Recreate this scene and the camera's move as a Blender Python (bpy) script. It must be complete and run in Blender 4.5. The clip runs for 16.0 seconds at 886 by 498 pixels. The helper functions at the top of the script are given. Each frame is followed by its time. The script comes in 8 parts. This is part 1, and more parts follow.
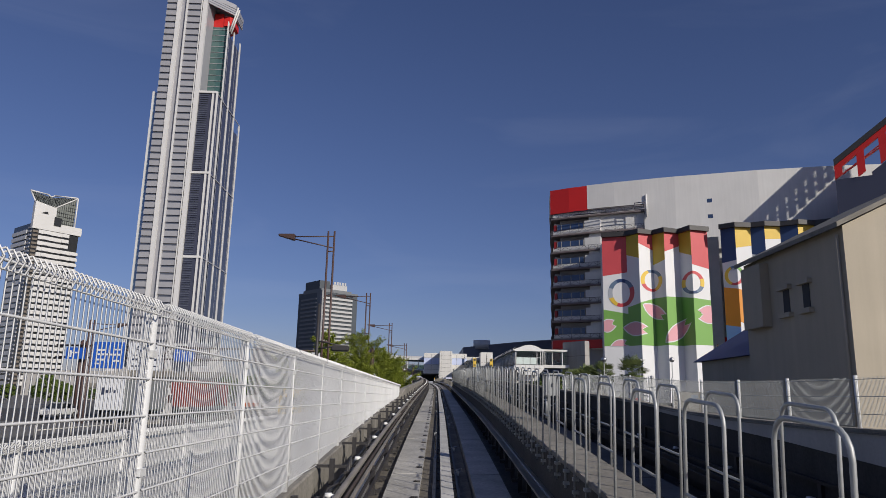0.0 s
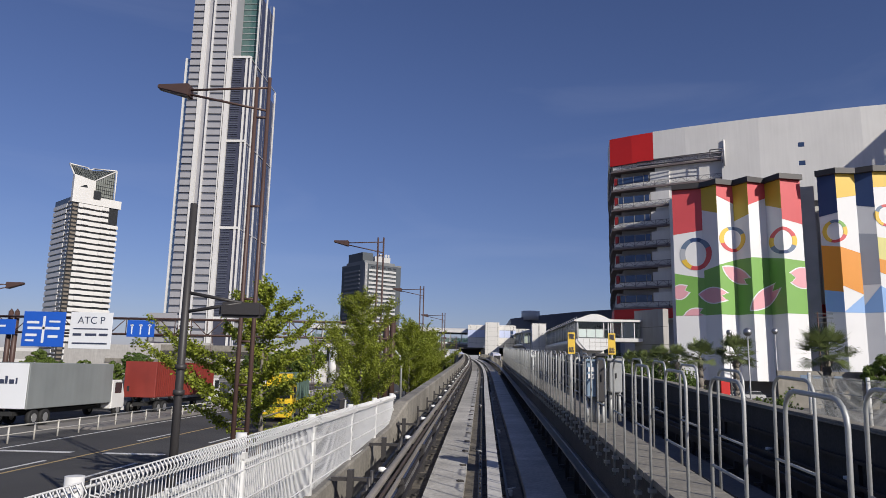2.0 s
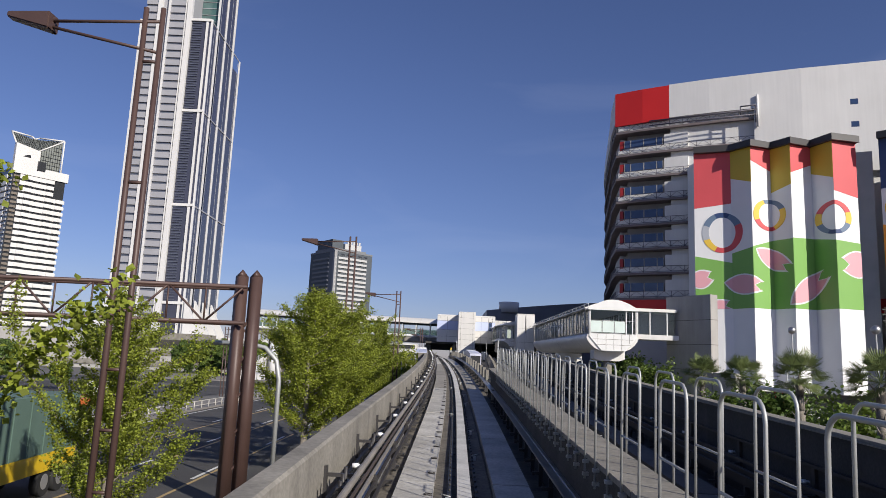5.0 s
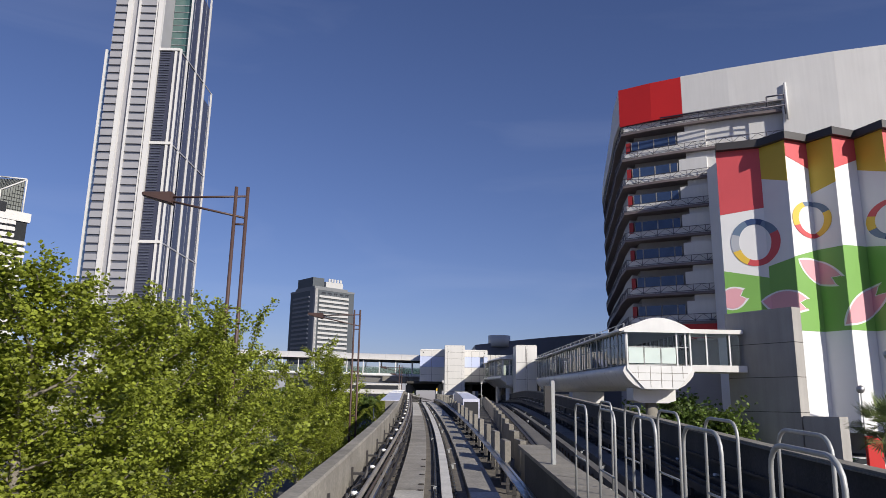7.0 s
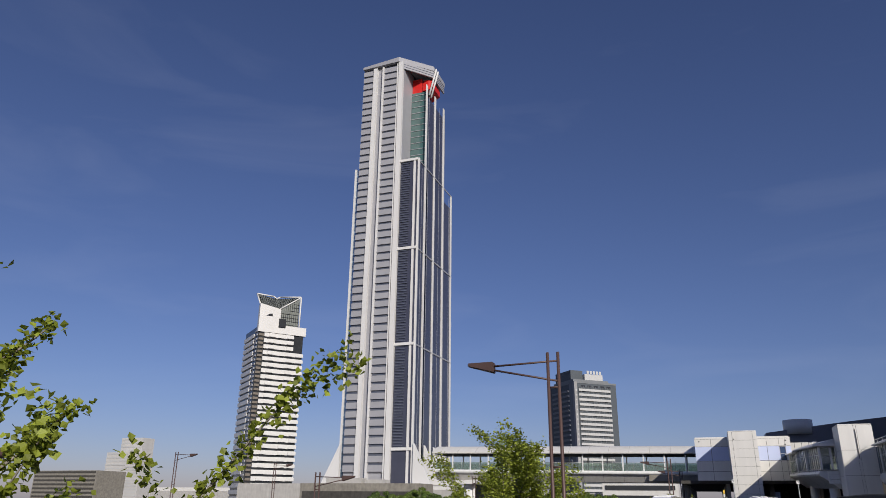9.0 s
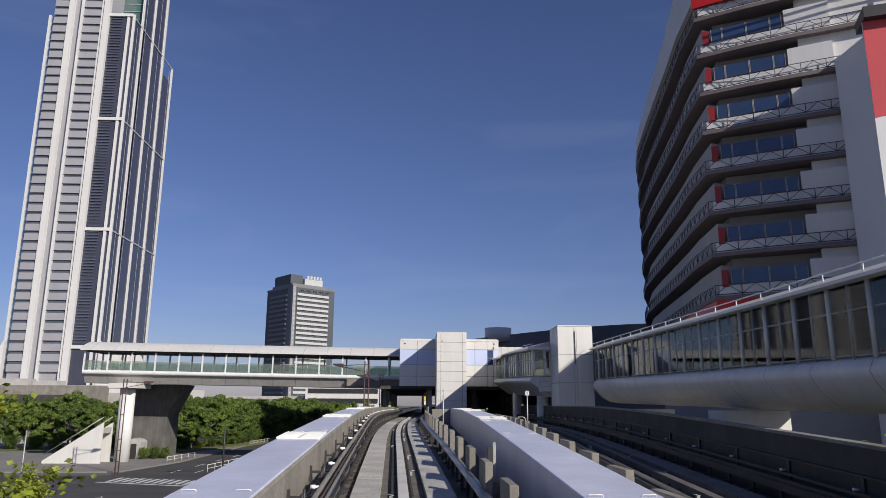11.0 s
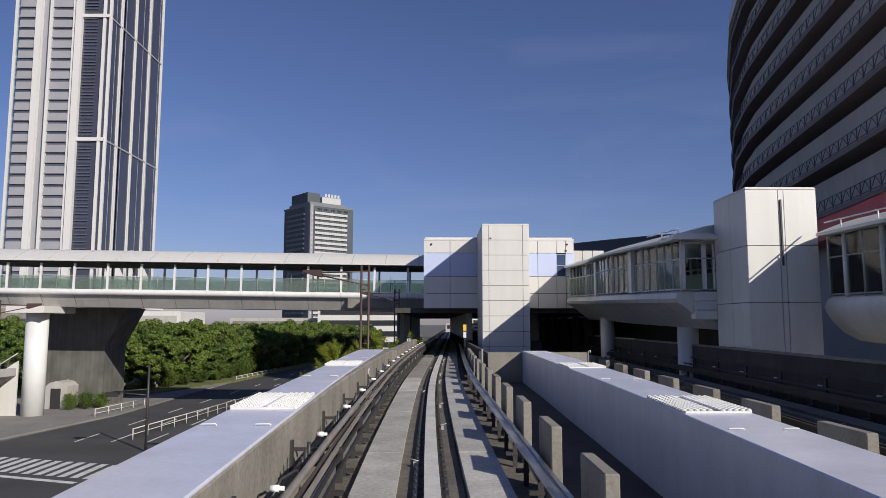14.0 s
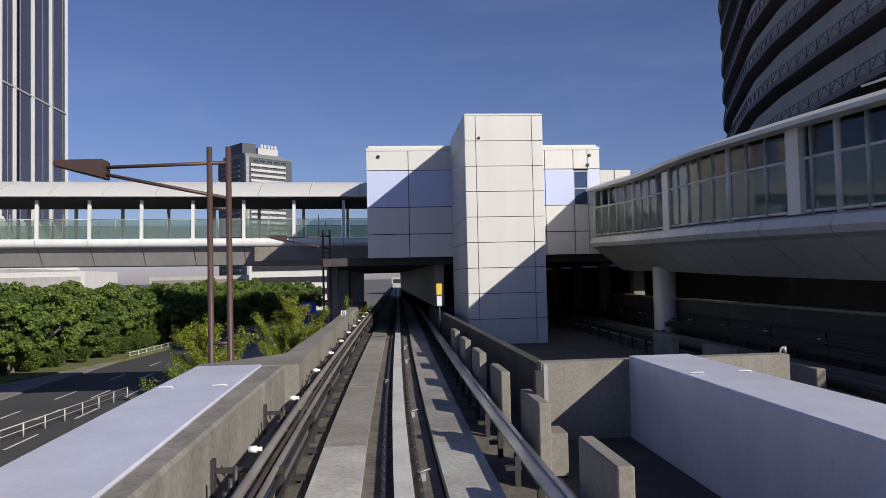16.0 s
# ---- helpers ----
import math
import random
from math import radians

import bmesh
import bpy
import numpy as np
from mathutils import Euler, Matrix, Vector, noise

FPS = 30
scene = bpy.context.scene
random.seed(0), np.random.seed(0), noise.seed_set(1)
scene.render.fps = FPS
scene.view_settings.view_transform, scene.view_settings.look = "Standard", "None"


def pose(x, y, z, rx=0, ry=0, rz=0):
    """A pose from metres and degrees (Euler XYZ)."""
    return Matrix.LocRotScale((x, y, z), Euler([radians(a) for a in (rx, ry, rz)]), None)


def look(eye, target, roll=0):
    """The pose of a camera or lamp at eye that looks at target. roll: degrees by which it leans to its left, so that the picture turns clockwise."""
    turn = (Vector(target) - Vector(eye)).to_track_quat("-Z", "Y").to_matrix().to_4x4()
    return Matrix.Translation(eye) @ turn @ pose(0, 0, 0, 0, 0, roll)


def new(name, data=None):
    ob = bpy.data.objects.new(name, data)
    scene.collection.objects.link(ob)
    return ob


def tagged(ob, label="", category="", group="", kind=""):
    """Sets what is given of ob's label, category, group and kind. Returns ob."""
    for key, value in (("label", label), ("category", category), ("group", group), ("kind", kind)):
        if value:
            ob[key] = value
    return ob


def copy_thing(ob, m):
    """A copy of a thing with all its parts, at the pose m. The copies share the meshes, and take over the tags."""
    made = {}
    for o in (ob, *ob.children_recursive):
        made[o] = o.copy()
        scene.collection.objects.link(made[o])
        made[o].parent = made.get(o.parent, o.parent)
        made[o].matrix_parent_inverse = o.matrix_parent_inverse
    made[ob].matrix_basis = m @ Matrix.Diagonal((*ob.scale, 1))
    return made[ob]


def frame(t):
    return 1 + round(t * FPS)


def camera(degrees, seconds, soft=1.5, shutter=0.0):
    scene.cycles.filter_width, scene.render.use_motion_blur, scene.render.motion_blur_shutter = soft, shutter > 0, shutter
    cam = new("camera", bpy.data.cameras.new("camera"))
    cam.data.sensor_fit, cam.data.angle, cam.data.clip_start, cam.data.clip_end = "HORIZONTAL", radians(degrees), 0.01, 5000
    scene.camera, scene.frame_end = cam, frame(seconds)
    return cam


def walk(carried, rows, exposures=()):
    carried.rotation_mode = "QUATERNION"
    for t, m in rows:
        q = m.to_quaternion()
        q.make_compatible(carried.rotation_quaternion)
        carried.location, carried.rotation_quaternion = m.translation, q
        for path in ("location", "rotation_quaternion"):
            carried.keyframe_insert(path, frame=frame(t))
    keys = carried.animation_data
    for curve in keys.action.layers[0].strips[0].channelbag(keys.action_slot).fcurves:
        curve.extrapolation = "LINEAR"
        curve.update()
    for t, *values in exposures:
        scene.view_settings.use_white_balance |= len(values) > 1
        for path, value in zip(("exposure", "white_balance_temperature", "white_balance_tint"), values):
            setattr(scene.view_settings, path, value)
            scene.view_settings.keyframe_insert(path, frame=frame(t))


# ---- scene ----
cam = camera(64.3, 16.0, 0.7)
PATH = [
    (0, (-0.037, -0.255, 2.518), (0.0057, 1.7007, 2.9370), 1.26),
    (0.5, (0.116, 5.098, 2.880), (0.2221, 7.0814, 3.1109), -0.43),
    (1, (0.224, 10.419, 3.206), (0.2578, 12.3826, 3.5854), 0.04),
    (1.5, (0.298, 15.687, 3.509), (0.2175, 17.6456, 3.9039), 0.36),
    (2, (0.387, 20.912, 3.784), (0.3051, 22.8810, 4.1240), 1.19),
    (2.5, (0.477, 26.103, 4.029), (0.4036, 28.0701, 4.3809), 0.79),
    (3, (0.567, 31.265, 4.257), (0.5278, 33.2503, 4.4935), 2.90),
    (3.5, (0.654, 36.417, 4.480), (0.6112, 38.3964, 4.7652), 1.76),
    (3.7, (0.686, 38.468, 4.562), (0.6650, 40.4388, 4.9034), 3.02),
    (5.8, (1.001, 59.731, 5.299), (0.9863, 61.7063, 5.6127), 1.89),
    (6, (1.038, 61.742, 5.374), (1.0002, 63.7153, 5.6949), 1.88),
    (6.5, (1.153, 66.778, 5.575), (1.1441, 68.7466, 5.9303), 2.02),
    (7, (1.253, 71.795, 5.793), (1.2862, 73.7478, 6.2219), 0.94),
    (7.5, (1.322, 76.773, 5.957), (1.1889, 78.7142, 6.4179), 1.52),
    (8, (1.389, 81.737, 6.140), (0.9966, 83.6089, 6.7239), -1.42),
    (8.5, (1.432, 86.684, 6.317), (0.8965, 88.4711, 7.0386), 0.63),
    (9, (1.461, 91.646, 6.507), (0.8120, 93.4126, 7.1830), 0.60),
    (9.5, (1.488, 96.619, 6.750), (0.9824, 98.4466, 7.3863), 1.26),
    (10, (1.494, 101.593, 6.995), (1.3734, 103.4954, 7.6018), 1.03),
    (10.2, (1.476, 103.583, 7.074), (1.5276, 105.4978, 7.6498), 0.75),
    (12.3, (1.109, 124.514, 7.890), (1.1977, 126.4864, 8.2065), 0.30),
    (12.5, (1.052, 126.513, 7.955), (1.1443, 128.4834, 8.2829), 0.60),
    (13, (0.897, 131.512, 8.107), (0.9528, 133.4971, 8.3448), 0.48),
    (13.5, (0.742, 136.474, 8.239), (0.8323, 138.4504, 8.5349), 1.15),
    (14, (0.589, 141.444, 8.357), (0.6102, 143.4326, 8.5677), 0.03),
    (14.5, (0.453, 146.473, 8.436), (0.5321, 148.4642, 8.6094), -0.36),
    (15, (0.323, 151.580, 8.504), (0.4144, 153.5752, 8.6118), -1.92),
    (15.5, (0.237, 156.699, 8.554), (0.3754, 158.6918, 8.6447), -1.29),
    (16, (0.237, 161.845, 8.593), (0.4163, 163.8355, 8.6702), -1.29),
]
EXPOSURE = [(0.0, 0.0), (1.5, 0.16), (2.5, 0.35), (6.0, 0.50), (7.0, 0.46), (8.0, 0.41), (8.6, 0.26), (9.0, 0.15), (9.5, 0.0), (10.2, 0.17), (12.5, 0.38), (14.0, 0.33), (16.0, 0.38)]
walk(cam, [(t, look(eye, target, roll)) for t, eye, target, roll in PATH], EXPOSURE)

# ---- daylight ----
SUN_TO = Vector((0.84, -1.0, 0.67)).normalized()
SUN_EL = math.asin(SUN_TO.z)
SUN_AZ = math.atan2(SUN_TO.x, SUN_TO.y)
world = bpy.data.worlds.new("sky")
scene.world = world
world.use_nodes = True
wn = world.node_tree.nodes
sky = wn.new("ShaderNodeTexSky")
sky.sky_type, sky.sun_disc = "NISHITA", False
sky.sun_elevation, sky.sun_rotation = SUN_EL, SUN_AZ
sky.air_density, sky.dust_density, sky.ozone_density = 1.0, 0.5, 6.0
grade = wn.new("ShaderNodeVectorMath")
grade.operation = "MULTIPLY"
grade.inputs[1].default_value = (1.15, 0.95, 1.12)
world.node_tree.links.new(sky.outputs[0], grade.inputs[0])
coord = wn.new("ShaderNodeTexCoord")
drift = wn.new("ShaderNodeVectorMath")
drift.operation = "MULTIPLY"
drift.inputs[1].default_value = (1.6, 1.6, 7.0)
world.node_tree.links.new(coord.outputs["Generated"], drift.inputs[0])
wisp = wn.new("ShaderNodeTexNoise")
wisp.inputs["Scale"].default_value, wisp.inputs["Detail"].default_value, wisp.inputs["Distortion"].default_value = 1.5, 6.0, 0.8
world.node_tree.links.new(drift.outputs[0], wisp.inputs["Vector"])
thin = wn.new("ShaderNodeMapRange")
thin.inputs["From Min"].default_value, thin.inputs["From Max"].default_value = 0.52, 0.80
thin.inputs["To Min"].default_value, thin.inputs["To Max"].default_value = 0.0, 0.07
world.node_tree.links.new(wisp.outputs["Fac"], thin.inputs["Value"])
cloud = wn.new("ShaderNodeMixRGB")
cloud.inputs["Color2"].default_value = (9.0, 9.6, 12.0, 1)
world.node_tree.links.new(thin.outputs["Result"], cloud.inputs["Fac"])
world.node_tree.links.new(grade.outputs[0], cloud.inputs["Color1"])
world.node_tree.links.new(cloud.outputs[0], wn["Background"].inputs[0])
wn["Background"].inputs[1].default_value = 0.057
sun_data = bpy.data.lights.new("sun", "SUN")
sun_data.energy, sun_data.angle, sun_data.color = 3.7, radians(0.53), (1.0, 0.94, 0.85)
sun = new("sun", sun_data)
sun.matrix_world = look(SUN_TO * 100, (0, 0, 0))


# ---- materials ----
def mat(name, color, rough=0.6, metal=0.0, vary=0.12, scale=3.0, fine=0.06, fine_scale=40.0, bump=0.0, bump_scale=30.0, per_piece=0.0, streak=0.0, spec=0.5, coat=0.0):
    """A surface with variation at two scales, relief, and optional streaks and piece-to-piece change."""
    m = bpy.data.materials.new(name)
    m.use_nodes = True
    nt = m.node_tree
    n, link = nt.nodes, nt.links.new
    b = n["Principled BSDF"]
    b.inputs["Roughness"].default_value, b.inputs["Metallic"].default_value = rough, metal
    b.inputs["Specular IOR Level"].default_value = spec
    b.inputs["Coat Weight"].default_value = coat
    geo = n.new("ShaderNodeNewGeometry")
    pos = geo.outputs["Position"]

    def noise_at(size, detail=3.0, stretch=(1, 1, 1)):
        mp = n.new("ShaderNodeVectorMath")
        mp.operation = "MULTIPLY"
        mp.inputs[1].default_value = stretch
        link(pos, mp.inputs[0])
        t = n.new("ShaderNodeTexNoise")
        t.inputs["Scale"].default_value, t.inputs["Detail"].default_value = size, detail
        link(mp.outputs[0], t.inputs["Vector"])
        return t.outputs["Fac"]

    def mapped(fac, lo, hi):
        r = n.new("ShaderNodeMapRange")
        r.inputs["From Min"].default_value, r.inputs["From Max"].default_value = 0.25, 0.75
        r.inputs["To Min"].default_value, r.inputs["To Max"].default_value = lo, hi
        link(fac, r.inputs["Value"])
        return r.outputs["Result"]

    gains = []
    if vary:
        gains.append(mapped(noise_at(1.0 / scale, 4.0), 1 - vary, 1 + vary))
    if fine:
        gains.append(mapped(noise_at(fine_scale, 2.0), 1 - fine, 1 + fine))
    if streak:
        gains.append(mapped(noise_at(1.0, 3.0, (2.2, 2.2, 0.12)), 1 - streak, 1 + streak * 0.5))
    if per_piece:
        info = n.new("ShaderNodeObjectInfo")
        r = n.new("ShaderNodeMapRange")
        r.inputs["To Min"].default_value, r.inputs["To Max"].default_value = 1 - per_piece, 1 + per_piece
        link(info.outputs["Random"], r.inputs["Value"])
        gains.append(r.outputs["Result"])
    total = None
    for g in gains:
        if total is None:
            total = g
        else:
            mul = n.new("ShaderNodeMath")
            mul.operation = "MULTIPLY"
            link(total, mul.inputs[0])
            link(g, mul.inputs[1])
            total = mul.outputs[0]
    if total is None:
        b.inputs["Base Color"].default_value = (*color, 1)
    else:
        sc = n.new("ShaderNodeVectorMath")
        sc.operation = "SCALE"
        sc.inputs[0].default_value = color
        link(total, sc.inputs["Scale"])
        link(sc.outputs[0], b.inputs["Base Color"])
    if bump:
        bp = n.new("ShaderNodeBump")
        bp.inputs["Strength"].default_value, bp.inputs["Distance"].default_value = bump, 0.02
        link(noise_at(bump_scale, 3.0), bp.inputs["Height"])
        link(bp.outputs[0], b.inputs["Normal"])
    return m


def leaf_mat(name, color, shift=0.35):
    m = bpy.data.materials.new(name)
    m.use_nodes = True
    n, link = m.node_tree.nodes, m.node_tree.links.new
    b = n["Principled BSDF"]
    b.inputs["Roughness"].default_value = 0.55
    geo = n.new("ShaderNodeNewGeometry")
    ramp = n.new("ShaderNodeMapRange")
    ramp.inputs["To Min"].default_value, ramp.inputs["To Max"].default_value = 1 - shift, 1 + shift
    link(geo.outputs["Random Per Island"], ramp.inputs["Value"])
    sc = n.new("ShaderNodeVectorMath")
    sc.operation = "SCALE"
    sc.inputs[0].default_value = color
    link(ramp.outputs["Result"], sc.inputs["Scale"])
    link(sc.outputs[0], b.inputs["Base Color"])
    tr = n.new("ShaderNodeBsdfTranslucent")
    link(sc.outputs[0], tr.inputs["Color"])
    mix = n.new("ShaderNodeMixShader")
    mix.inputs[0].default_value = 0.4
    link(b.outputs[0], mix.inputs[1])
    link(tr.outputs[0], mix.inputs[2])
    link(mix.outputs[0], n["Material Output"].inputs["Surface"])
    return m


def glass_mat(name, tint, rough=0.03, ior=1.5):
    """Pane: part clear, part mirror, by the angle."""
    m = bpy.data.materials.new(name)
    m.use_nodes = True
    n, link = m.node_tree.nodes, m.node_tree.links.new
    tp = n.new("ShaderNodeBsdfTransparent")
    tp.inputs[0].default_value = (*tint, 1)
    gl = n.new("ShaderNodeBsdfGlossy")
    gl.inputs["Roughness"].default_value = rough
    fr = n.new("ShaderNodeFresnel")
    fr.inputs[0].default_value = ior
    mix = n.new("ShaderNodeMixShader")
    link(fr.outputs[0], mix.inputs[0])
    link(tp.outputs[0], mix.inputs[1])
    link(gl.outputs[0], mix.inputs[2])
    link(mix.outputs[0], n["Material Output"].inputs["Surface"])
    return m


M_ASPHALT = mat("asphalt", (0.058, 0.056, 0.054), 0.85, vary=0.25, scale=4, fine=0.25, fine_scale=60, bump=0.3, bump_scale=90)
M_GRASS = mat("rough_grass", (0.13, 0.14, 0.05), 0.95, vary=0.4, scale=0.8, fine=0.35, fine_scale=18, bump=0.5, bump_scale=20)
M_SOIL = mat("soil", (0.12, 0.10, 0.075), 0.95, vary=0.3, scale=2, fine=0.3, fine_scale=30)
M_GROUND = mat("pavement_ground", (0.13, 0.125, 0.115), 0.9, vary=0.25, scale=14, fine=0.12, fine_scale=3)
M_SIDEWALK = mat("sidewalk", (0.22, 0.205, 0.19), 0.9, vary=0.15, scale=3, fine=0.1, fine_scale=8)
M_CONC = mat("concrete", (0.235, 0.218, 0.185), 0.85, vary=0.24, scale=1.4, fine=0.16, fine_scale=18, bump=0.2, bump_scale=40, streak=0.16)
# second track's slabs and beam: the shade on them is put into the colour
M_SLAB_SHADED = mat("shaded_slab", (0.11, 0.105, 0.098), 0.85, vary=0.25, scale=0.9, fine=0.15, fine_scale=14, per_piece=0.15)
# stains in the texture; the low base colour also carries shade on walls and decks
M_CONC_DARK = mat("stained_shaded_concrete", (0.058, 0.054, 0.048), 0.9, vary=0.3, scale=1.2, fine=0.2, fine_scale=18, bump=0.3, bump_scale=30, streak=0.2)
M_PARAPET = mat("weathered_parapet", (0.245, 0.228, 0.197), 0.9, vary=0.28, scale=1.3, fine=0.2, fine_scale=16, bump=0.2, bump_scale=40, streak=0.24)
M_SHAFT = mat("shaft_concrete", (0.36, 0.345, 0.32), 0.8, vary=0.12, scale=2.5, fine=0.06, fine_scale=20, streak=0.12)
M_FROST = mat("frosted_green_glass", (0.62, 0.71, 0.66), 0.25, vary=0.1, scale=1.5, fine=0)
M_CONC_PALE = mat("pale_concrete", (0.42, 0.405, 0.38), 0.8, vary=0.12, scale=2.5, fine=0.06, fine_scale=20, streak=0.12)
M_BEAM = mat("pale_beam", (0.54, 0.525, 0.495), 0.7, vary=0.18, scale=0.8, fine=0.1, fine_scale=16)
M_WIRE = mat("white_coated_wire", (0.72, 0.72, 0.71), 0.5, vary=0.08, scale=1.5, fine=0)
M_SLAB = mat("running_slab", (0.425, 0.41, 0.38), 0.75, vary=0.24, scale=0.9, fine=0.2, fine_scale=14, bump=0.15, per_piece=0.12)
M_BED = mat("track_bed", (0.128, 0.113, 0.092), 0.95, vary=0.35, scale=0.7, fine=0.3, fine_scale=12, bump=0.4, bump_scale=14)
M_RUST = mat("rusted_steel", (0.10, 0.075, 0.06), 0.7, 0.3, vary=0.25, scale=0.6, fine=0.15)
M_STEEL = mat("worn_steel", (0.45, 0.45, 0.46), 0.38, 0.9, vary=0.15, scale=0.8, fine=0.1)
M_GALV = mat("galvanised_steel", (0.42, 0.43, 0.42), 0.55, 0.5, vary=0.12, scale=0.6, fine=0.08, fine_scale=20)
M_WHITE = mat("white_paint", (0.72, 0.72, 0.70), 0.5, vary=0.08, scale=2, fine=0.03, streak=0.05)
M_WHITE_PANEL = mat("white_panel", (0.66, 0.645, 0.61), 0.45, vary=0.05, scale=3, fine=0.02, streak=0.05)
M_BLUE_PANEL = mat("pale_blue_panel", (0.52, 0.58, 0.78), 0.4, vary=0.05, scale=3, fine=0.02)
M_LILAC = mat("lilac_grey_cover", (0.61, 0.62, 0.72), 0.34, vary=0.10, scale=1.2, fine=0.06, fine_scale=18, streak=0.09)
M_BLACK = mat("black_seal", (0.02, 0.02, 0.022), 0.6, fine=0)
M_DARK = mat("dark_interior", (0.045, 0.045, 0.048), 0.8, vary=0.2)
M_BROWN = mat("brown_painted_steel", (0.085, 0.050, 0.042), 0.5, 0.1, vary=0.15, scale=1.0)
M_DKPOLE = mat("dark_painted_steel", (0.045, 0.042, 0.042), 0.5, 0.1, vary=0.15)
M_CABLE = mat("cable_rubber", (0.03, 0.03, 0.032), 0.55)
M_INSUL = mat("white_porcelain", (0.82, 0.82, 0.80), 0.25, fine=0)
M_LINE_W = mat("white_road_paint", (0.62, 0.62, 0.60), 0.7, vary=0.2, scale=0.8, fine=0.15)
M_LINE_Y = mat("yellow_road_paint", (0.42, 0.30, 0.13), 0.7, vary=0.25, scale=0.8, fine=0.15)
M_GLASS = glass_mat("clear_glass", (0.80, 0.87, 0.83))
M_MILK = glass_mat("milky_green_glass", (0.70, 0.80, 0.74))
mk = M_MILK.node_tree
milk = mk.nodes.new("ShaderNodeBsdfDiffuse")
milk.inputs[0].default_value = (0.40, 0.48, 0.43, 1)
veil = mk.nodes.new("ShaderNodeMixShader")
veil.inputs[0].default_value = 0.22
mk.links.new(mk.nodes["Material Output"].inputs["Surface"].links[0].from_socket, veil.inputs[1])
mk.links.new(milk.outputs[0], veil.inputs[2])
mk.links.new(veil.outputs[0], mk.nodes["Material Output"].inputs["Surface"])
M_GLASS_GREEN = glass_mat("green_glass", (0.34, 0.43, 0.39))
M_LEAF = leaf_mat("ginkgo_leaf", (0.27, 0.315, 0.038), 0.48)
M_LEAF_DARK = leaf_mat("broad_leaf", (0.105, 0.165, 0.034), 0.5)
M_LEAF_MID = leaf_mat("light_broad_leaf", (0.15, 0.215, 0.038), 0.5)
M_PALM = leaf_mat("palm_leaf", (0.17, 0.21, 0.075))
M_BARK = mat("bark", (0.22, 0.195, 0.165), 0.9, vary=0.3, scale=0.3, fine=0.3, fine_scale=30, bump=0.5)


# ---- mesh helpers ----
def box(bm, x0, x1, y0, y1, z0, z1, m=None):
    c = [(x, y, z) for z in (z0, z1) for y in (y0, y1) for x in (x0, x1)]
    v = [bm.verts.new(m @ Vector(p) if m else p) for p in c]
    for f in ((0, 2, 3, 1), (4, 5, 7, 6), (0, 1, 5, 4), (2, 6, 7, 3), (0, 4, 6, 2), (1, 3, 7, 5)):
        bm.faces.new([v[i] for i in f])


def tube(bm, a, b, r0, r1=None, sides=8, caps=True):
    a, b = Vector(a), Vector(b)
    r1 = r0 if r1 is None else r1
    q = (b - a).to_track_quat("Z", "Y")
    rings = []
    for p, r in ((a, r0), (b, r1)):
        rings.append([bm.verts.new(p + q @ Vector((r * math.cos(2 * math.pi * i / sides), r * math.sin(2 * math.pi * i / sides), 0))) for i in range(sides)])
    for i in range(sides):
        j = (i + 1) % sides
        f = bm.faces.new((rings[0][i], rings[0][j], rings[1][j], rings[1][i]))
        f.smooth = True
    if caps:
        bm.faces.new(rings[0][::-1])
        bm.faces.new(rings[1])


def pipe(bm, points, r, sides=6):
    """A bent pipe through points."""
    pts = [Vector(p) for p in points]
    rings = []
    for i, p in enumerate(pts):
        d = (pts[min(i + 1, len(pts) - 1)] - pts[max(i - 1, 0)]).normalized()
        q = d.to_track_quat("Z", "Y")
        rings.append([bm.verts.new(p + q @ Vector((r * math.cos(2 * math.pi * k / sides), r * math.sin(2 * math.pi * k / sides), 0))) for k in range(sides)])
    for a, b in zip(rings, rings[1:]):
        off = min(range(sides), key=lambda s: sum((a[k].co - b[(k + s) % sides].co).length for k in range(sides)))
        for k in range(sides):
            f = bm.faces.new((a[k], a[(k + 1) % sides], b[(k + 1 + off) % sides], b[(k + off) % sides]))
            f.smooth = True
    bm.faces.new(rings[0][::-1])
    bm.faces.new(rings[-1])


def prism(bm, outline, a, b, axis="z"):
    """A solid from a closed outline of (u, v), stretched from a to b along an axis."""
    def at(u, v, w):
        return {"z": (u, v, w), "y": (u, w, v), "x": (w, u, v)}[axis]
    lo = [bm.verts.new(at(u, v, a)) for u, v in outline]
    hi = [bm.verts.new(at(u, v, b)) for u, v in outline]
    k = len(outline)
    for i in range(k):
        bm.faces.new((lo[i], lo[(i + 1) % k], hi[(i + 1) % k], hi[i]))
    bm.faces.new(lo[::-1])
    bm.faces.new(hi)


def mesh_of(name, bm, material):
    bmesh.ops.recalc_face_normals(bm, faces=bm.faces)
    me = bpy.data.meshes.new(name)
    bm.to_mesh(me)
    bm.free()
    for m in material if isinstance(material, (list, tuple)) else (material,):
        me.materials.append(m)
    return me


def part(name, bm, material, parent=None, label=""):
    """Links a bmesh as one mesh object, under a thing or a part."""
    ob = new(name, mesh_of(name, bm, material))
    ob.parent = parent
    if label:
        ob["label"] = label
    return ob


def thing(name, label, category, group="", at=(0, 0, 0)):
    ob = new(name)
    ob.location = at
    return tagged(ob, label, category, group)


def structure(name, bm, material, label="", category=""):
    return tagged(part(name, bm, material), label, category, kind="structure")


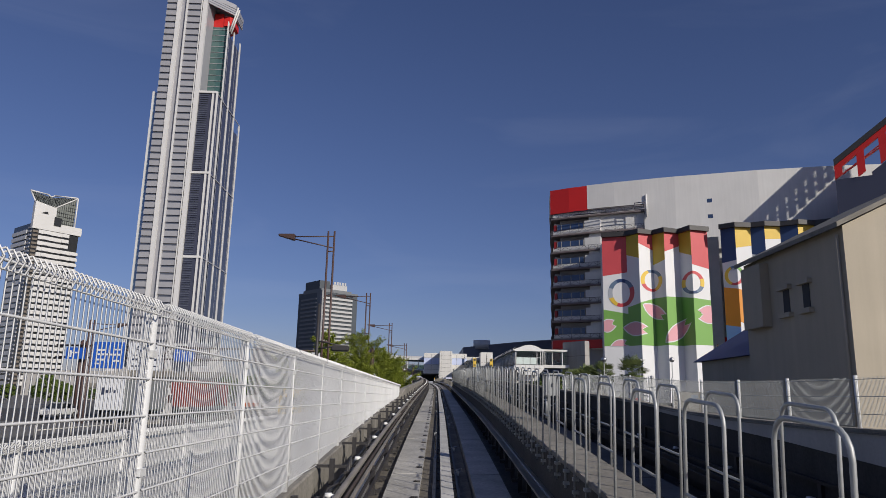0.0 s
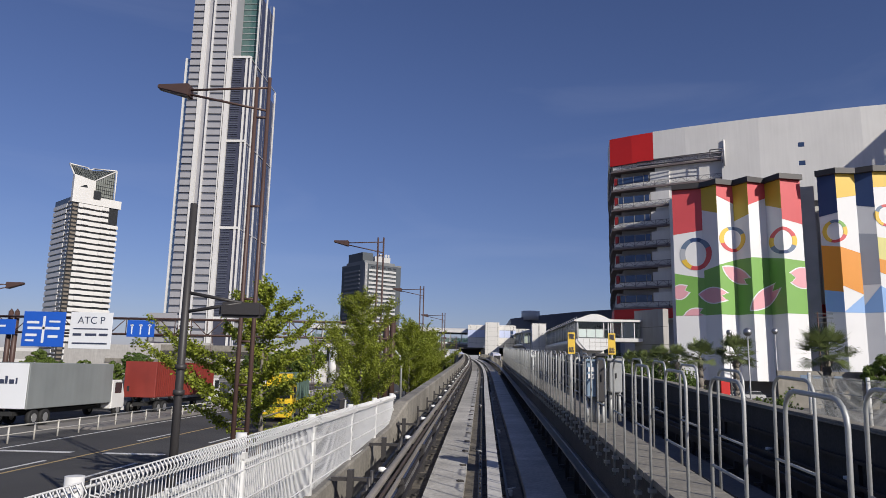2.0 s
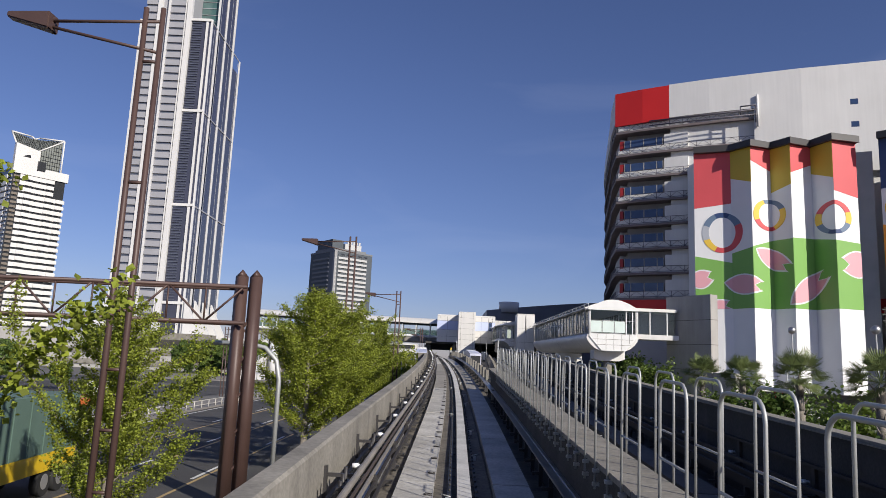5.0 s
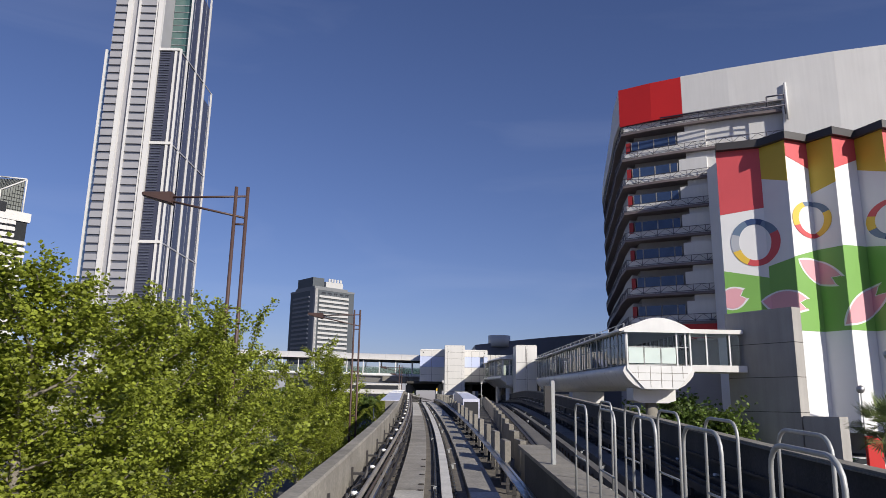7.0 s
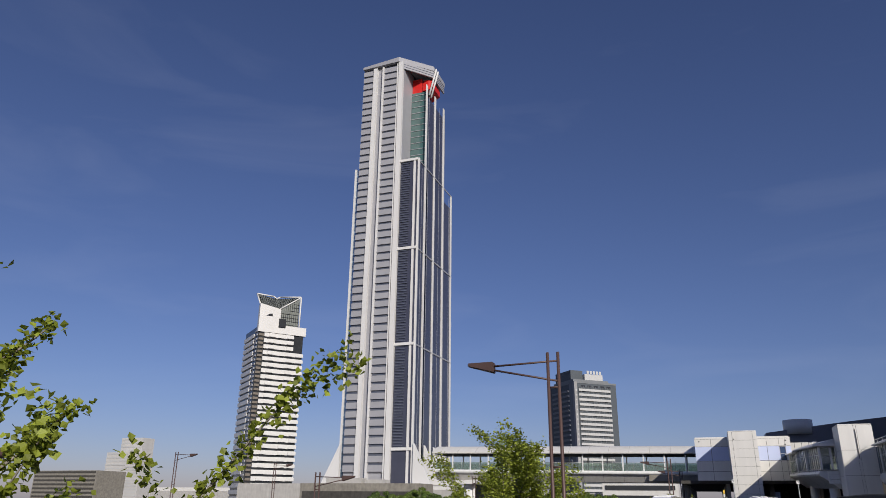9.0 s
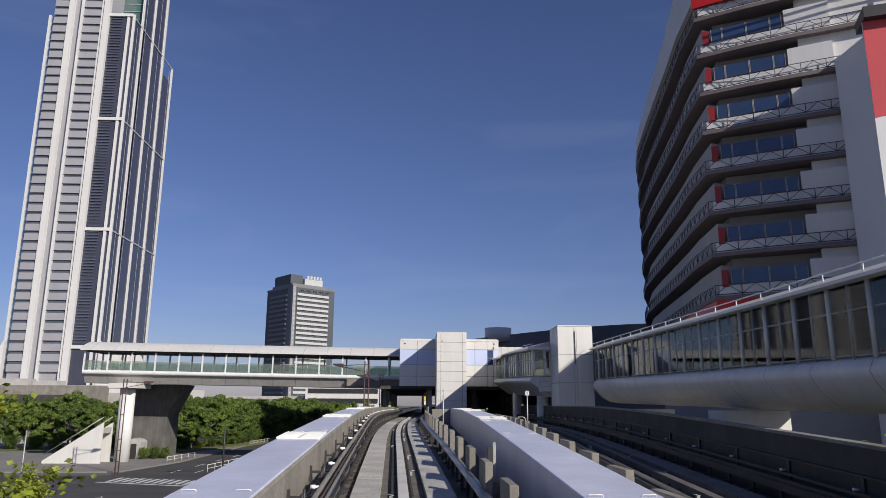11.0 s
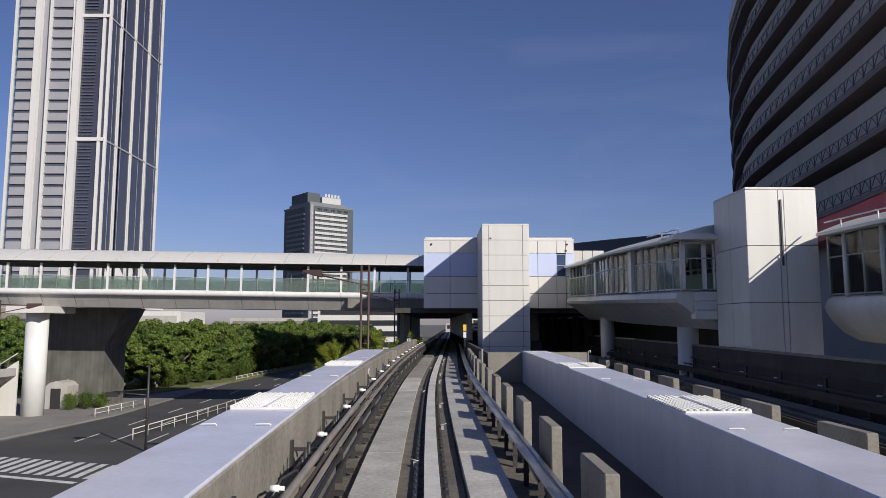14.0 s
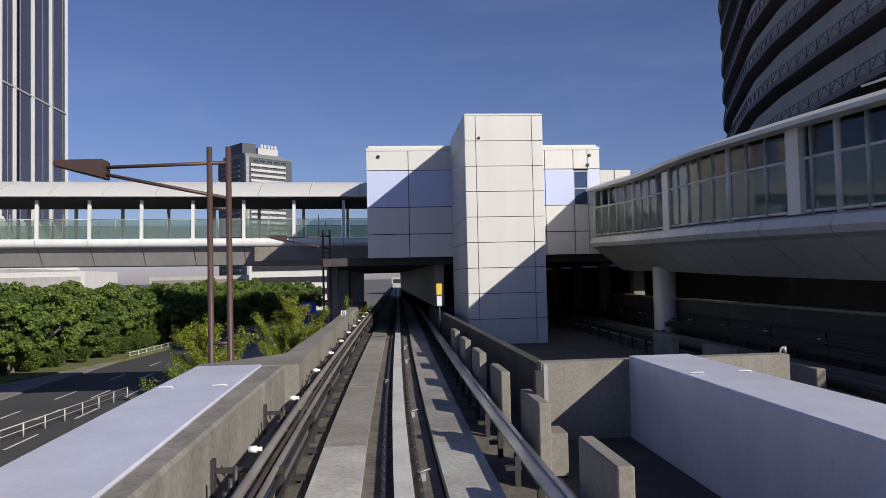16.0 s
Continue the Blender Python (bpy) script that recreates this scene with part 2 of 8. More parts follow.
# ---- the guideway's line ----
XK = [(-40, -0.62), (0, 0.20), (15, 0.47), (33, 0.82), (48, 1.08), (63, 1.33), (80, 1.63), (95, 1.75), (105, 1.70), (115, 1.52), (125, 1.26), (137, 0.93), (150, 0.58), (162, 0.46), (172, 0.49), (184, 0.73), (200, 1.15), (360, 5.2)]
ZK = [(-40, -0.30), (-6, -0.25), (0, -0.05), (10.4, 0.60), (20.9, 1.19), (31.3, 1.67), (41.6, 2.07), (61.8, 2.79), (81.7, 3.52), (101.6, 4.32), (121.4, 5.13), (131.4, 5.49), (141.5, 5.78), (151.6, 5.94), (161.9, 5.98), (360, 5.98)]
DK = [(-40, 3.66), (66, 3.62), (85, 4.02), (95, 4.62), (110, 5.67), (125, 6.8), (138, 7.84), (150, 8.94), (162, 9.74), (176, 10.31), (200, 10.43), (360, 10.4)]


def along(knots, y):
    """Smooth value through knots (Catmull-Rom with uneven steps)."""
    k = next((i for i in range(len(knots) - 1) if y <= knots[i + 1][0]), len(knots) - 2)
    (y0, a), (y1, b) = knots[k], knots[k + 1]
    def slope(i):
        if i <= 0 or i >= len(knots) - 1:
            j = min(max(i, 0), len(knots) - 2)
            j = j if i <= 0 else len(knots) - 2
            return (knots[j + 1][1] - knots[j][1]) / (knots[j + 1][0] - knots[j][0])
        return (knots[i + 1][1] - knots[i - 1][1]) / (knots[i + 1][0] - knots[i - 1][0])
    h = y1 - y0
    s = (y - y0) / h
    m0, m1 = slope(k) * h, slope(k + 1) * h
    return a * (2 * s**3 - 3 * s**2 + 1) + m0 * (s**3 - 2 * s**2 + s) + b * (3 * s**2 - 2 * s**3) + m1 * (s**3 - s**2)


def xc(y):
    return along(XK, y)


def zt(y):
    return along(ZK, y)


def x2(y):
    return xc(y) + along(DK, y)


def sweep(bm, outline, y0, y1, step=3.0, line=xc, level=zt, fx=None):
    """Runs a closed outline of (sideways, up) along the guideway."""
    k = max(1, int(math.ceil((y1 - y0) / step)))
    prev = None
    for i in range(k + 1):
        y = y0 + (y1 - y0) * i / k
        ring = [bm.verts.new((line(y) + (fx(y) if fx else 0) + u, y, level(y) + v)) for u, v in outline]
        if prev:
            for j in range(len(ring)):
                bm.faces.new((prev[j], prev[(j + 1) % len(ring)], ring[(j + 1) % len(ring)], ring[j]))
        else:
            bm.faces.new(ring)
        prev = ring
    bm.faces.new(prev[::-1])


def rect(u0, u1, v0, v1):
    return [(u0, v0), (u1, v0), (u1, v1), (u0, v1)]

# ---- ground, road ----
bm = bmesh.new()
FAR = 4000
xs, ys = (-FAR, -2.38, 8.0, FAR), (-FAR, -60, 6.0, FAR)
gv = {(i, j): bm.verts.new((xs[i], ys[j], 0)) for i in range(4) for j in range(4)}
for i in range(3):
    for j in range(3):
        if (i, j) != (1, 1):
            bm.faces.new((gv[i, j], gv[i + 1, j], gv[i + 1, j + 1], gv[i, j + 1]))
structure("ground", bm, M_GROUND, "grey paved ground round the railway and the port blocks", "ground")


def raised(name, outline, z, material, label, category):
    bm = bmesh.new()
    prism(bm, outline, -0.2, z)
    return structure(name, bm, material, label, category)


# street with lanes running beside the viaduct, and the cross street before the footbridge
bm = bmesh.new()
box(bm, -22.6, -4.9, -60, 330, -0.3, 0.012)
structure("road", bm, M_ASPHALT, "dark grey asphalt street with worn lane lines", "road")
bm = bmesh.new()
box(bm, -90, -22.6, 170, 190, -0.3, 0.012)
box(bm, -4.9, 60, 176, 190, -0.3, 0.012)
structure("cross_street", bm, M_ASPHALT, "dark grey asphalt cross street under the viaduct", "road")
bm = bmesh.new()
prism(bm, [(-30.6, 190), (-4.9, 190), (-14.5, 330), (-28.5, 330), (-28.3, 207)], -0.3, 0.014)
structure("north_street", bm, M_ASPHALT, "dark grey asphalt street running on under the footbridge", "road")
bm = bmesh.new()
box(bm, -60, -27.5, 62, 165, -0.3, 0.010)
structure("far_carriageway", bm, M_ASPHALT, "grey asphalt carriageway where lorries wait", "road")

lines = thing("lane_lines", "worn white and yellow painted lines on the asphalt street", "road marking")
for x in (-16.15, -12.5, -9.05):
    y = -20.0
    while y < 320:
        if y < 164:
            bm = bmesh.new()
            box(bm, x - 0.075, x + 0.075, y + 2.2, y + 6.8, 0.0, 0.017)
            part("dash", bm, M_LINE_W, lines)
        y += 12.4
for x, dx in ((-25.0, 0.06), (-22.4, 0.06), (-19.8, 0.05)):
    y = 192.9
    while y < 300:
        bm = bmesh.new()
        xx = x + dx * (y - 192) * 0.5
        box(bm, xx - 0.08, xx + 0.08, y, y + 3.7, 0.0, 0.019)
        part("dash", bm, M_LINE_W, lines)
        y += 8.2 if y < 210 else 10
for x, ya, yb in ((-15.6, 40, 166), (-12.0, 40, 166), (-8.8, 40, 100)):
    bm = bmesh.new()
    box(bm, x - 0.07, x + 0.07, ya, yb, 0.0, 0.016)
    part("yellow_line", bm, M_LINE_Y, lines, "yellow lane line")
for q in ((-20.3, -20.15, -40, 168), (-5.6, -5.45, -40, 168), (-19.8, -16.6, 51.3, 51.75), (-15.2, -12.6, 51.3, 51.75), (-11.8, -8.9, 51.5, 51.95), (-8.5, -6.0, 51.9, 52.3)):
    bm = bmesh.new()
    box(bm, *q, 0, 0.017)
    part("white_line", bm, M_LINE_W, lines)
crossing = thing("crosswalk", "white striped pedestrian crossing on the asphalt", "crosswalk")
for i in range(13):
    bm = bmesh.new()
    box(bm, -0.22, 0.22, -1.85, 1.85, 0, 0.018)
    o = part("stripe", bm, M_LINE_W, crossing)
    o.location = (-28.0 + i * 0.81, 185.85 - i * 0.265, 0)
bm = bmesh.new()
prism(bm, [(-28.9, 183.3), (-18.4, 179.6), (-18.3, 180.0), (-28.8, 183.7)], 0, 0.018)
part("stop_line", bm, M_LINE_W, crossing)

# raised footways with kerbs
raised("pavement_west", [(-24.6, 62), (-20.8, 62), (-20.8, 168), (-24.6, 168)], 0.15, M_SIDEWALK, "grey paved median with a concrete kerb", "pavement")
raised("pavement_east", [(-4.9, 40), (-2.6, 40), (-2.6, 174), (-4.0, 174), (-4.9, 168)], 0.15, M_SOIL, "planting strip with a kerb along the viaduct", "pavement")
raised("pavement_north", [(-70, 191), (-30.8, 193), (-28.4, 207), (-28.4, 300), (-70, 300)], 0.15, M_SIDEWALK, "grey footway beside the bridge pier", "pavement")
raised("pavement_corner", [(-17.2, 194), (-3, 192), (-3, 300), (-14.6, 300)], 0.15, M_SIDEWALK, "grey footway by the station", "pavement")
raised("verge", [(-64, 223.5), (-33.4, 223.5), (-30.2, 234), (-28.0, 243), (-26.2, 262), (-23.2, 290), (-16.5, 322), (-22, 330), (-30, 300), (-34, 262), (-38, 236), (-64, 236)], 0.30, M_GRASS, "rough grass verge behind a low kerb before the trees", "verge")

# ---- the guideway ----
Y0, Y1 = -40, 350
bm = bmesh.new()
sweep(bm, rect(-2.42, 1.95, -1.3, -0.28), Y0, Y1)
sweep(bm, rect(-1.90, 0.50, -0.279, -0.115), Y0, Y1)
structure("guideway_deck", bm, M_BED, "dirty dark concrete deck of the rubber-tyred railway", "guideway")
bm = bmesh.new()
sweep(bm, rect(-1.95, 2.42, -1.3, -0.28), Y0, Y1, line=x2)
structure("guideway_deck_east", bm, M_CONC_DARK, "stained deck of the second track, coloured dark for its shade", "guideway")
bm = bmesh.new()
prev_ring = None
for y in sorted([Y0 + 3 * i for i in range(83)] + [36.2, 37.4]):
    f = min(1.0, max(0.0, (y - 36.2) / 1.2))
    face = -2.16 + 0.24 * f
    ring = [bm.verts.new((xc(y) + u, y, zt(y) + v)) for u, v in ((face - 0.27, -1.3), (face, -1.3), (face, 0.70 + 0.43 * f), (face - 0.03, 0.72 + 0.445 * f), (face - 0.27, 0.72 + 0.445 * f))]
    if prev_ring:
        for j in range(5):
            bm.faces.new((prev_ring[j], prev_ring[(j + 1) % 5], ring[(j + 1) % 5], ring[j]))
    else:
        bm.faces.new(ring)
    prev_ring = ring
bm.faces.new(prev_ring[::-1])
structure("parapet_west", bm, M_PARAPET, "weathered grey concrete parapet with water stains", "parapet")
bm = bmesh.new()
EK = [(-40, 2.10), (10, 2.20), (16, 2.30), (22, 2.60), (30, 2.92), (38, 3.22), (46, 3.56)]


def wall_top(y):
    """Height of the second track's outer wall above its slabs."""
    return along(EK, y) - zt(y) if y < 44 else 1.35


prev_ring = None
for i in range(82):
    y = Y0 + 3 * i
    top = wall_top(y)
    ring = [bm.verts.new((x2(y) + u, y, zt(y) + v)) for u, v in rect(2.16, 2.42, -1.3, top)]
    if prev_ring:
        for j in range(4):
            bm.faces.new((prev_ring[j], prev_ring[(j + 1) % 4], ring[(j + 1) % 4], ring[j]))
    else:
        bm.faces.new(ring)
    prev_ring = ring
bm.faces.new(prev_ring[::-1])
structure("parapet_east", bm, M_CONC_DARK, "stained concrete parapet of the second track, coloured dark for its shade", "parapet")
bm = bmesh.new()
sweep(bm, rect(2.14, 2.44, 0.004, 0.05), Y0, 203, 3.0, x2, lambda y: zt(y) + wall_top(y))
sweep(bm, [(2.10, -0.02), (2.159, -0.02), (2.159, 0.0), (2.10, 0.0)], -12, 203, 3.0, x2, lambda y: zt(y) + wall_top(y))
structure("parapet_coping", bm, M_CONC, "pale concrete coping on the parapet", "trim")

bm = bmesh.new()
prev_ring = None
for y, low in ((-12, 1.45), (-4, 1.50), (4, 1.58), (9, 1.75), (12, 1.95), (15, 2.10), (19, 2.34)):
    hi = zt(y) + wall_top(y) - 0.002
    ring = [bm.verts.new((x2(y) + u, y, z)) for u, z in ((2.13, low), (2.158, low), (2.158, hi), (2.13, hi))]
    if prev_ring:
        for j in range(4):
            bm.faces.new((prev_ring[j], prev_ring[(j + 1) % 4], ring[(j + 1) % 4], ring[j]))
    prev_ring = ring
structure("wall_band", bm, M_CONC_PALE, "pale concrete band along the top of the far wall", "trim")
bm = bmesh.new()
prev_ring = None
for i in range(40):
    y = 88 + 3 * i
    ring = [bm.verts.new((x, y, zt(y) + v)) for x, v in ((xc(y) + 1.951, -0.6), (max(x2(y) - 1.951, xc(y) + 1.96), -0.6), (max(x2(y) - 1.951, xc(y) + 1.96), -0.284), (xc(y) + 1.951, -0.284))]
    if prev_ring:
        for j in range(4):
            bm.faces.new((prev_ring[j], prev_ring[(j + 1) % 4], ring[(j + 1) % 4], ring[j]))
    prev_ring = ring
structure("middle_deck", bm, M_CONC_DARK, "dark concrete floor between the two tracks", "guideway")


def pier(y):
    p = thing("viaduct_pier", "grey concrete pier under the railway viaduct", "pier", "viaduct piers")
    z = zt(y) - 1.3
    mx = (xc(y) + x2(y)) / 2
    bm = bmesh.new()
    tube(bm, (mx, y, -0.5), (mx, y, z - 0.9), 0.9, sides=20)
    part("column", bm, M_CONC, p)
    bm = bmesh.new()
    w = (x2(y) - xc(y)) / 2 + 2.0
    prism(bm, [(mx - 1.2, z - 1.5), (mx + 1.2, z - 1.5), (mx + w, z - 0.5), (mx + w, z), (mx - w, z), (mx - w, z - 0.5)], y - 0.8, y + 0.8, "y")
    part("crosshead", bm, M_CONC, p)


for y in (70, 92, 114, 136, 158):
    pier(y)
bm = bmesh.new()
sweep(bm, rect(-2.3, 6.2, -4.0, -1.2), -20, 62)
structure("abutment", bm, M_CONC, "concrete abutment under the ramp", "abutment")


M_RUST_DARK = mat("dark_rail_steel", (0.045, 0.04, 0.038), 0.6, 0.3, vary=0.25, scale=0.6, fine=0.15)
M_SLAB_OLD = mat("older_running_slab", (0.255, 0.24, 0.215), 0.8, vary=0.28, scale=0.8, fine=0.22, fine_scale=14, bump=0.2, per_piece=0.10)


def track(line, name, label, y0, y1, side):
    """One running way: two slabs, a middle beam, guide rails. side: -1 has its wall to the west."""
    t = thing(name, label, "railway track")
    for u in (-0.86, 0.86):
        y, n = y0, 0
        while y < y1:
            seg = 6.0 if y > 60 else 7.0
            bm = bmesh.new()
            lift = 0.012 * math.sin(n * 7.1 + u)
            sweep(bm, rect(u - 0.33, u + 0.33, -0.44, lift), y + 0.02, min(y + seg - 0.02, y1), 3.0, line)
            worn = 88.9 < y + 3 < 118 or y + 3 > 173.5
            slab = part("running_slab", bm, M_SLAB_SHADED if side > 0 else M_SLAB_OLD if worn else M_SLAB, t)
            if side < 0 and u < 0 and -8 < y < 90:
                for k in range(4):
                    q = y + 0.9 + 1.7 * k
                    bm = bmesh.new()
                    c, z = line(q) - 0.62, zt(q) + lift
                    pipe(bm, [(c + 0.08, q - 0.07, z + 0.006), (c - 0.03, q - 0.07, z + 0.010), (c - 0.055, q, z + 0.010), (c - 0.03, q + 0.07, z + 0.010), (c + 0.08, q + 0.07, z + 0.006)], 0.011, 5)
                    part("lifting_loop", bm, M_RUST_DARK, slab, "dark bent lifting loop")
            y += seg
            n += 1
    # small fittings by the beam
    bm = bmesh.new()
    y, n = y0 + 0.7, 0
    while y < min(y1, 210):
        c, z = line(y), zt(y)
        s_ = 1 if n % 3 else -1
        box(bm, c + s_ * 0.28 - 0.035, c + s_ * 0.28 + 0.035, y - 0.05, y + 0.05, z - 0.12, z - 0.02)
        tube(bm, (c + s_ * 0.22, y, z - 0.01), (c + s_ * 0.38, y + 0.05, z + 0.02), 0.012, sides=5)
        y += 4.3
        n += 1
    part("cable_clip", bm, M_GALV, t, "pale cable clips beside the beam")["kind"] = "stuff"
    bm = bmesh.new()
    sweep(bm, rect(-0.12, 0.12, -0.44, 0.04), y0, y1, 3.0, line)
    if side < 0:
        bt = bmesh.new()
        sweep(bt, rect(-0.285, -0.215, -0.114, -0.045), y0, 212, 3.0, line)
        sweep(bt, rect(0.20, 0.25, -0.114, -0.06), y0, 212, 3.0, line)
        part("cable_trough", bt, M_CABLE, t, "black cable trough beside the beam")
        bt = bmesh.new()
        y = 20.0
        while y < 205:
            c, z = line(y), zt(y)
            tube(bt, (c - 0.25, y, z - 0.046), (c - 0.25, y, z - 0.012), 0.018, sides=5)
            if 60 < y:
                box(bt, c + 0.205, c + 0.245, y - 0.03, y + 0.03, z - 0.061, z - 0.03)
            y += 0.45
        part("trough_bolts", bt, M_CONC_DARK, t, "grey bolt heads along the trough")["kind"] = "stuff"
    part("middle_beam", bm, M_BEAM if side < 0 else M_SLAB_SHADED, t, "pale concrete middle beam")
    bm = bmesh.new()
    y = y0
    while y < y1:
        for u in (-0.17, 0.17):
            box(bm, line(y) + u - 0.025, line(y) + u + 0.025, y - 0.04, y + 0.04, zt(y) - 0.43, zt(y) - 0.1)
        y += 0.9
    part("beam_bolts", bm, M_RUST, t, "rusty bolts along the beam")["kind"] = "stuff"
    for u, s in ((-1.46, -1), (1.52, 1)):
        inner = (u > 0) == (side < 0)
        w = 0.12 if inner else 0.034
        mid = u + (0.06 if inner and u > 0 else -0.06 if inner else 0)
        bm = bmesh.new()
        if inner:
            for q in (-1, 1):
                sweep(bm, rect(mid + q * 0.088 - 0.032, mid + q * 0.088 + 0.032, 0.30, 0.335), y0, y1, 3.0, line)
            sweep(bm, rect(mid - 0.055, mid + 0.055, 0.295, 0.306), y0, y1, 3.0, line)
        else:
            sweep(bm, rect(mid - w, mid + w, 0.30, 0.335), y0, y1, 3.0, line)
        sweep(bm, rect(mid - 0.012, mid + 0.012, 0.16, 0.299), y0, y1, 3.0, line)
        part("guide_rail", bm, M_STEEL if side < 0 else M_RUST_DARK, t, "worn steel guide rail")
        bm = bmesh.new()
        y = y0
        while y < y1:
            bx = line(y) + mid
            box(bm, bx - 0.04, bx + 0.04, y - 0.04, y + 0.04, zt(y) - 0.44, zt(y) + 0.16)
            box(bm, bx - 0.05 - 0.12 * (s > 0), bx + 0.05 + 0.12 * (s < 0), y - 0.05, y + 0.05, zt(y) - 0.06, zt(y) + 0.0)
            box(bm, bx - 0.10, bx + 0.10, y - 0.08, y + 0.08, zt(y) - 0.44, zt(y) - 0.36)
            y += 1.5
        part("rail_chair", bm, M_DKPOLE, t, "dark steel rail chairs")["kind"] = "stuff"
    return t


track(xc, "track", "concrete running slabs and steel guide rails of the people mover", Y0, 345, -1)
track(x2, "track", "second track of the people mover beyond the walkway", Y0, 345, 1)

# power rails on the west wall
power = thing("power_rails", "stacked steel power rails on brackets with white insulators along the parapet", "power rail")
M_COVER_RAIL = mat("dusty_rail_cover", (0.235, 0.215, 0.19), 0.65, 0.1, vary=0.25, scale=0.7, fine=0.12)
for u, v, h, w, mm in ((-1.24, 0.655, 0.045, 0.016, M_RUST_DARK), (-1.275, 0.745, 0.045, 0.016, M_COVER_RAIL), (-1.24, 0.835, 0.03, 0.012, M_COVER_RAIL), (-1.30, 0.85, 0.025, 0.015, M_RUST), (-1.19, 0.56, 0.05, 0.018, M_RUST_DARK)):
    bm = bmesh.new()
    sweep(bm, rect(u - w, u + w, v, v + h), Y0, 345)
    part("conductor_rail", bm, mm, power)
bm = bmesh.new()
sweep(bm, [(-1.430, 0.855), (-1.362, 0.855), (-1.356, 0.895), (-1.372, 0.917), (-1.396, 0.924), (-1.42, 0.917), (-1.436, 0.895)], Y0, 345)
part("rail_cover", bm, M_COVER_RAIL, power, "dusty rounded rail cover")
for v in (0.62, 0.50):
    bm = bmesh.new()
    sweep(bm, rect(-1.72, -1.67, v, v + 0.05), Y0, 205)
    part("cable", bm, M_CABLE, power, "black cable")
# insulator places: 3.1 m apart, a little closer past the last bend
ins_ys = [39.69 + 3.1 * k for k in range(-19, 36)] + [148.19 + 2.98 * k for k in range(1, 19)]
bm_b = bmesh.new()
for k, y in enumerate(ins_ys):
    x, z = xc(y), zt(y)
    box(bm_b, x - 2.17, x - 1.22, y - 0.03, y + 0.03, z + 0.72, z + 0.765)
    box(bm_b, x - 1.96, x - 1.88, y - 0.05, y + 0.05, z + 0.45, z + 0.86)
    box(bm_b, x - 1.30, x - 1.21, y - 0.025, y + 0.025, z + 0.30, z + 0.72)
    for j in range(3):
        yy = y - 0.62 - 0.22 * j
        tube(bm_b, (x - 1.56, yy, z + 0.62), (x - 1.56, yy, z + 0.94 - 0.05 * j), 0.024, sides=6)
    box(bm_b, x - 1.60, x - 1.36, y - 1.15, y - 0.5, z + 0.74, z + 0.775)
    if k % 3 == 0:
        pipe(bm_b, [(x - 1.7, y + 0.5, z + 0.64), (x - 1.62, y + 0.75, z + 0.86), (x - 1.52, y + 1.0, z + 0.90), (x - 1.44, y + 1.25, z + 0.80)], 0.016, 5)
part("bracket", bm_b, M_DKPOLE, power, "dark steel brackets, studs and jumper cables")["kind"] = "stuff"
bm = bmesh.new()
tube(bm, (-0.05, 0, 0), (0.075, 0, 0), 0.022, sides=12)
tube(bm, (-0.055, 0, 0), (0.025, 0, 0), 0.034, sides=12)
imesh = mesh_of("insulator", bm, M_INSUL)
for y in ins_ys:
    o = new("insulator", imesh)
    o.parent = power
    o.location = (xc(y) - 1.50, y, zt(y) + 0.87 + 0.07 * min(1.0, max(0.0, (y - 100) / 50)))

# power rails along the far wall of the second track
power2 = thing("power_rails", "steel power rails with white insulators beside the second track", "power rail")
for u, v, h, mm in ((1.66, 0.30, 0.10, M_RUST_DARK), (1.72, 0.16, 0.09, M_RUST_DARK), (1.80, 0.46, 0.06, M_RUST_DARK), (2.10, 0.75, 0.05, M_RUST_DARK)):
    bm = bmesh.new()
    sweep(bm, rect(u - 0.04, u + 0.04, v, v + h), Y0, 205, 3.0, x2)
    part("conductor_rail", bm, mm, power2)
bm = bmesh.new()
y = -20.0
while y < 205:
    x, z = x2(y), zt(y)
    box(bm, x + 1.7, x + 2.16, y - 0.03, y + 0.03, z + 0.25, z + 0.30)
    box(bm, x + 2.10, x + 2.16, y - 0.05, y + 0.05, z + 0.0, z + 0.8)
    o = new("insulator", imesh)
    o.parent = power2
    o.location = (x + 1.95, y, z + 0.52)
    y += 3.1
part("bracket", bm, M_DKPOLE, power2, "dark steel brackets")["kind"] = "stuff"

# walkway between the tracks
bm = bmesh.new()
sweep(bm, rect(1.70, 2.06, -0.6, 1.10), Y0, 88)
structure("walkway_wall", bm, M_CONC_DARK, "stained concrete wall that carries the walkway, coloured dark for its shade", "wall")
walkway = tagged(new("walkway"), "grey concrete walkway slabs between the two tracks", "walkway", kind="structure")
y = -12.0
while y < 88:
    bm = bmesh.new()
    sweep(bm, rect(1.55, 2.11, 1.102, 1.17), y + 0.01, y + 0.99, 1.0)
    part("slab", bm, M_CONC, walkway)
    y += 1.0


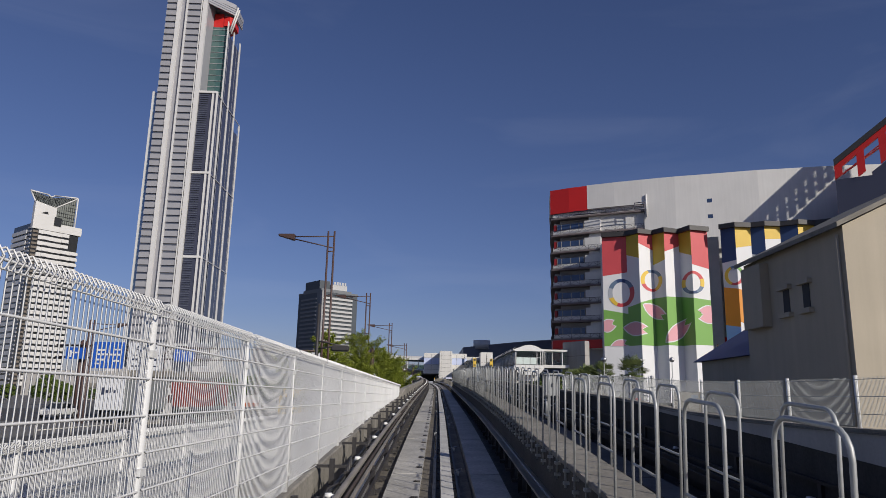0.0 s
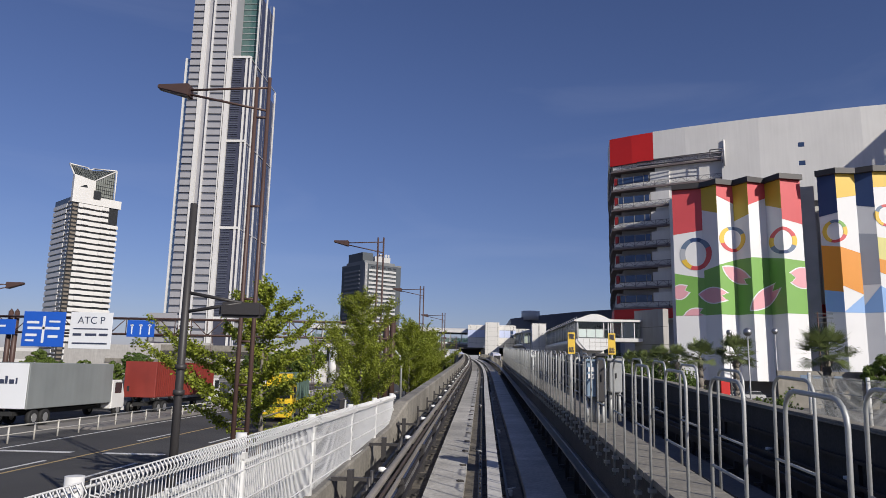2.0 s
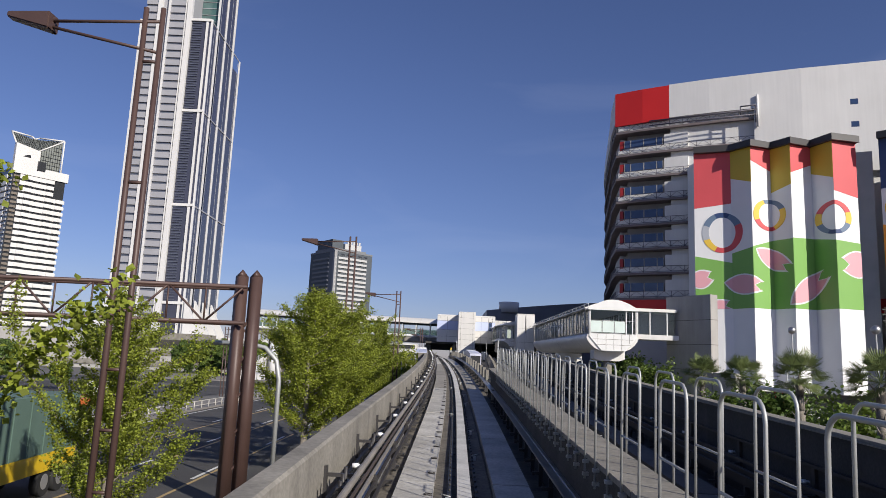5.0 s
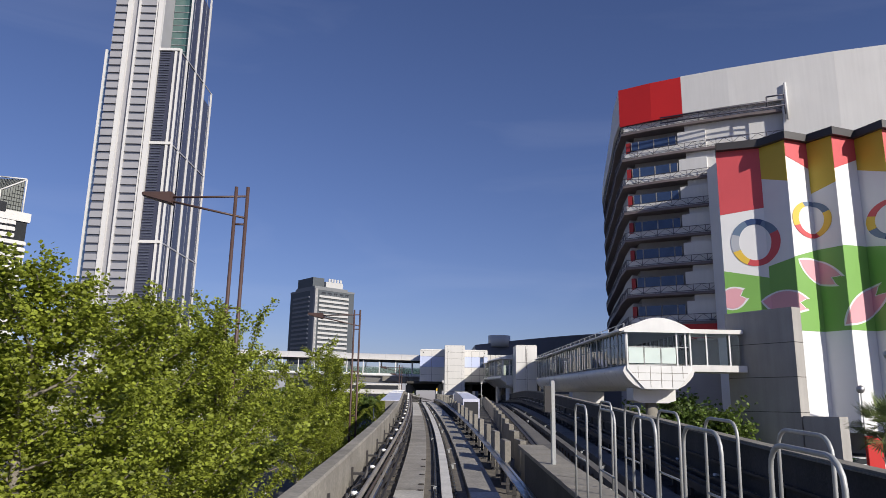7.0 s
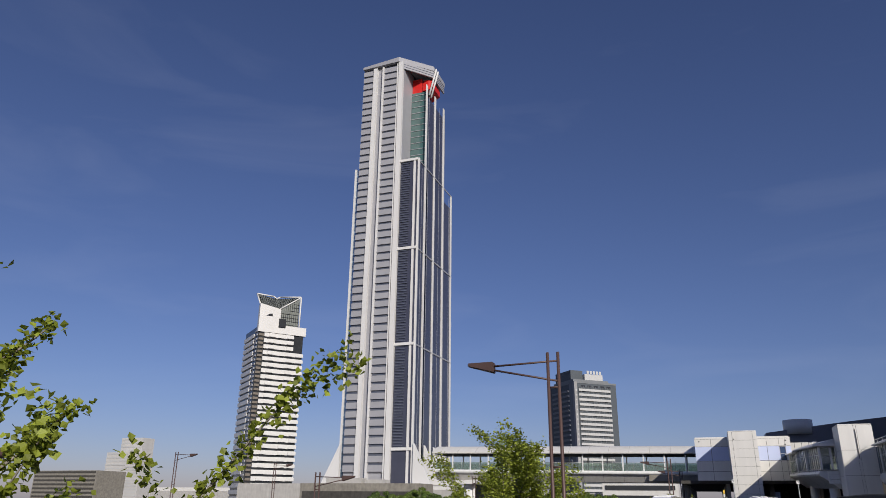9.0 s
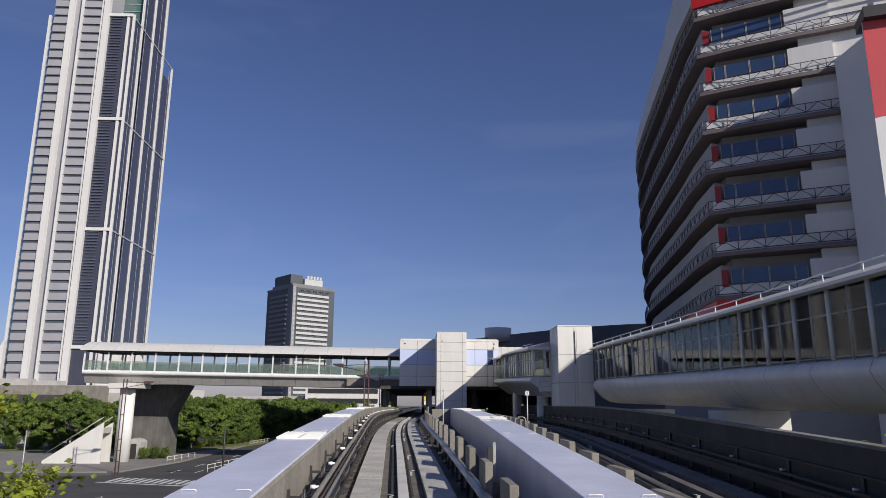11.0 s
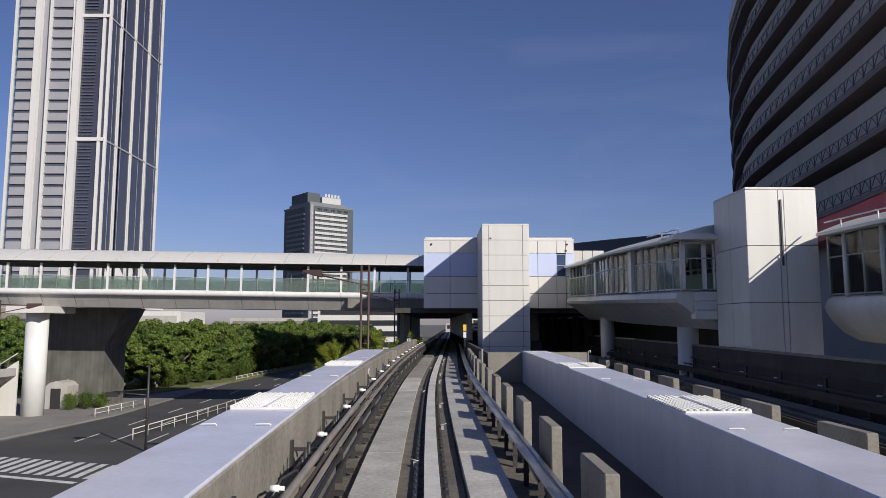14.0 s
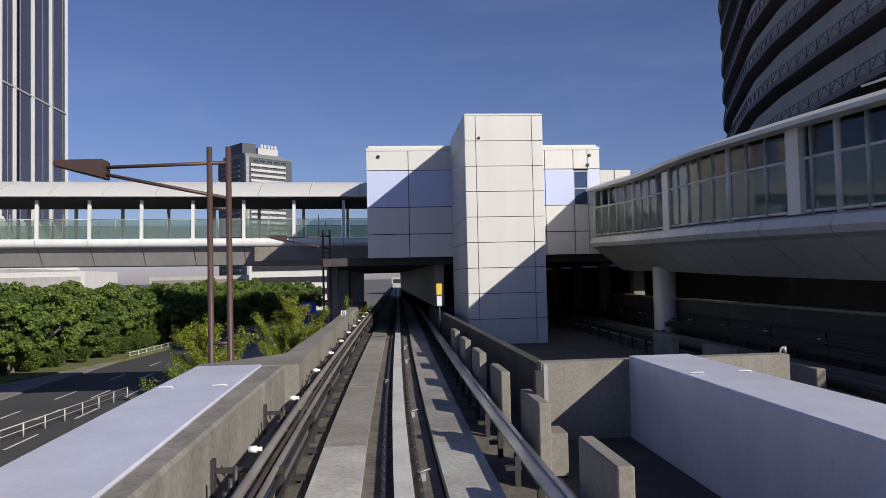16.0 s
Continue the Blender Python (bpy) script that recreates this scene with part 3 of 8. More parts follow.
def handrail_loop(r=0.0145):
    h = thing("handrail", "galvanised steel tube handrail loop on the walkway", "handrail", "walkway handrails")
    w, top, c, low = 0.35, 1.15, 0.13, -0.32
    pts = [(0, -w, low), (0, -w, top - c)]
    pts += [(0, -w + c - c * math.cos(a), top - c + c * math.sin(a)) for a in (0.4, 0.8, 1.2)] + [(0, -w + c, top)]
    pts += [(0, w - c, top)] + [(0, w - c + c * math.sin(a), top - c + c * math.cos(a)) for a in (0.4, 0.8, 1.2)]
    pts += [(0, w, top - c), (0, w, low)]
    bm = bmesh.new()
    pipe(bm, pts, r, 8)
    part("loop", bm, M_GALV, h)
    bm = bmesh.new()
    tube(bm, (0, -w, 0.50), (0, w, 0.50), r * 0.8, sides=6)
    part("middle_bar", bm, M_GALV, h)
    for s in (-w, w):
        for z in (-0.26, -0.10):
            bm = bmesh.new()
            box(bm, -0.03, 0.05, s - 0.035, s + 0.035, z - 0.02, z + 0.02)
            part("clamp", bm, M_GALV, h)
    return h


first = handrail_loop()
first.location = (xc(-5.31) + 1.52, -5.31, zt(-5.31) + 1.17)


def loop_at(k, n, a, b, c):
    """Place along the line of the k-th loop of a row, by three known loops n and n + 26 apart."""
    return a + (b - a) * k / n if k < n else b + (c - b) * (k - n) / 26


for u, n, a, b, c, k0 in ((1.52, 24, 3.20, 35.61, 71.25, -5), (2.14, 23, 4.40, 36.19, 72.40, -6)):
    for k in range(k0, n + 34):
        y = loop_at(k, n, a, b, c)
        yaw = math.degrees(math.atan((xc(y + 1) - xc(y - 1)) / 2))
        tilt = math.degrees(math.atan((zt(y + 1) - zt(y - 1)) / 2))
        copy_thing(first, pose(xc(y) + u, y, zt(y) + 1.17, tilt, 0, -yaw))

# upright concrete blocks where the tracks part
def blocks(line, u, y0, y1, label, top=0.78, step=3.66, half=0.74, thick=0.10):
    bm = bmesh.new()
    box(bm, -thick, thick, -half, half, -0.5, top)
    bmesh.ops.bevel(bm, geom=bm.edges, offset=0.015, segments=1, affect="EDGES")
    me = mesh_of("concrete_block", bm, M_CONC)
    y = y0
    while y < y1:
        o = tagged(new("concrete_block", me), label, "concrete block", "blocks along the track")
        o.location = (line(y) + u, y, zt(y))
        y += step


plate = thing("track_plate", "small white notice plate on the parapet", "sign")
bm = bmesh.new()
box(bm, xc(163.5) - 1.918, xc(163.5) - 1.905, 163.35, 163.6, zt(163.5) + 0.78, zt(163.5) + 1.0)
part("panel", bm, M_WHITE, plate)
bm = bmesh.new()
box(bm, xc(163.5) - 1.906, xc(163.5) - 1.902, 163.40, 163.55, zt(163.5) + 0.86, zt(163.5) + 0.92)
part("print_bar", bm, M_BLACK, plate)

BK = [(88, 1.72), (110, 1.73), (125, 1.75), (137, 1.77), (150, 1.85), (158, 1.88), (166, 1.93), (172, 1.91), (190, 1.86)]
blocks(lambda y: xc(y) + along(BK, y), 0, 92.47, 186, "upright grey concrete block beside the guide rail", 0.88, 3.174, 0.62, 0.083)
blocks(x2, -2.16, 91.4, 186, "upright grey concrete block beside the second track", 0.66)

# lilac cover boxes beside the tracks
RK_IN = [(116, 3.45), (130, 3.72), (137, 3.85), (144, 3.97), (152, 4.13), (162, 4.33), (168, 4.48), (174, 4.57), (190, 5.0)]
RK_OUT = [(116, 4.5), (130, 4.8), (137, 4.95), (149, 5.10), (160, 5.38), (168, 5.60), (174, 5.66), (190, 6.6)]
LK_IN = [(110, -1.96), (135, -1.95), (150, -1.91), (158, -2.02), (167, -2.14), (174, -2.29), (180, -2.4)]
LK_OUT = [(110, -3.0), (134, -2.98), (146, -2.91), (152, -2.91), (160, -2.98), (168, -3.22), (174, -3.36), (180, -3.4)]


def cover(name, xin, xout, y0, y1, top, low, label):
    c = thing(name, label, "cover box")
    bm = bmesh.new()
    prev = None
    k = int((y1 - y0) / 3)
    for i in range(k + 1):
        y = y0 + (y1 - y0) * i / k
        a, b, z = xin(y), xout(y), zt(y)
        ring = [bm.verts.new(p) for p in ((a, y, z + low), (b, y, z + low), (b, y, z + top - 0.018), (b + 0.014 * (1 if a > b else -1), y, z + top), (a - 0.014 * (1 if a > b else -1), y, z + top), (a, y, z + top - 0.018))]
        if prev:
            for j in range(6):
                bm.faces.new((prev[j], prev[(j + 1) % 6], ring[(j + 1) % 6], ring[j]))
        else:
            bm.faces.new(ring)
        prev = ring
    bm.faces.new(prev[::-1])
    part("casing", bm, M_LILAC, c)
    return c


cover_west = cover("cable_cover", lambda y: xc(y) + along(LK_IN, y), lambda y: xc(y) + along(LK_OUT, y), 112, 174, 1.20, 1.168, "long lilac-grey flat-topped metal cover box beside the parapet")
cover_east = cover("cable_cover", lambda y: along(RK_IN, y), lambda y: along(RK_OUT, y), 118, 173.98, 1.14, -0.283, "long lilac-grey metal cover box between the tracks")

bm = bmesh.new()
box(bm, along(RK_IN, 118) + 0.07, along(RK_OUT, 118) - 0.07, 117.97, 117.996, zt(118) - 0.28, zt(118) + 0.95)
part("end_mouth", bm, M_BLACK, cover_east, "black open end")


def grille(parent, f0, f1, y0, y1, rise):
    """White knobbed bars along the top of a cover, in two bays with bars across their ends."""
    n, m = 10, int((y1 - y0) / 0.125)
    level = lambda y: zt(y) + rise
    for i in range(n + 1):
        if i == n // 2:
            continue
        g = (i + 0.5) / (n + 1)
        a, b = [Vector((f0(y) + (f1(y) - f0(y)) * g, y, level(y) + 0.028)) for y in (y0, y1)]
        bm = bmesh.new()
        tube(bm, a, b, 0.020, sides=6)
        for k in range(m):
            c, d = a.lerp(b, (k + 0.2) / m), a.lerp(b, (k + 0.72) / m)
            tube(bm, c, d, 0.036, 0.030, sides=7)
        part("grille_bar", bm, M_WHITE, parent, "white knobbed bar")
    for y in (y0 - 0.02, y1 + 0.02):
        bm = bmesh.new()
        a, b = f0(y) * 0.96 + f1(y) * 0.04, f0(y) * 0.04 + f1(y) * 0.96
        box(bm, min(a, b), max(a, b), y - 0.02, y + 0.02, level(y) + 0.002, level(y) + 0.035)
        part("end_bar", bm, M_WHITE, parent)


west_in, west_out = (lambda y: xc(y) + along(LK_IN, y)), (lambda y: xc(y) + along(LK_OUT, y))
east_in, east_out = (lambda y: along(RK_IN, y)), (lambda y: along(RK_OUT, y))
for y in (128.6, 139.2, 151.7, 161.6):
    grille(cover_west, west_in, west_out, y, y + 1.85, 1.20)
for y in (139.2, 151.7, 161.5):
    grille(cover_east, east_in, east_out, y, y + 1.9, 1.14)
for parent, f_in, f_out, rise in ((cover_west, west_in, west_out, 1.20), (cover_east, east_in, east_out, 1.14)):
    for y in (121, 131.4, 137.8, 144.2, 150.2, 157.5, 166.1, 171.6):
        for f in (0.17, 0.83):
            bm = bmesh.new()
            x, z = f_in(y) + (f_out(y) - f_in(y)) * f, zt(y) + rise
            pipe(bm, [(x - 0.10, y, z), (x - 0.085, y, z + 0.022), (x + 0.085, y, z + 0.022), (x + 0.10, y, z)], 0.009, 5)
            part("lifting_handle", bm, M_WHITE, parent)
bm = bmesh.new()
sweep(bm, rect(-2.72, -2.195, -0.6, 1.164), 112, 173.9)
structure("cover_plinth", bm, M_CONC, "concrete plinth under the west cover", "wall")
# bent galvanised pipes beside the east cover
for x, y, reach in ((6.89, 147.00, -0.34), (7.72, 174.6, 0.10)):
    pp = thing("bent_pipe", "bent galvanised pipe standing beside the cover box", "pipe", "bent pipes")
    bm = bmesh.new()
    z = zt(y) + 1.12 if y > 170 else 6.84
    pipe(bm, [(x, y, zt(y) - 0.28), (x, y, z - 0.12), (x + reach * 0.2, y, z - 0.03), (x + reach * 0.5, y, z), (x + reach, y, z)], 0.022, 8)
    part("pipe", bm, M_GALV, pp)
    bm = bmesh.new()
    tube(bm, (x + reach, y, z + 0.02), (x + reach, y, z - 0.10), 0.034, sides=8)
    part("elbow_end", bm, M_GALV, pp)

# cross walls at the far end of the covers
bm = bmesh.new()
box(bm, 3.0, 7.55, 174.0, 174.3, 4.6, 7.05)
structure("end_wall", bm, M_CONC, "grey concrete cross wall at the end of the cover", "wall")
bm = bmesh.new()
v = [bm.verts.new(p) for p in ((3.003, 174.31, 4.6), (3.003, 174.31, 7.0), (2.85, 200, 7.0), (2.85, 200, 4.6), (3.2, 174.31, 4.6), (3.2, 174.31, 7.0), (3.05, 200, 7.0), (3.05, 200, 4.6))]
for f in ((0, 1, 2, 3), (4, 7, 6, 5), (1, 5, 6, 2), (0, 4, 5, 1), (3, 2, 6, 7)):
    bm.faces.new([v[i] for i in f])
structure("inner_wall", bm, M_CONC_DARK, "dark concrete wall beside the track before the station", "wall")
bm = bmesh.new()
prism(bm, [(-2.9, 174.01), (-1.16, 174.01), (-1.14, 182), (-0.85, 205), (-1.25, 205), (-1.5, 176), (-2.9, 174.4)], 4.6, 7.16)
structure("parapet_outer", bm, M_CONC, "grey concrete parapet running on to the station", "parapet")

# ---- tall tower ----
M_T_STRIP = mat("tower_spandrel", (0.33, 0.33, 0.35), 0.4, vary=0.06, scale=8, fine=0)
M_T_WIN = mat("tower_window", (0.10, 0.11, 0.14), 0.15, vary=0.1, scale=6, fine=0)
M_T_DARK = mat("tower_dark_glass", (0.055, 0.058, 0.085), 0.12, vary=0.12, scale=10, fine=0)
M_T_WHITE = mat("tower_white_rib", (0.64, 0.632, 0.615), 0.45, vary=0.04, scale=10, fine=0)
M_T_BLUE = mat("tower_blue_glass", (0.26, 0.34, 0.44), 0.18, 0.6, vary=0.1, scale=10, fine=0)
M_T_GREEN = mat("tower_atrium_glass", (0.06, 0.12, 0.115), 0.12, vary=0.15, scale=4, fine=0)
M_RED = mat("red_panel", (0.55, 0.018, 0.015), 0.45, vary=0.06, scale=6, fine=0.02)

FX, FY = -133.5, 414.0
tower = thing("skyscraper", "very tall white-ribbed skyscraper with dark glass sides and a winged top", "skyscraper")
bm = bmesh.new()
box(bm, -170.2, -144.4, FY + 1, FY + 42, 14, 251.3)
part("west_core", bm, M_T_STRIP, tower, "grey banded core")
bm = bmesh.new()
box(bm, -144.4, FX - 0.5, FY + 0.6, FY + 15, 14, 186.8)
part("front_bay", bm, M_T_DARK, tower)
bm = bmesh.new()
box(bm, -141, FX - 0.5, FY + 14, FY + 42, 14, 234)
part("east_block", bm, M_T_DARK, tower, "dark glass block")
bm = bmesh.new()
box(bm, -160, FX - 0.5, FY + 41, FY + 56, 14, 178)
part("rear_bay", bm, M_T_DARK, tower)
bm = bmesh.new()
box(bm, -173.4, -168, FY + 3, FY + 46, 14, 186.6)
part("west_bay", bm, M_T_BLUE, tower, "blue glass bay")
bm = bmesh.new()
box(bm, -174.0, -172.9, FY + 2.4, FY + 3.4, 14, 187.0)
part("rib", bm, M_T_WHITE, tower)
bm = bmesh.new()
box(bm, -144.3, -134.0, FY + 13.3, FY + 14.0, 187, 238)
part("atrium_glass", bm, M_T_GREEN, tower, "greenish atrium glass")
# floors on the lit face
nf = 53
fz = 227 / 52
for xa, xb in ((-170.2, -163.6), (-156.8, -148.4)):
    for i in range(nf):
        z = 20 + i * fz
        bm = bmesh.new()
        box(bm, xa, xb, FY - 0.2, FY + 1.02, z, z + fz * 0.70)
        part("spandrel", bm, M_T_STRIP, tower)
        bm = bmesh.new()
        box(bm, xa + 0.1, xb - 0.1, FY + 0.5, FY + 1.03, z + fz * 0.70, z + fz)
        part("window_band", bm, M_T_WIN, tower)
for xa, xb, z1, y in ((-163.6, -161.2, 251, FY - 0.8), (-157.8, -156.8, 251, FY - 0.8), (-148.4, -147.7, 252, FY - 0.6), (-147.2, -144.5, 252, FY - 1.0), (-136.4, -135.2, 187, FY), (-134.0, -132.9, 187.2, FY + 0.3)):
    bm = bmesh.new()
    box(bm, xa, xb, y, FY + 1.2, 14, z1)
    part("rib", bm, M_T_WHITE, tower)
for i, y in enumerate((FY + 11.5, FY + 25.5, FY + 40.5, FY + 55.2)):
    for d in (-0.9, 0.5):
        bm = bmesh.new()
        box(bm, FX - 0.6, FX - 0.12, y + d, y + d + 0.62, 14, (241, 241, 241, 187)[i])
        part("rib", bm, M_T_WHITE, tower)
for i in range(6):
    y = FY + 7 + 9 * i
    bm = bmesh.new()
    box(bm, FX - 0.6, FX - 0.42, y - 0.12, y + 0.12, 14, 184 if i < 1 or i > 4 else 238)
    part("thin_rib", bm, M_T_STRIP, tower)
for z in (30.5, 82.2, 134.2, 186.6):
    bm = bmesh.new()
    box(bm, -144.4, FX - 0.2, FY - 0.3, FY + 0.7, z - 0.7, z + 0.7)
    part("belt", bm, M_T_WHITE, tower)
    if z > 40:
        bm = bmesh.new()
        box(bm, FX - 0.5, FX - 0.15, FY, FY + 55.5, z - 0.35, z + 0.35)
        part("belt", bm, M_T_STRIP, tower)
for i in range(110):
    z = 32 + i * 1.4
    bm = bmesh.new()
    box(bm, -144.0, -138.6, FY + 0.2, FY + 0.62, z, z + 0.35)
    part("louvre", bm, M_T_WIN, tower)
# atrium bracing
for i in range(13):
    z = 188 + i * 4
    bm = bmesh.new()
    box(bm, -144.2, -134, FY + 13.0, FY + 13.35, z, z + 0.3)
    part("atrium_rail", bm, M_T_STRIP, tower)
# winged top
bm = bmesh.new()
v = [bm.verts.new(p) for p in ((-170.4, FY - 1.2, 251.5), (-147, FY - 1.6, 252.2), (-131, FY + 15, 252.5), (-131, FY + 34, 252.5), (-147, FY + 44, 252.2), (-170.4, FY + 42, 251.5))]
w = [bm.verts.new((p.co.x, p.co.y, p.co.z + (1.6 if p.co.x < -150 else 3.0))) for p in v]
bm.faces.new(v[::-1])
bm.faces.new(w)
for i in range(6):
    bm.faces.new((v[i], v[(i + 1) % 6], w[(i + 1) % 6], w[i]))
part("winged_roof", bm, M_T_STRIP, tower, "slanting winged roof")
bm = bmesh.new()
prism(bm, [(-144.4, FY + 0.2), (-131.2, FY + 15.2), (-131.2, FY + 34), (-132, FY + 34), (-132, FY + 15.6), (-144.4, FY + 1.4)], 247.8, 252.15)
part("wing_fascia", bm, M_T_STRIP, tower, "grey fascia under the winged roof")
for z in (249.0, 250.6):
    bm = bmesh.new()
    prism(bm, [(-144.4, FY + 0.1), (-131.1, FY + 15.1), (-131.1, FY + 34), (-131.3, FY + 34), (-131.3, FY + 15.2), (-144.4, FY + 0.3)], z, z + 0.25)
    part("fascia_rail", bm, M_T_WIN, tower)
bm = bmesh.new()
v = [bm.verts.new(p) for p in ((-138, FY + 15, 240), (-134.4, FY + 15, 240), (-132.6, FY + 17, 243), (-132.6, FY + 30, 243), (-138, FY + 30, 240), (-138, FY + 15, 247), (-134.4, FY + 15, 247), (-132.6, FY + 17, 247.6), (-132.6, FY + 30, 247.6), (-138, FY + 30, 247))]
for f in ((0, 1, 2, 3, 4), (5, 9, 8, 7, 6), (0, 5, 6, 1), (1, 6, 7, 2), (2, 7, 8, 3), (3, 8, 9, 4)):
    bm.faces.new([v[i] for i in f])
part("red_soffit", bm, M_RED, tower, "red panel under the wing")
bm = bmesh.new()
box(bm, -144.3, -138.2, FY + 14.2, FY + 15, 238.2, 248)
part("wing_wall", bm, M_RED, tower, "red wall recessed under the wing")
for y in (FY + 15, FY + 18):
    bm = bmesh.new()
    tube(bm, (FX - 0.3, y, 236), (-129.8, y + 1, 254), 0.6, sides=6)
    part("strut", bm, M_T_WHITE, tower)
for x, s in ((-172, -1), (FX + 1, 1)):
    for y in (FY, FY + 14, FY + 27, FY + 41):
        bm = bmesh.new()
        prism(bm, [(x, 12), (x + s * 11, 12), (x + s * 10.4, 12.8), (x + s * 0.3, 33), (x, 33)], y - 0.8, y + 0.8, "y")
        part("buttress", bm, M_T_WHITE, tower, "white flaring buttress")
tower.location, tower.scale = (-0.056, -3.2, -0.4), (1.08, 1.08, 1.08)
podium = thing("podium", "pale concrete podium terrace round the skyscraper", "podium")
bm = bmesh.new()
box(bm, -215, -120, 392, 480, 0, 14)
part("terrace", bm, M_CONC_PALE, podium)
for x0, x1_, z in ((-168, -150, 16.5), (-148, -138, 15.8)):
    bm = bmesh.new()
    box(bm, x0, x1_, 394, 400, 14, z)
    part("parapet", bm, M_CONC_PALE, podium)

podium.location, podium.scale = (-0.056, -3.2, -0.4), (1.08, 1.08, 1.08)
# ---- white office tower ----
M_W_DARK = mat("office_window_band", (0.035, 0.037, 0.04), 0.2, vary=0.1, fine=0)
M_W_BROWN = mat("office_louvre", (0.16, 0.135, 0.11), 0.6, vary=0.1, fine=0)
M_W_GRID = mat("crown_grid_glass", (0.20, 0.215, 0.20), 0.3, vary=0.15, scale=3, fine=0)
office = thing("office_tower", "white banded office tower with a notched glazed top", "office tower")
OC = Vector((-284, 498, 0))
om = Matrix.Translation(OC) @ Matrix.Rotation(math.radians(50), 4, "Z")
office.matrix_world = om
bm = bmesh.new()
box(bm, 0.5, 33, 0.5, 33, 0, 121)
part("core", bm, M_W_DARK, office)
for i in range(27):
    z = 6 + i * 4.15
    for a in ((4.8, 33.3 if i < 24 else 26.0, -0.3, 0.6), (-0.3, 0.6, 8.0, 33.3)):
        bm = bmesh.new()
        box(bm, a[0], a[1], a[2], a[3], z, z + 2.75)
        part("band", bm, M_T_WHITE, office)
    for x0, x1_ in ((8.0, 12.5), (21.0, 26.0), (28.0, 33.6)):
        if i < 24 or x1_ < 30:
            bm = bmesh.new()
            box(bm, x0, x1_, -0.75, -0.31, z + 0.2, z + 2.3)
            part("balcony", bm, M_T_WHITE, office)
for i in range(40):
    z = 4 + i * 2.9
    bm = bmesh.new()
    box(bm, -0.1, 0.6, 1.5, 7.2, z, z + 1.2)
    part("grille", bm, M_T_STRIP, office)
    bm = bmesh.new()
    box(bm, 1.0, 4.4, -0.1, 0.52, z, z + 1.5)
    part("grille", bm, M_W_BROWN, office, "brownish louvre")
bm = bmesh.new()
prism(bm, [(0, 117), (34.5, 117), (34.5, 123), (15, 123), (15, 134.5), (0, 137)], -0.5, 3, "y")
part("white_crown", bm, M_T_WHITE, office)
bm = bmesh.new()
prism(bm, [(15, 122), (28.6, 122), (28.6, 144.5), (15, 134.5)], 1.0, 30, "y")
part("glazed_crown", bm, M_W_GRID, office, "gridded glass crown")
for a, b in (((14, 0.8, 134.5), (29.4, 0.8, 145.5)), ((29.4, 0.8, 118), (29.4, 0.8, 145.5)), ((0, 0.8, 137), (0, 12, 147)), ((0, 12, 147), (13, 13.5, 147)), ((13, 13.5, 147), (15, 13, 145.4)), ((15, 13, 145.4), (17.5, 13, 147)), ((17.5, 13, 147), (29.4, 0.8, 145.8))):
    bm = bmesh.new()
    tube(bm, a, b, 0.55, sides=6)
    part("frame", bm, M_T_WHITE, office)
for i in range(9):
    bm = bmesh.new()
    box(bm, 15.8 + i * 1.5, 16.05 + i * 1.5, 0.7, 1.0, 122, 134.8 + i * 1.05)
    part("mullion", bm, M_W_DARK, office)
for i in range(7):
    bm = bmesh.new()
    box(bm, 16 + i * 1.4 if i > 3 else 16, 28.5, 0.7, 1.0, 124 + i * 2.6, 124.25 + i * 2.6)
    part("transom", bm, M_W_DARK, office)
bm = bmesh.new()
v = [bm.verts.new(p) for p in ((0, 1, 136.9), (0, 12, 146.8), (15, 13, 145.2), (15, 1, 134.4), (28.6, 1, 145.3))]
bm.faces.new((v[0], v[3], v[2], v[1]))
bm.faces.new((v[3], v[4], v[2]))
bmesh.ops.solidify(bm, geom=bm.faces[:], thickness=0.5)
part("grid_roof", bm, M_W_GRID, office, "sloping gridded glass roof")
for i in range(1, 10):
    f = i / 10
    bm = bmesh.new()
    tube(bm, (15 * f, 0.8, 136.9 - 2.5 * f), (15 * f, 11.9 + f, 146.9 - 1.6 * f), 0.16, sides=4)
    part("roof_bar", bm, M_W_DARK, office)
    bm = bmesh.new()
    tube(bm, (15 + 13.6 * f, 0.8, 134.4 + 10.9 * f), (15 + 13.6 * f * 0.9, 12.9 - 11 * f, 145.3 + 0.3 * f), 0.16, sides=4)
    part("roof_bar", bm, M_W_DARK, office)
bm = bmesh.new()
box(bm, 14.0, 19.0, -1.4, 0.9, 121.5, 127.5)
part("plant_box", bm, M_W_DARK, office, "dark plant housing")
bm = bmesh.new()
prism(bm, [(4.5, 128.6), (9.6, 128.6), (9.0, 130.6), (7.0, 130.2)], -0.56, -0.5, "y")
part("mark", bm, M_W_DARK, office, "small dark mark")

# ---- hotel ----
M_H_WALL = mat("hotel_wall", (0.065, 0.078, 0.09), 0.6, vary=0.08, scale=8, fine=0)
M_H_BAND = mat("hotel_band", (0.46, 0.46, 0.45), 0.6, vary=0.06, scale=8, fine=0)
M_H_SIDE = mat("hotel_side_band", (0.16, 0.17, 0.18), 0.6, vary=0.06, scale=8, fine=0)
M_H_SHAFT = mat("hotel_shaft", (0.27, 0.27, 0.27), 0.6, vary=0.08, scale=8, fine=0)
hotel = thing("hotel_tower", "grey hotel tower with pale balcony bands and a rooftop block", "hotel")
hotel.matrix_world = Matrix.Translation((-128, 860, 0)) @ Matrix.Rotation(math.radians(40), 4, "Z")
bm = bmesh.new()
box(bm, 0, 52, 0, 56, 0, 129.5)
part("body", bm, M_H_WALL, hotel)
bm = bmesh.new()
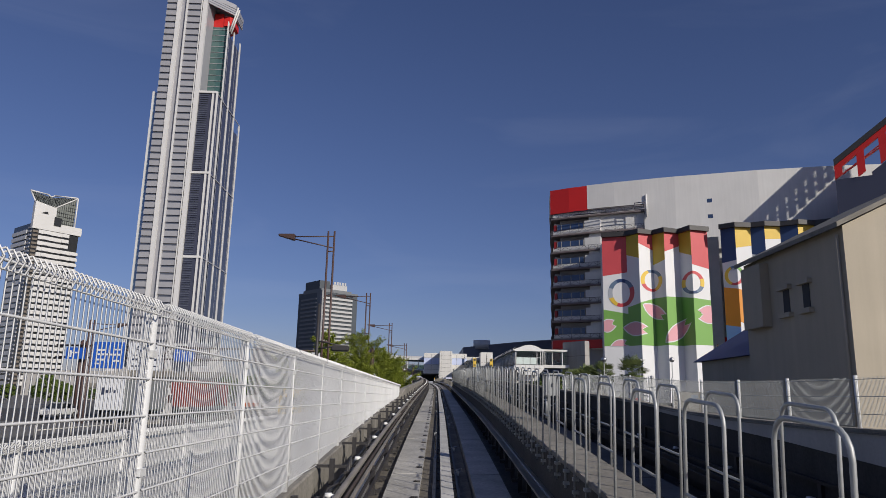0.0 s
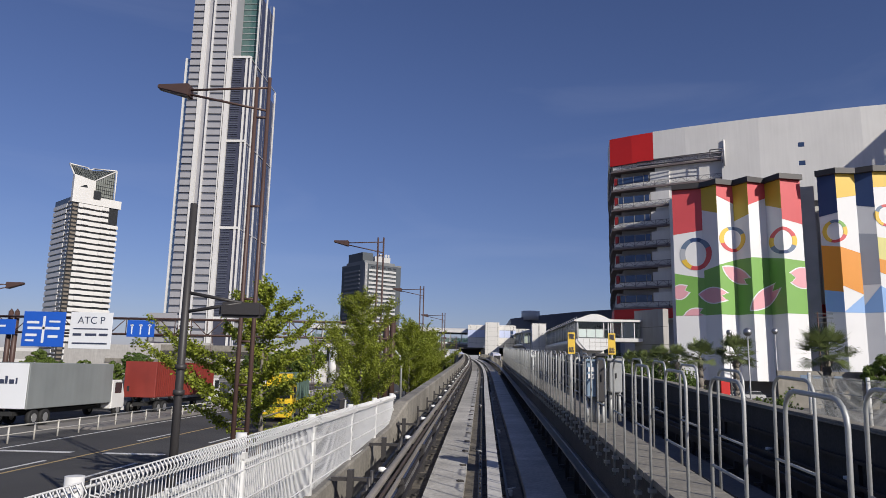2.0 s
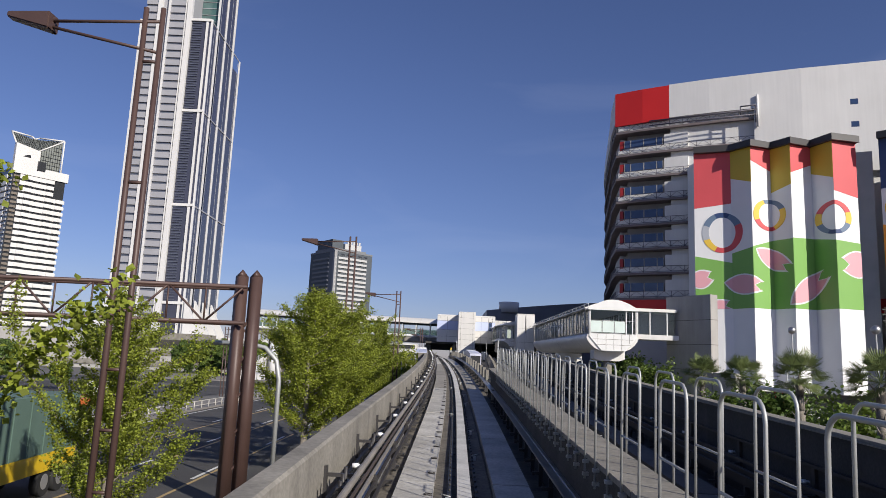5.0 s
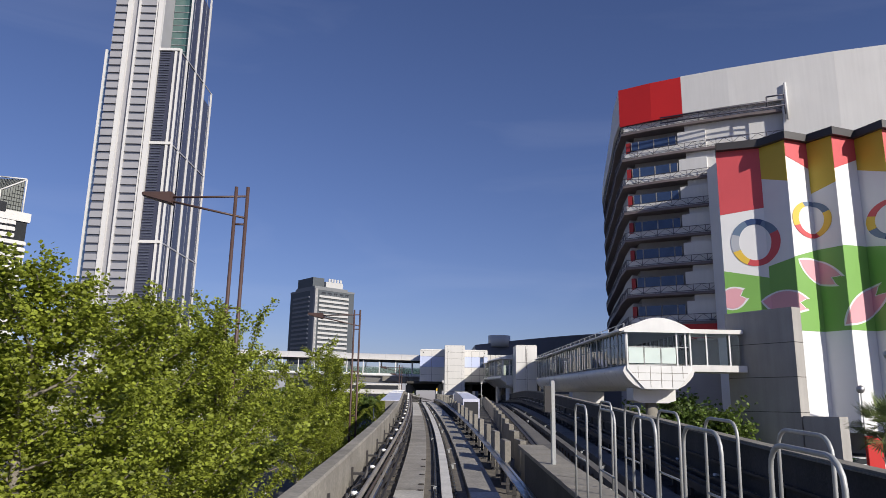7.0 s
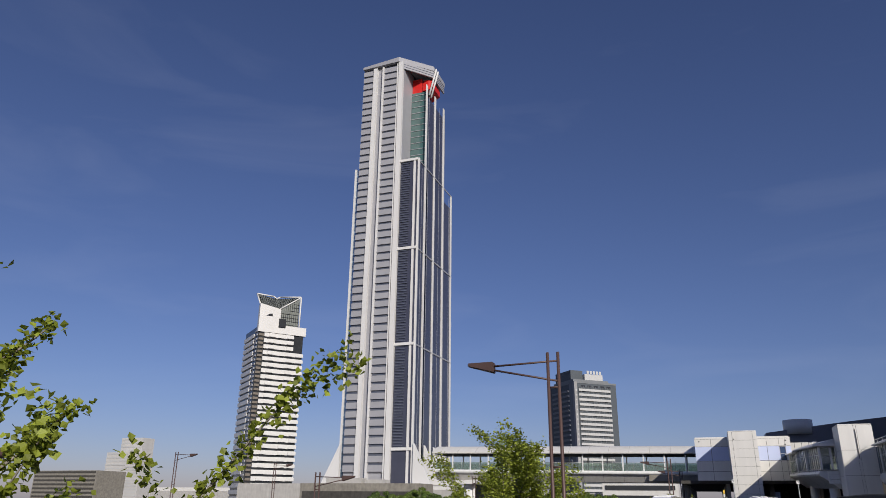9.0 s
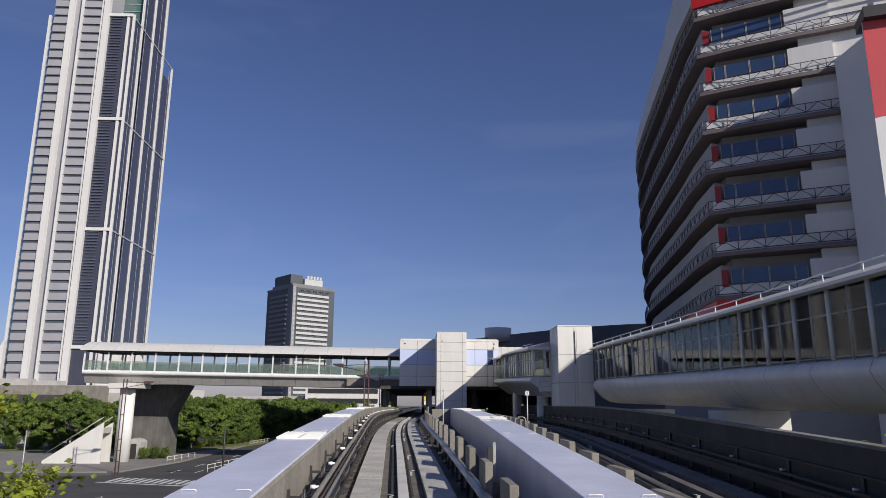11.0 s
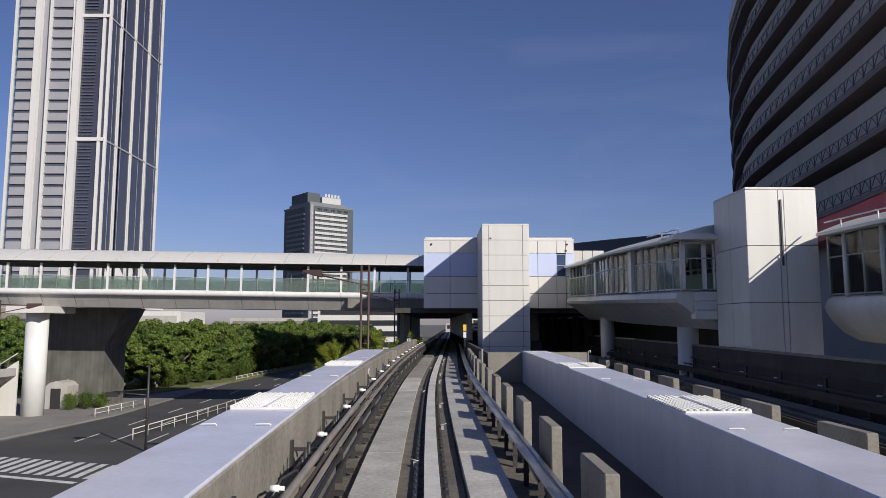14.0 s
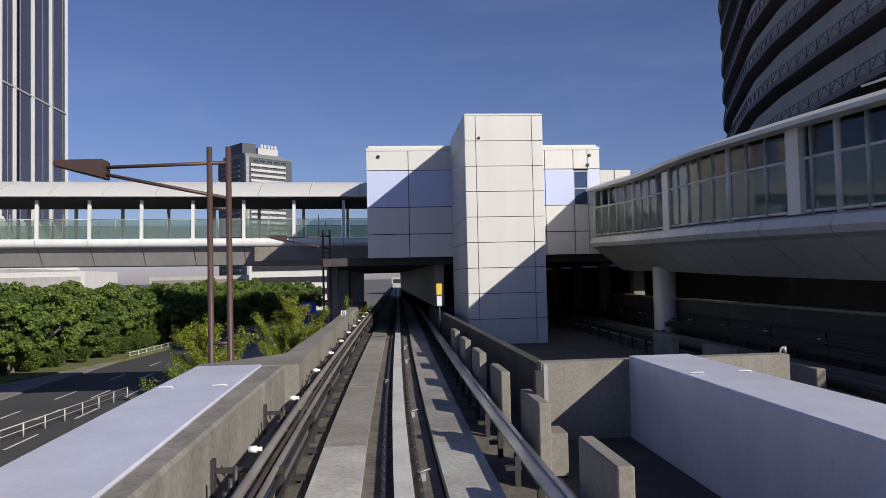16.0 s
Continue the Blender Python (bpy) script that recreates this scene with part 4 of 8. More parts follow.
box(bm, -0.3, 52.3, -0.3, 56.3, 129.5, 131.5)
part("roof_edge", bm, M_H_SIDE, hotel)
bm = bmesh.new()
box(bm, -0.18, 0.18, -0.7, 0.2, 2.5, 5.2)
hotel_mullion = mesh_of("mullion", bm, M_H_SIDE)
bm = bmesh.new()
box(bm, -0.7, 0.7, -0.7, 0.7, 0, 1.6)
hotel_stub = mesh_of("balcony_end", bm, M_H_BAND)
for i in range(24):
    z = 2.6 + i * 5.15
    bm = bmesh.new()
    box(bm, 4.6, 44, -1.3, 0.2, z, z + 2.5)
    part("band", bm, M_H_BAND, hotel, "pale balcony band")
    # side bands carry the shade of their face as a darker colour
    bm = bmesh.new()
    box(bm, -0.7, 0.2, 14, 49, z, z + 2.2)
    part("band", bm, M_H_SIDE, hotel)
    for j in range(14):
        o = new("mullion", hotel_mullion)
        o.parent, o.location = hotel, (4.8 + j * 3.0, 0, z)
    for q in ((0, 12.5), (1.6, 0)):
        o = new("balcony_end", hotel_stub)
        o.parent, o.location = hotel, (q[0], q[1], z)
for a in ((-0.5, 3.0, -0.5, 3.2), (-0.5, 0.3, 3.4, 11.0)):
    bm = bmesh.new()
    box(bm, a[0], a[1], a[2], a[3], 0, 131)
    part("corner_shaft", bm, M_H_SHAFT if a[1] > 1 else M_H_SIDE, hotel)
for x in (8, 16, 24, 32, 40):
    bm = bmesh.new()
    box(bm, x, x + 5, -0.15, 0.2, 125.6, 127.6)
    part("window", bm, M_W_DARK, hotel)
bm = bmesh.new()
box(bm, 3, 18, 12, 46, 131.5, 145.5)
part("roof_block", bm, M_H_WALL, hotel, "dark rooftop block")
bm = bmesh.new()
box(bm, 18.2, 41, 8, 40, 131.5, 141.5)
part("roof_block", bm, M_H_BAND, hotel, "pale rooftop block")
bm = bmesh.new()
box(bm, 1.5, 46, 5, 48, 131.5, 134.5)
part("roof_block", bm, M_H_SIDE, hotel)
for i in range(5):
    bm = bmesh.new()
    box(bm, 21 + i * 3.9, 23.6 + i * 3.9, 7.6, 8.05, 141.6, 145.2)
    part("sign_bar", bm, M_H_BAND, hotel)

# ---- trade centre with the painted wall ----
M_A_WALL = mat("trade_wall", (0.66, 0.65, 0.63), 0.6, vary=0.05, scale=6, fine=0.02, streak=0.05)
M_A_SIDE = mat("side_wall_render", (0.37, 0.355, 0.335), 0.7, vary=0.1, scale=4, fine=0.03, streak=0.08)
M_A_DOOR = mat("dark_red_door", (0.30, 0.02, 0.02), 0.5, vary=0.1)
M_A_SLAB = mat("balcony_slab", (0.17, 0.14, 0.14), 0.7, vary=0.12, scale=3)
M_A_RAIL = mat("balcony_rail", (0.085, 0.08, 0.10), 0.5, 0.2, vary=0.1)
M_A_GLASS = mat("blue_window_glass", (0.035, 0.06, 0.13), 0.06, vary=0.2, scale=2, fine=0, spec=0.8)
M_A_CORE = mat("recessed_wall", (0.34, 0.33, 0.33), 0.7, vary=0.1, scale=4)
FRONT = [(33.5, 184.2), (37.7, 181.4), (42.0, 178.9), (48.3, 175.6), (55.0, 172.5), (62.0, 169.4), (69.0, 166.8), (80.0, 162.6), (95.0, 158.2), (112.0, 154.5)]
SIDE = [(33.5, 184.2), (34.6, 192), (36.2, 200), (38.0, 210), (40.0, 221), (42.2, 232), (45.4, 243), (49.75, 254), (54.1, 265), (58.8, 275), (65.5, 285)]
LEVELS = [18.75 + 4.62 * i for i in range(8)]


def offset_line(pts, d):
    """The polyline moved to its left by d."""
    out = []
    for i, p in enumerate(pts):
        a, b = pts[max(i - 1, 0)], pts[min(i + 1, len(pts) - 1)]
        t = Vector((b[0] - a[0], b[1] - a[1])).normalized()
        out.append((p[0] - t.y * d, p[1] + t.x * d))
    return out


OUT = SIDE[::-1] + FRONT[1:]


def ring_out(d):
    return [(x, y) for x, y in offset_line(OUT, -d)]


def strip(bm, outer, inner, z0, z1):
    k = len(outer)
    q = [[bm.verts.new((p[0], p[1], z)) for p in line] for line, z in ((outer, z0), (outer, z1), (inner, z1), (inner, z0))]
    for i in range(k - 1):
        for a in range(4):
            b = (a + 1) % 4
            bm.faces.new((q[a][i], q[a][i + 1], q[b][i + 1], q[b][i]))
    bm.faces.new([q[a][0] for a in range(4)])
    bm.faces.new([q[a][-1] for a in range(3, -1, -1)])


trade = thing("trade_centre", "curved trade centre with dark balcony floors and white top", "building")
back = [(112, 230), (90, 280)]
bm = bmesh.new()
prism(bm, [(x, y) for x, y in offset_line(OUT, 2.2)] + back, 0, 58.5)
part("core", bm, M_A_CORE, trade)
bm = bmesh.new()
strip(bm, ring_out(0.3), offset_line(OUT, 2.0), 16.2, 18.5)
part("red_band", bm, M_RED, trade, "red band below the lowest balcony")
top_side = len(SIDE) - 1
bm = bmesh.new()
o_, i_ = ring_out(0.6), offset_line(OUT, 1.5)
strip(bm, o_[top_side + 4:], i_[top_side + 4:], 40.0, 59.1)
strip(bm, o_[top_side + 2:top_side + 5], i_[top_side + 2:top_side + 5], 52.6, 59.1)
part("upper_band", bm, M_A_WALL, trade, "white upper wall")
bm = bmesh.new()
strip(bm, o_[top_side:top_side + 3], i_[top_side:top_side + 3], 52.3, 59.0)
part("red_corner", bm, M_RED, trade, "red corner panel")
bm = bmesh.new()
ring_q = []
for i in range(top_side + 1):
    z = 59.0 - 0.75 * (top_side - i)
    p = o_[i]
    ring_q.append([bm.verts.new(c) for c in ((p[0], p[1], 53.0), (p[0], p[1], z), (p[0] + 1.3, p[1] - 0.3, z), (p[0] + 1.3, p[1] - 0.3, 53.0))])
for qa, qb in zip(ring_q, ring_q[1:]):
    for j in range(4):
        bm.faces.new((qa[j], qa[(j + 1) % 4], qb[(j + 1) % 4], qb[j]))
bm.faces.new(ring_q[0])
bm.faces.new(ring_q[-1][::-1])
part("side_upper_band", bm, M_A_WALL, trade, "pale upper wall along the curve")
bm = bmesh.new()
strip(bm, offset_line(OUT, 0.4)[top_side + 2:], offset_line(OUT, 2.3)[top_side + 2:], 16, 52.6)
part("front_wall", bm, M_A_WALL, trade, "pale grey wall panels")
for lv, z in enumerate(LEVELS):
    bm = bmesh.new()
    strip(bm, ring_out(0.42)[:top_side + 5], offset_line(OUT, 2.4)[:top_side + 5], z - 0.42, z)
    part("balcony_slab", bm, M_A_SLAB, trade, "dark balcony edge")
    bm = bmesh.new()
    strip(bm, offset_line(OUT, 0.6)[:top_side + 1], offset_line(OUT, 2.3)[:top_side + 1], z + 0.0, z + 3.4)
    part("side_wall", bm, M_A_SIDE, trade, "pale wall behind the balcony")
    bm = bmesh.new()
    rail = ring_out(0.38)[:top_side + 5]
    seg = []
    for a, b in zip(rail, rail[1:]):
        L = math.hypot(b[0] - a[0], b[1] - a[1])
        n = max(1, int(L / 1.9))
        for j in range(n):
            p = (a[0] + (b[0] - a[0]) * j / n, a[1] + (b[1] - a[1]) * j / n)
            r_ = (a[0] + (b[0] - a[0]) * (j + 1) / n, a[1] + (b[1] - a[1]) * (j + 1) / n)
            seg.append((p, r_))
    for p, r_ in seg:
        tube(bm, (*p, z), (*p, z + 1.15), 0.05, sides=4, caps=False)
        for h in (0.15, 1.12):
            tube(bm, (*p, z + h), (*r_, z + h), 0.045, sides=4, caps=False)
        mid = ((p[0] + r_[0]) / 2, (p[1] + r_[1]) / 2)
        tube(bm, (*p, z + 0.15), (*mid, z + 1.1), 0.035, sides=4, caps=False)
        tube(bm, (*mid, z + 1.1), (*r_, z + 0.15), 0.035, sides=4, caps=False)
    part("balcony_rail", bm, M_A_RAIL, trade, "steel balcony rail with crossed struts")
    # red door, windows and pale panels on the front
    f0 = offset_line(FRONT, -0.25)
    ax, ay = f0[0]
    bx, by = f0[3]
    L = math.hypot(bx - ax, by - ay)
    d = Vector(((bx - ax) / L, (by - ay) / L, 0))
    face = Matrix((( d.x, -d.y, 0, ax), (d.y, d.x, 0, ay), (0, 0, 1, z), (0, 0, 0, 1)))
    items = [(0.5, 1.15, M_A_DOOR, "door"), (1.5, 2.5, M_A_GLASS, "window"), (2.7, 5.0, M_A_GLASS, "window"), (5.2, 7.4, M_A_GLASS, "window"), (7.6, 8.6, M_A_GLASS, "window")]
    if lv == 7:
        items = items[1:]
    for s0, s1, mm, nm in items:
        bm = bmesh.new()
        box(bm, s0, s1, -0.1, 0.5, 1.2 if nm == "window" else 0.9, 2.7, face)
        o = part(nm, bm, mm, trade, "red door" if nm == "door" else "")
        if nm == "window":
            for q in ((s0 - 0.1, s0), (s1, s1 + 0.1)):
                bm = bmesh.new()
                box(bm, q[0] + 0.02, q[1] - 0.02, -0.13, 0.4, 1.2, 2.72, face)
                part("jamb", bm, M_A_SIDE, o)
    bm = bmesh.new()
    box(bm, 0.2, 13.2, -0.05, 0.5, 0.02, 1.15, face)
    part("balcony_back", bm, M_A_WALL, trade, "pale wall below the windows")
    bm = bmesh.new()
    box(bm, 8.9, 13.2, 0.0, 0.6, 1.16, 3.2, face)
    part("wall_panel", bm, M_A_WALL, trade)
# roof service things on the front
bm = bmesh.new()
tube(bm, (55.2, 171.4, 49), (55.2, 171.4, 55.0), 0.2, sides=10)
part("vent_pipe", bm, M_A_WALL, trade)
wall_dir = Vector((11.0, -4.2, 0)).normalized()
for z in (52.2, 48.2):
    bm = bmesh.new()
    wf = Matrix(((wall_dir.x, -wall_dir.y, 0, 69.3), (wall_dir.y, wall_dir.x, 0, 166.1), (0, 0, 1, z), (0, 0, 0, 1)))
    box(bm, -0.6, 0.6, -0.06, 1.2, -0.5, 0.5, wf)
    part("small_window", bm, M_A_GLASS, trade)
for a, b in (((38, 178.6, 50.9), (54.4, 170.4, 50.9)), ((38, 178.6, 51.8), (54.4, 170.4, 51.8)), ((54.4, 170.4, 52.6), (54.4, 170.4, 49.4)), ((52.2, 171.5, 52.6), (54.4, 170.4, 52.6)), ((52.2, 171.5, 52.6), (52.2, 171.5, 50.9))):
    bm = bmesh.new()
    tube(bm, a, b, 0.12, sides=6)
    part("gantry_rail", bm, M_A_RAIL, trade)

# painted folded wall
M_P_WHITE = mat("mural_white", (0.74, 0.74, 0.74), 0.5, vary=0.04, scale=5, fine=0)
M_P_RED = mat("mural_red", (0.58, 0.075, 0.085), 0.5, vary=0.05, scale=5, fine=0)
M_P_GOLD = mat("mural_gold", (0.60, 0.43, 0.04), 0.5, vary=0.05, scale=5, fine=0)
M_P_GREEN = mat("mural_green", (0.19, 0.40, 0.085), 0.5, vary=0.05, scale=5, fine=0)
M_P_PINK = mat("mural_pink", (0.72, 0.36, 0.40), 0.5, vary=0.05, scale=5, fine=0)
M_P_NAVY = mat("mural_navy", (0.03, 0.06, 0.16), 0.5, vary=0.05, scale=5, fine=0)
M_P_YELLOW = mat("mural_yellow", (0.75, 0.50, 0.06), 0.5, vary=0.05, scale=5, fine=0)
M_P_ORANGE = mat("mural_orange", (0.72, 0.27, 0.02), 0.5, vary=0.05, scale=5, fine=0)
M_P_BLUE = mat("mural_blue", (0.25, 0.42, 0.72), 0.5, vary=0.05, scale=5, fine=0)
M_P_GREY = mat("mural_grey", (0.40, 0.42, 0.46), 0.5, vary=0.05, scale=5, fine=0)
M_GAP = mat("gap_wall", (0.45, 0.45, 0.45), 0.7, vary=0.1)
FOLDS = [(43.3, 170.4), (48.8, 168.3), (50.8, 164.9), (54.6, 166.1), (56.4, 162.9), (60.4, 164.2), (61.8, 160.2), (66.2, 161.3)]
FOLDS2 = [(68.4, 158.8), (70.7, 156.3), (74.4, 156.4), (76.8, 154.6), (80.4, 154.6), (83.4, 152.4), (87.4, 152.8), (90.0, 150.6), (94.0, 151.0)]
mural = thing("painted_wall", "tall folded metal wall painted with bright bands, rings and petals", "painted wall")
TOPZ = 43.0


def fold_panel(p, q, z0, z1, bands, name="panel"):
    """A fold of the wall; bands: (material, corner heights at p low, q low, p high, q high)."""
    d = Vector((q[0] - p[0], q[1] - p[1], 0))
    n = Vector((d.y, -d.x, 0)).normalized()
    bm = bmesh.new()
    a, b = Vector((*p, 0)), Vector((*q, 0))
    v = [bm.verts.new(w + Vector((0, 0, z)) + n * e) for w in (a, b) for z in (z0, z1) for e in (0, -0.25)]
    for f in ((0, 4, 6, 2), (1, 3, 7, 5), (2, 6, 7, 3), (0, 1, 5, 4), (0, 2, 3, 1), (4, 5, 7, 6)):
        bm.faces.new([v[i] for i in f])
    o = part(name, bm, M_P_WHITE, mural)
    for mm, pl, ql, ph, qh in bands:
        bm = bmesh.new()
        k = [bm.verts.new(w + Vector((0, 0, z)) + n * e) for e in (0.03, -0.1) for w, z in ((a, pl), (b, ql), (b, qh), (a, ph))]
        for f in ((0, 1, 2, 3), (4, 7, 6, 5), (0, 4, 5, 1), (1, 5, 6, 2), (2, 6, 7, 3), (3, 7, 4, 0)):
            bm.faces.new([k[i] for i in f])
        part("painted_band", bm, mm, o)
    return o


Z = TOPZ
LOWZ = 16.1
reds = [
    [(M_P_RED, 33.3, 34.0, Z, Z), (M_P_GREEN, LOWZ, LOWZ, 25.0, 23.8)],
    [(M_P_GOLD, 38.3, 37.0, Z, Z), (M_P_GREEN, LOWZ, LOWZ, 25.4, 26.1)],
    [(M_P_RED, 40.7, 39.2, Z, Z), (M_P_GREEN, LOWZ, LOWZ, 26.2, 27.4)],
    [(M_P_GOLD, 35.5, 36.4, Z, Z), (M_P_GREEN, LOWZ, LOWZ, 27.4, 27.4)],
    [(M_P_RED, 38.3, 40.0, Z, Z), (M_P_GREEN, LOWZ, LOWZ, 27.5, 27.6)],
    [(M_P_GOLD, 38.5, 37.0, Z, Z), (M_P_GREEN, LOWZ, LOWZ, 27.6, 26.9)],
    [(M_P_RED, 34.9, 34.0, Z, Z), (M_P_GREEN, LOWZ, LOWZ, 26.9, 26.6)],
]
for (p, q), bands in zip(zip(FOLDS, FOLDS[1:]), reds):
    fold_panel(p, q, 3.0, Z, bands)
M_P_LIME = mat("mural_lime", (0.66, 0.62, 0.22), 0.5, vary=0.05, scale=5, fine=0)
blues = [
    [(M_P_NAVY, 35.0, 35.4, Z, Z), (M_P_ORANGE, 20.6, 20.0, 29.3, 28.7), (M_P_BLUE, 16.5, LOWZ, 20.6, 20.0)],
    [(M_P_YELLOW, 38.2, 38.8, Z, Z), (M_P_ORANGE, 21.2, 19.6, 28.7, 27.5), (M_P_BLUE, LOWZ, LOWZ, 16.3, 19.4)],
    [(M_P_NAVY, 36.8, 36.1, Z, Z), (M_P_BLUE, LOWZ, LOWZ, 17.4, 21.2), (M_P_GREY, 21.4, 21.4, 31.3, 30.9)],
    [(M_P_YELLOW, 40.0, 40.2, Z, Z), (M_P_LIME, 26.2, 25.2, 30.3, 29.9), (M_P_ORANGE, 23.6, 22.2, 26.2, 25.2), (M_P_BLUE, LOWZ, LOWZ, 21.0, 19.0)],
    [(M_P_NAVY, 36, 36, Z, Z), (M_P_GREY, 20, 20, 29, 29), (M_P_BLUE, LOWZ, LOWZ, 19.5, 19.5)],
    [(M_P_YELLOW, 38, 38, Z, Z), (M_P_ORANGE, 19, 18, 26, 24), (M_P_BLUE, LOWZ, LOWZ, 18.5, 17.5)],
    [(M_P_NAVY, 35, 35, Z, Z), (M_P_GREY, 20, 20, 30, 30)],
    [(M_P_YELLOW, 37, 36.5, Z, Z), (M_P_ORANGE, 20, 20, 27, 27)],
]
for (p, q), bands in zip(zip(FOLDS2, FOLDS2[1:]), blues):
    fold_panel(p, q, 3.0, Z, bands)


SKEW = 0.4


def lay_on(folds, poly, out, bm):
    """Lays a convex outline, drawn on the plane that faces the line, over the folds it covers."""
    for p, q in zip(folds, folds[1:]):
        sp, sq = p[0] - SKEW * (p[1] - 165), q[0] - SKEW * (q[1] - 165)
        cut = [(u, w) for u, w in poly]
        for edge, sign in ((sp, 1), (sq, -1)):
            res = []
            for (u0, w0), (u1, w1) in zip(cut, cut[1:] + cut[:1]):
                i0, i1 = (u0 - edge) * sign >= 0, (u1 - edge) * sign >= 0
                if i0:
                    res.append((u0, w0))
                if i0 != i1:
                    f = (edge - u0) / (u1 - u0)
                    res.append((edge, w0 + (w1 - w0) * f))
            cut = res
            if len(cut) < 3:
                break
        if len(cut) < 3:
            continue
        d = Vector((q[0] - p[0], q[1] - p[1], 0))
        n = Vector((d.y, -d.x, 0)).normalized() * out
        top, low = [], []
        for u, w in cut:
            f = (u - sp) / (sq - sp)
            c = Vector((p[0] + d.x * f, p[1] + d.y * f, w))
            top.append(bm.verts.new(c + n))
            low.append(bm.verts.new(c))
        bm.faces.new(top)
        for i in range(len(top)):
            bm.faces.new((top[i], top[(i + 1) % len(top)], low[(i + 1) % len(top)], low[i]))


def ring_on(folds, x, z, r, colors):
    """A painted ring of eight coloured arcs, first at the east, then upwards round."""
    for k, mm in enumerate(colors):
        bm = bmesh.new()
        for s in range(6):
            a0 = math.pi / 4 * (k - 0.5 + s / 6)
            a1 = a0 + math.pi / 24
            ix, iz = r * 0.66, r * 0.76
            lay_on(folds, [(x + rx * math.cos(a), z + rz * math.sin(a)) for rx, rz, a in ((ix, iz, a0), (r, r, a0), (r, r, a1), (ix, iz, a1))], 0.06, bm)
        part("painted_ring", bm, mm, mural, "ring of coloured arcs")


def petal_on(folds, tip, end, width):
    """A pink petal with a white edge, from its tip to its notched end."""
    t = Vector((end[0] - tip[0], end[1] - tip[1]))
    L = t.length
    t.normalize()
    nn = Vector((-t.y, t.x))
    for shrink, mm, out in ((0.0, M_P_WHITE, 0.05), (0.22, M_P_PINK, 0.08)):
        bm = bmesh.new()
        half = []
        for i in range(15):
            f = i / 14
            h = width / 2 * math.sin(math.pi * min(1.0, f / 1.18) ** 0.85) ** 0.9
            half.append((f * L, h))
        c = Vector(tip) + t * (L * 0.5)
        for side in (1, -1):
            for (l0, h0), (l1, h1) in zip(half, half[1:]):
                def inset(l, h, floor):
                    l2 = shrink + l * (L - 2 * shrink) / L
                    return l2, max(0.0, h - shrink) if not floor else h
                notch0 = max(0.0, (l0 / L - 0.80) / 0.20) * width * 0.30
                notch1 = max(0.0, (l1 / L - 0.80) / 0.20) * width * 0.30
                q = []
                for l, h in ((l0, min(notch0, max(0, h0 - shrink))), (l1, min(notch1, max(0, h1 - shrink))), (l1, max(0, h1 - shrink)), (l0, max(0, h0 - shrink))):
                    l2 = shrink + l * (L - 2 * shrink) / L
                    pt = Vector(tip) + t * l2 + nn * (side * h)
                    q.append((pt.x, max(LOWZ, pt.y)))
                lay_on(folds, q, out, bm)
        bmesh.ops.remove_doubles(bm, verts=bm.verts, dist=1e-4)
        part("painted_petal", bm, mm, mural, "pink petal with a white edge" if mm is M_P_PINK else "")


R_, N_, B_, Y_, G_ = M_P_RED, M_P_NAVY, M_P_BLUE, M_P_YELLOW, M_P_GREY
M_P_STEEL = mat("mural_steel_blue", (0.13, 0.19, 0.28), 0.5, vary=0.05, scale=5, fine=0)
S_ = M_P_STEEL
ring_on(FOLDS, 45.86, 29.0, 3.45, [R_, S_, N_, S_, G_, Y_, R_, R_])
ring_on(FOLDS, 53.7, 31.65, 2.65, [Y_, S_, S_, Y_, Y_, R_, R_, Y_])
ring_on(FOLDS, 63.7, 30.6, 2.7, [Y_, R_, R_, R_, Y_, S_, N_, S_])
ring_on(FOLDS2, 73.5, 31.8, 2.25, [Y_, M_P_GREEN, S_, Y_, Y_, Y_, R_, R_])
ring_on(FOLDS2, 82.95, 34.5, 2.15, [Y_, R_, R_, S_, Y_, Y_, R_, S_])
ring_on(FOLDS2, 96.5, 33.0, 2.6, [Y_, R_, S_, S_, Y_, R_, R_, S_])
petal_on(FOLDS, (39.9, 20.3), (44.2, 21.7), 3.3)
petal_on(FOLDS, (46.0, 20.5), (52.4, 19.7), 3.5)
petal_on(FOLDS, (51.3, 25.9), (56.8, 22.6), 3.2)
petal_on(FOLDS, (56.5, 16.7), (62.4, 21.9), 3.4)
petal_on(FOLDS, (70.0, 23.3), (64.4, 23.1), 4.4)
petal_on(FOLDS, (42.4, 15.4), (47.2, 16.9), 3.0)
# canopy along the folds
for line in (FOLDS, FOLDS2):
    bm = bmesh.new()
    o1, o2 = offset_line(line, -0.9), offset_line(line, 2.5)
    strip(bm, o1, o2, TOPZ, TOPZ + 1.1)
    part("canopy", bm, M_DKPOLE, mural, "dark zigzag canopy")
bm = bmesh.new()
v = [(66.0, 163.0), (69.0, 161.5), (69.0, 164), (66.0, 165)]
prism(bm, v, 3, 42)
part("gap_wall", bm, M_GAP, mural, "grey recessed wall")
bm = bmesh.new()
box(bm, 44.5, 46, 172, 177, 3, 42.5)
part("return_wall", bm, M_P_WHITE, mural)

# low hall with a curved roof far behind the station
hall = thing("exhibition_hall", "low hall with dark curved metal roof and white tank", "building")
bm = bmesh.new()
pts = [(16 + i * 6, 24.5 + 5.0 * math.sin(min(1.0, i / 9) * 1.4)) for i in range(12)]
prism(bm, [(16, 0)] + pts + [(82, 0)], 300, 340, "y")
part("roof", bm, mat("hall_roof", (0.16, 0.17, 0.20), 0.45, 0.3, vary=0.1), hall)
bm = bmesh.new()
tube(bm, (24, 302, 24), (24, 302, 27.7), 3.6, sides=20)
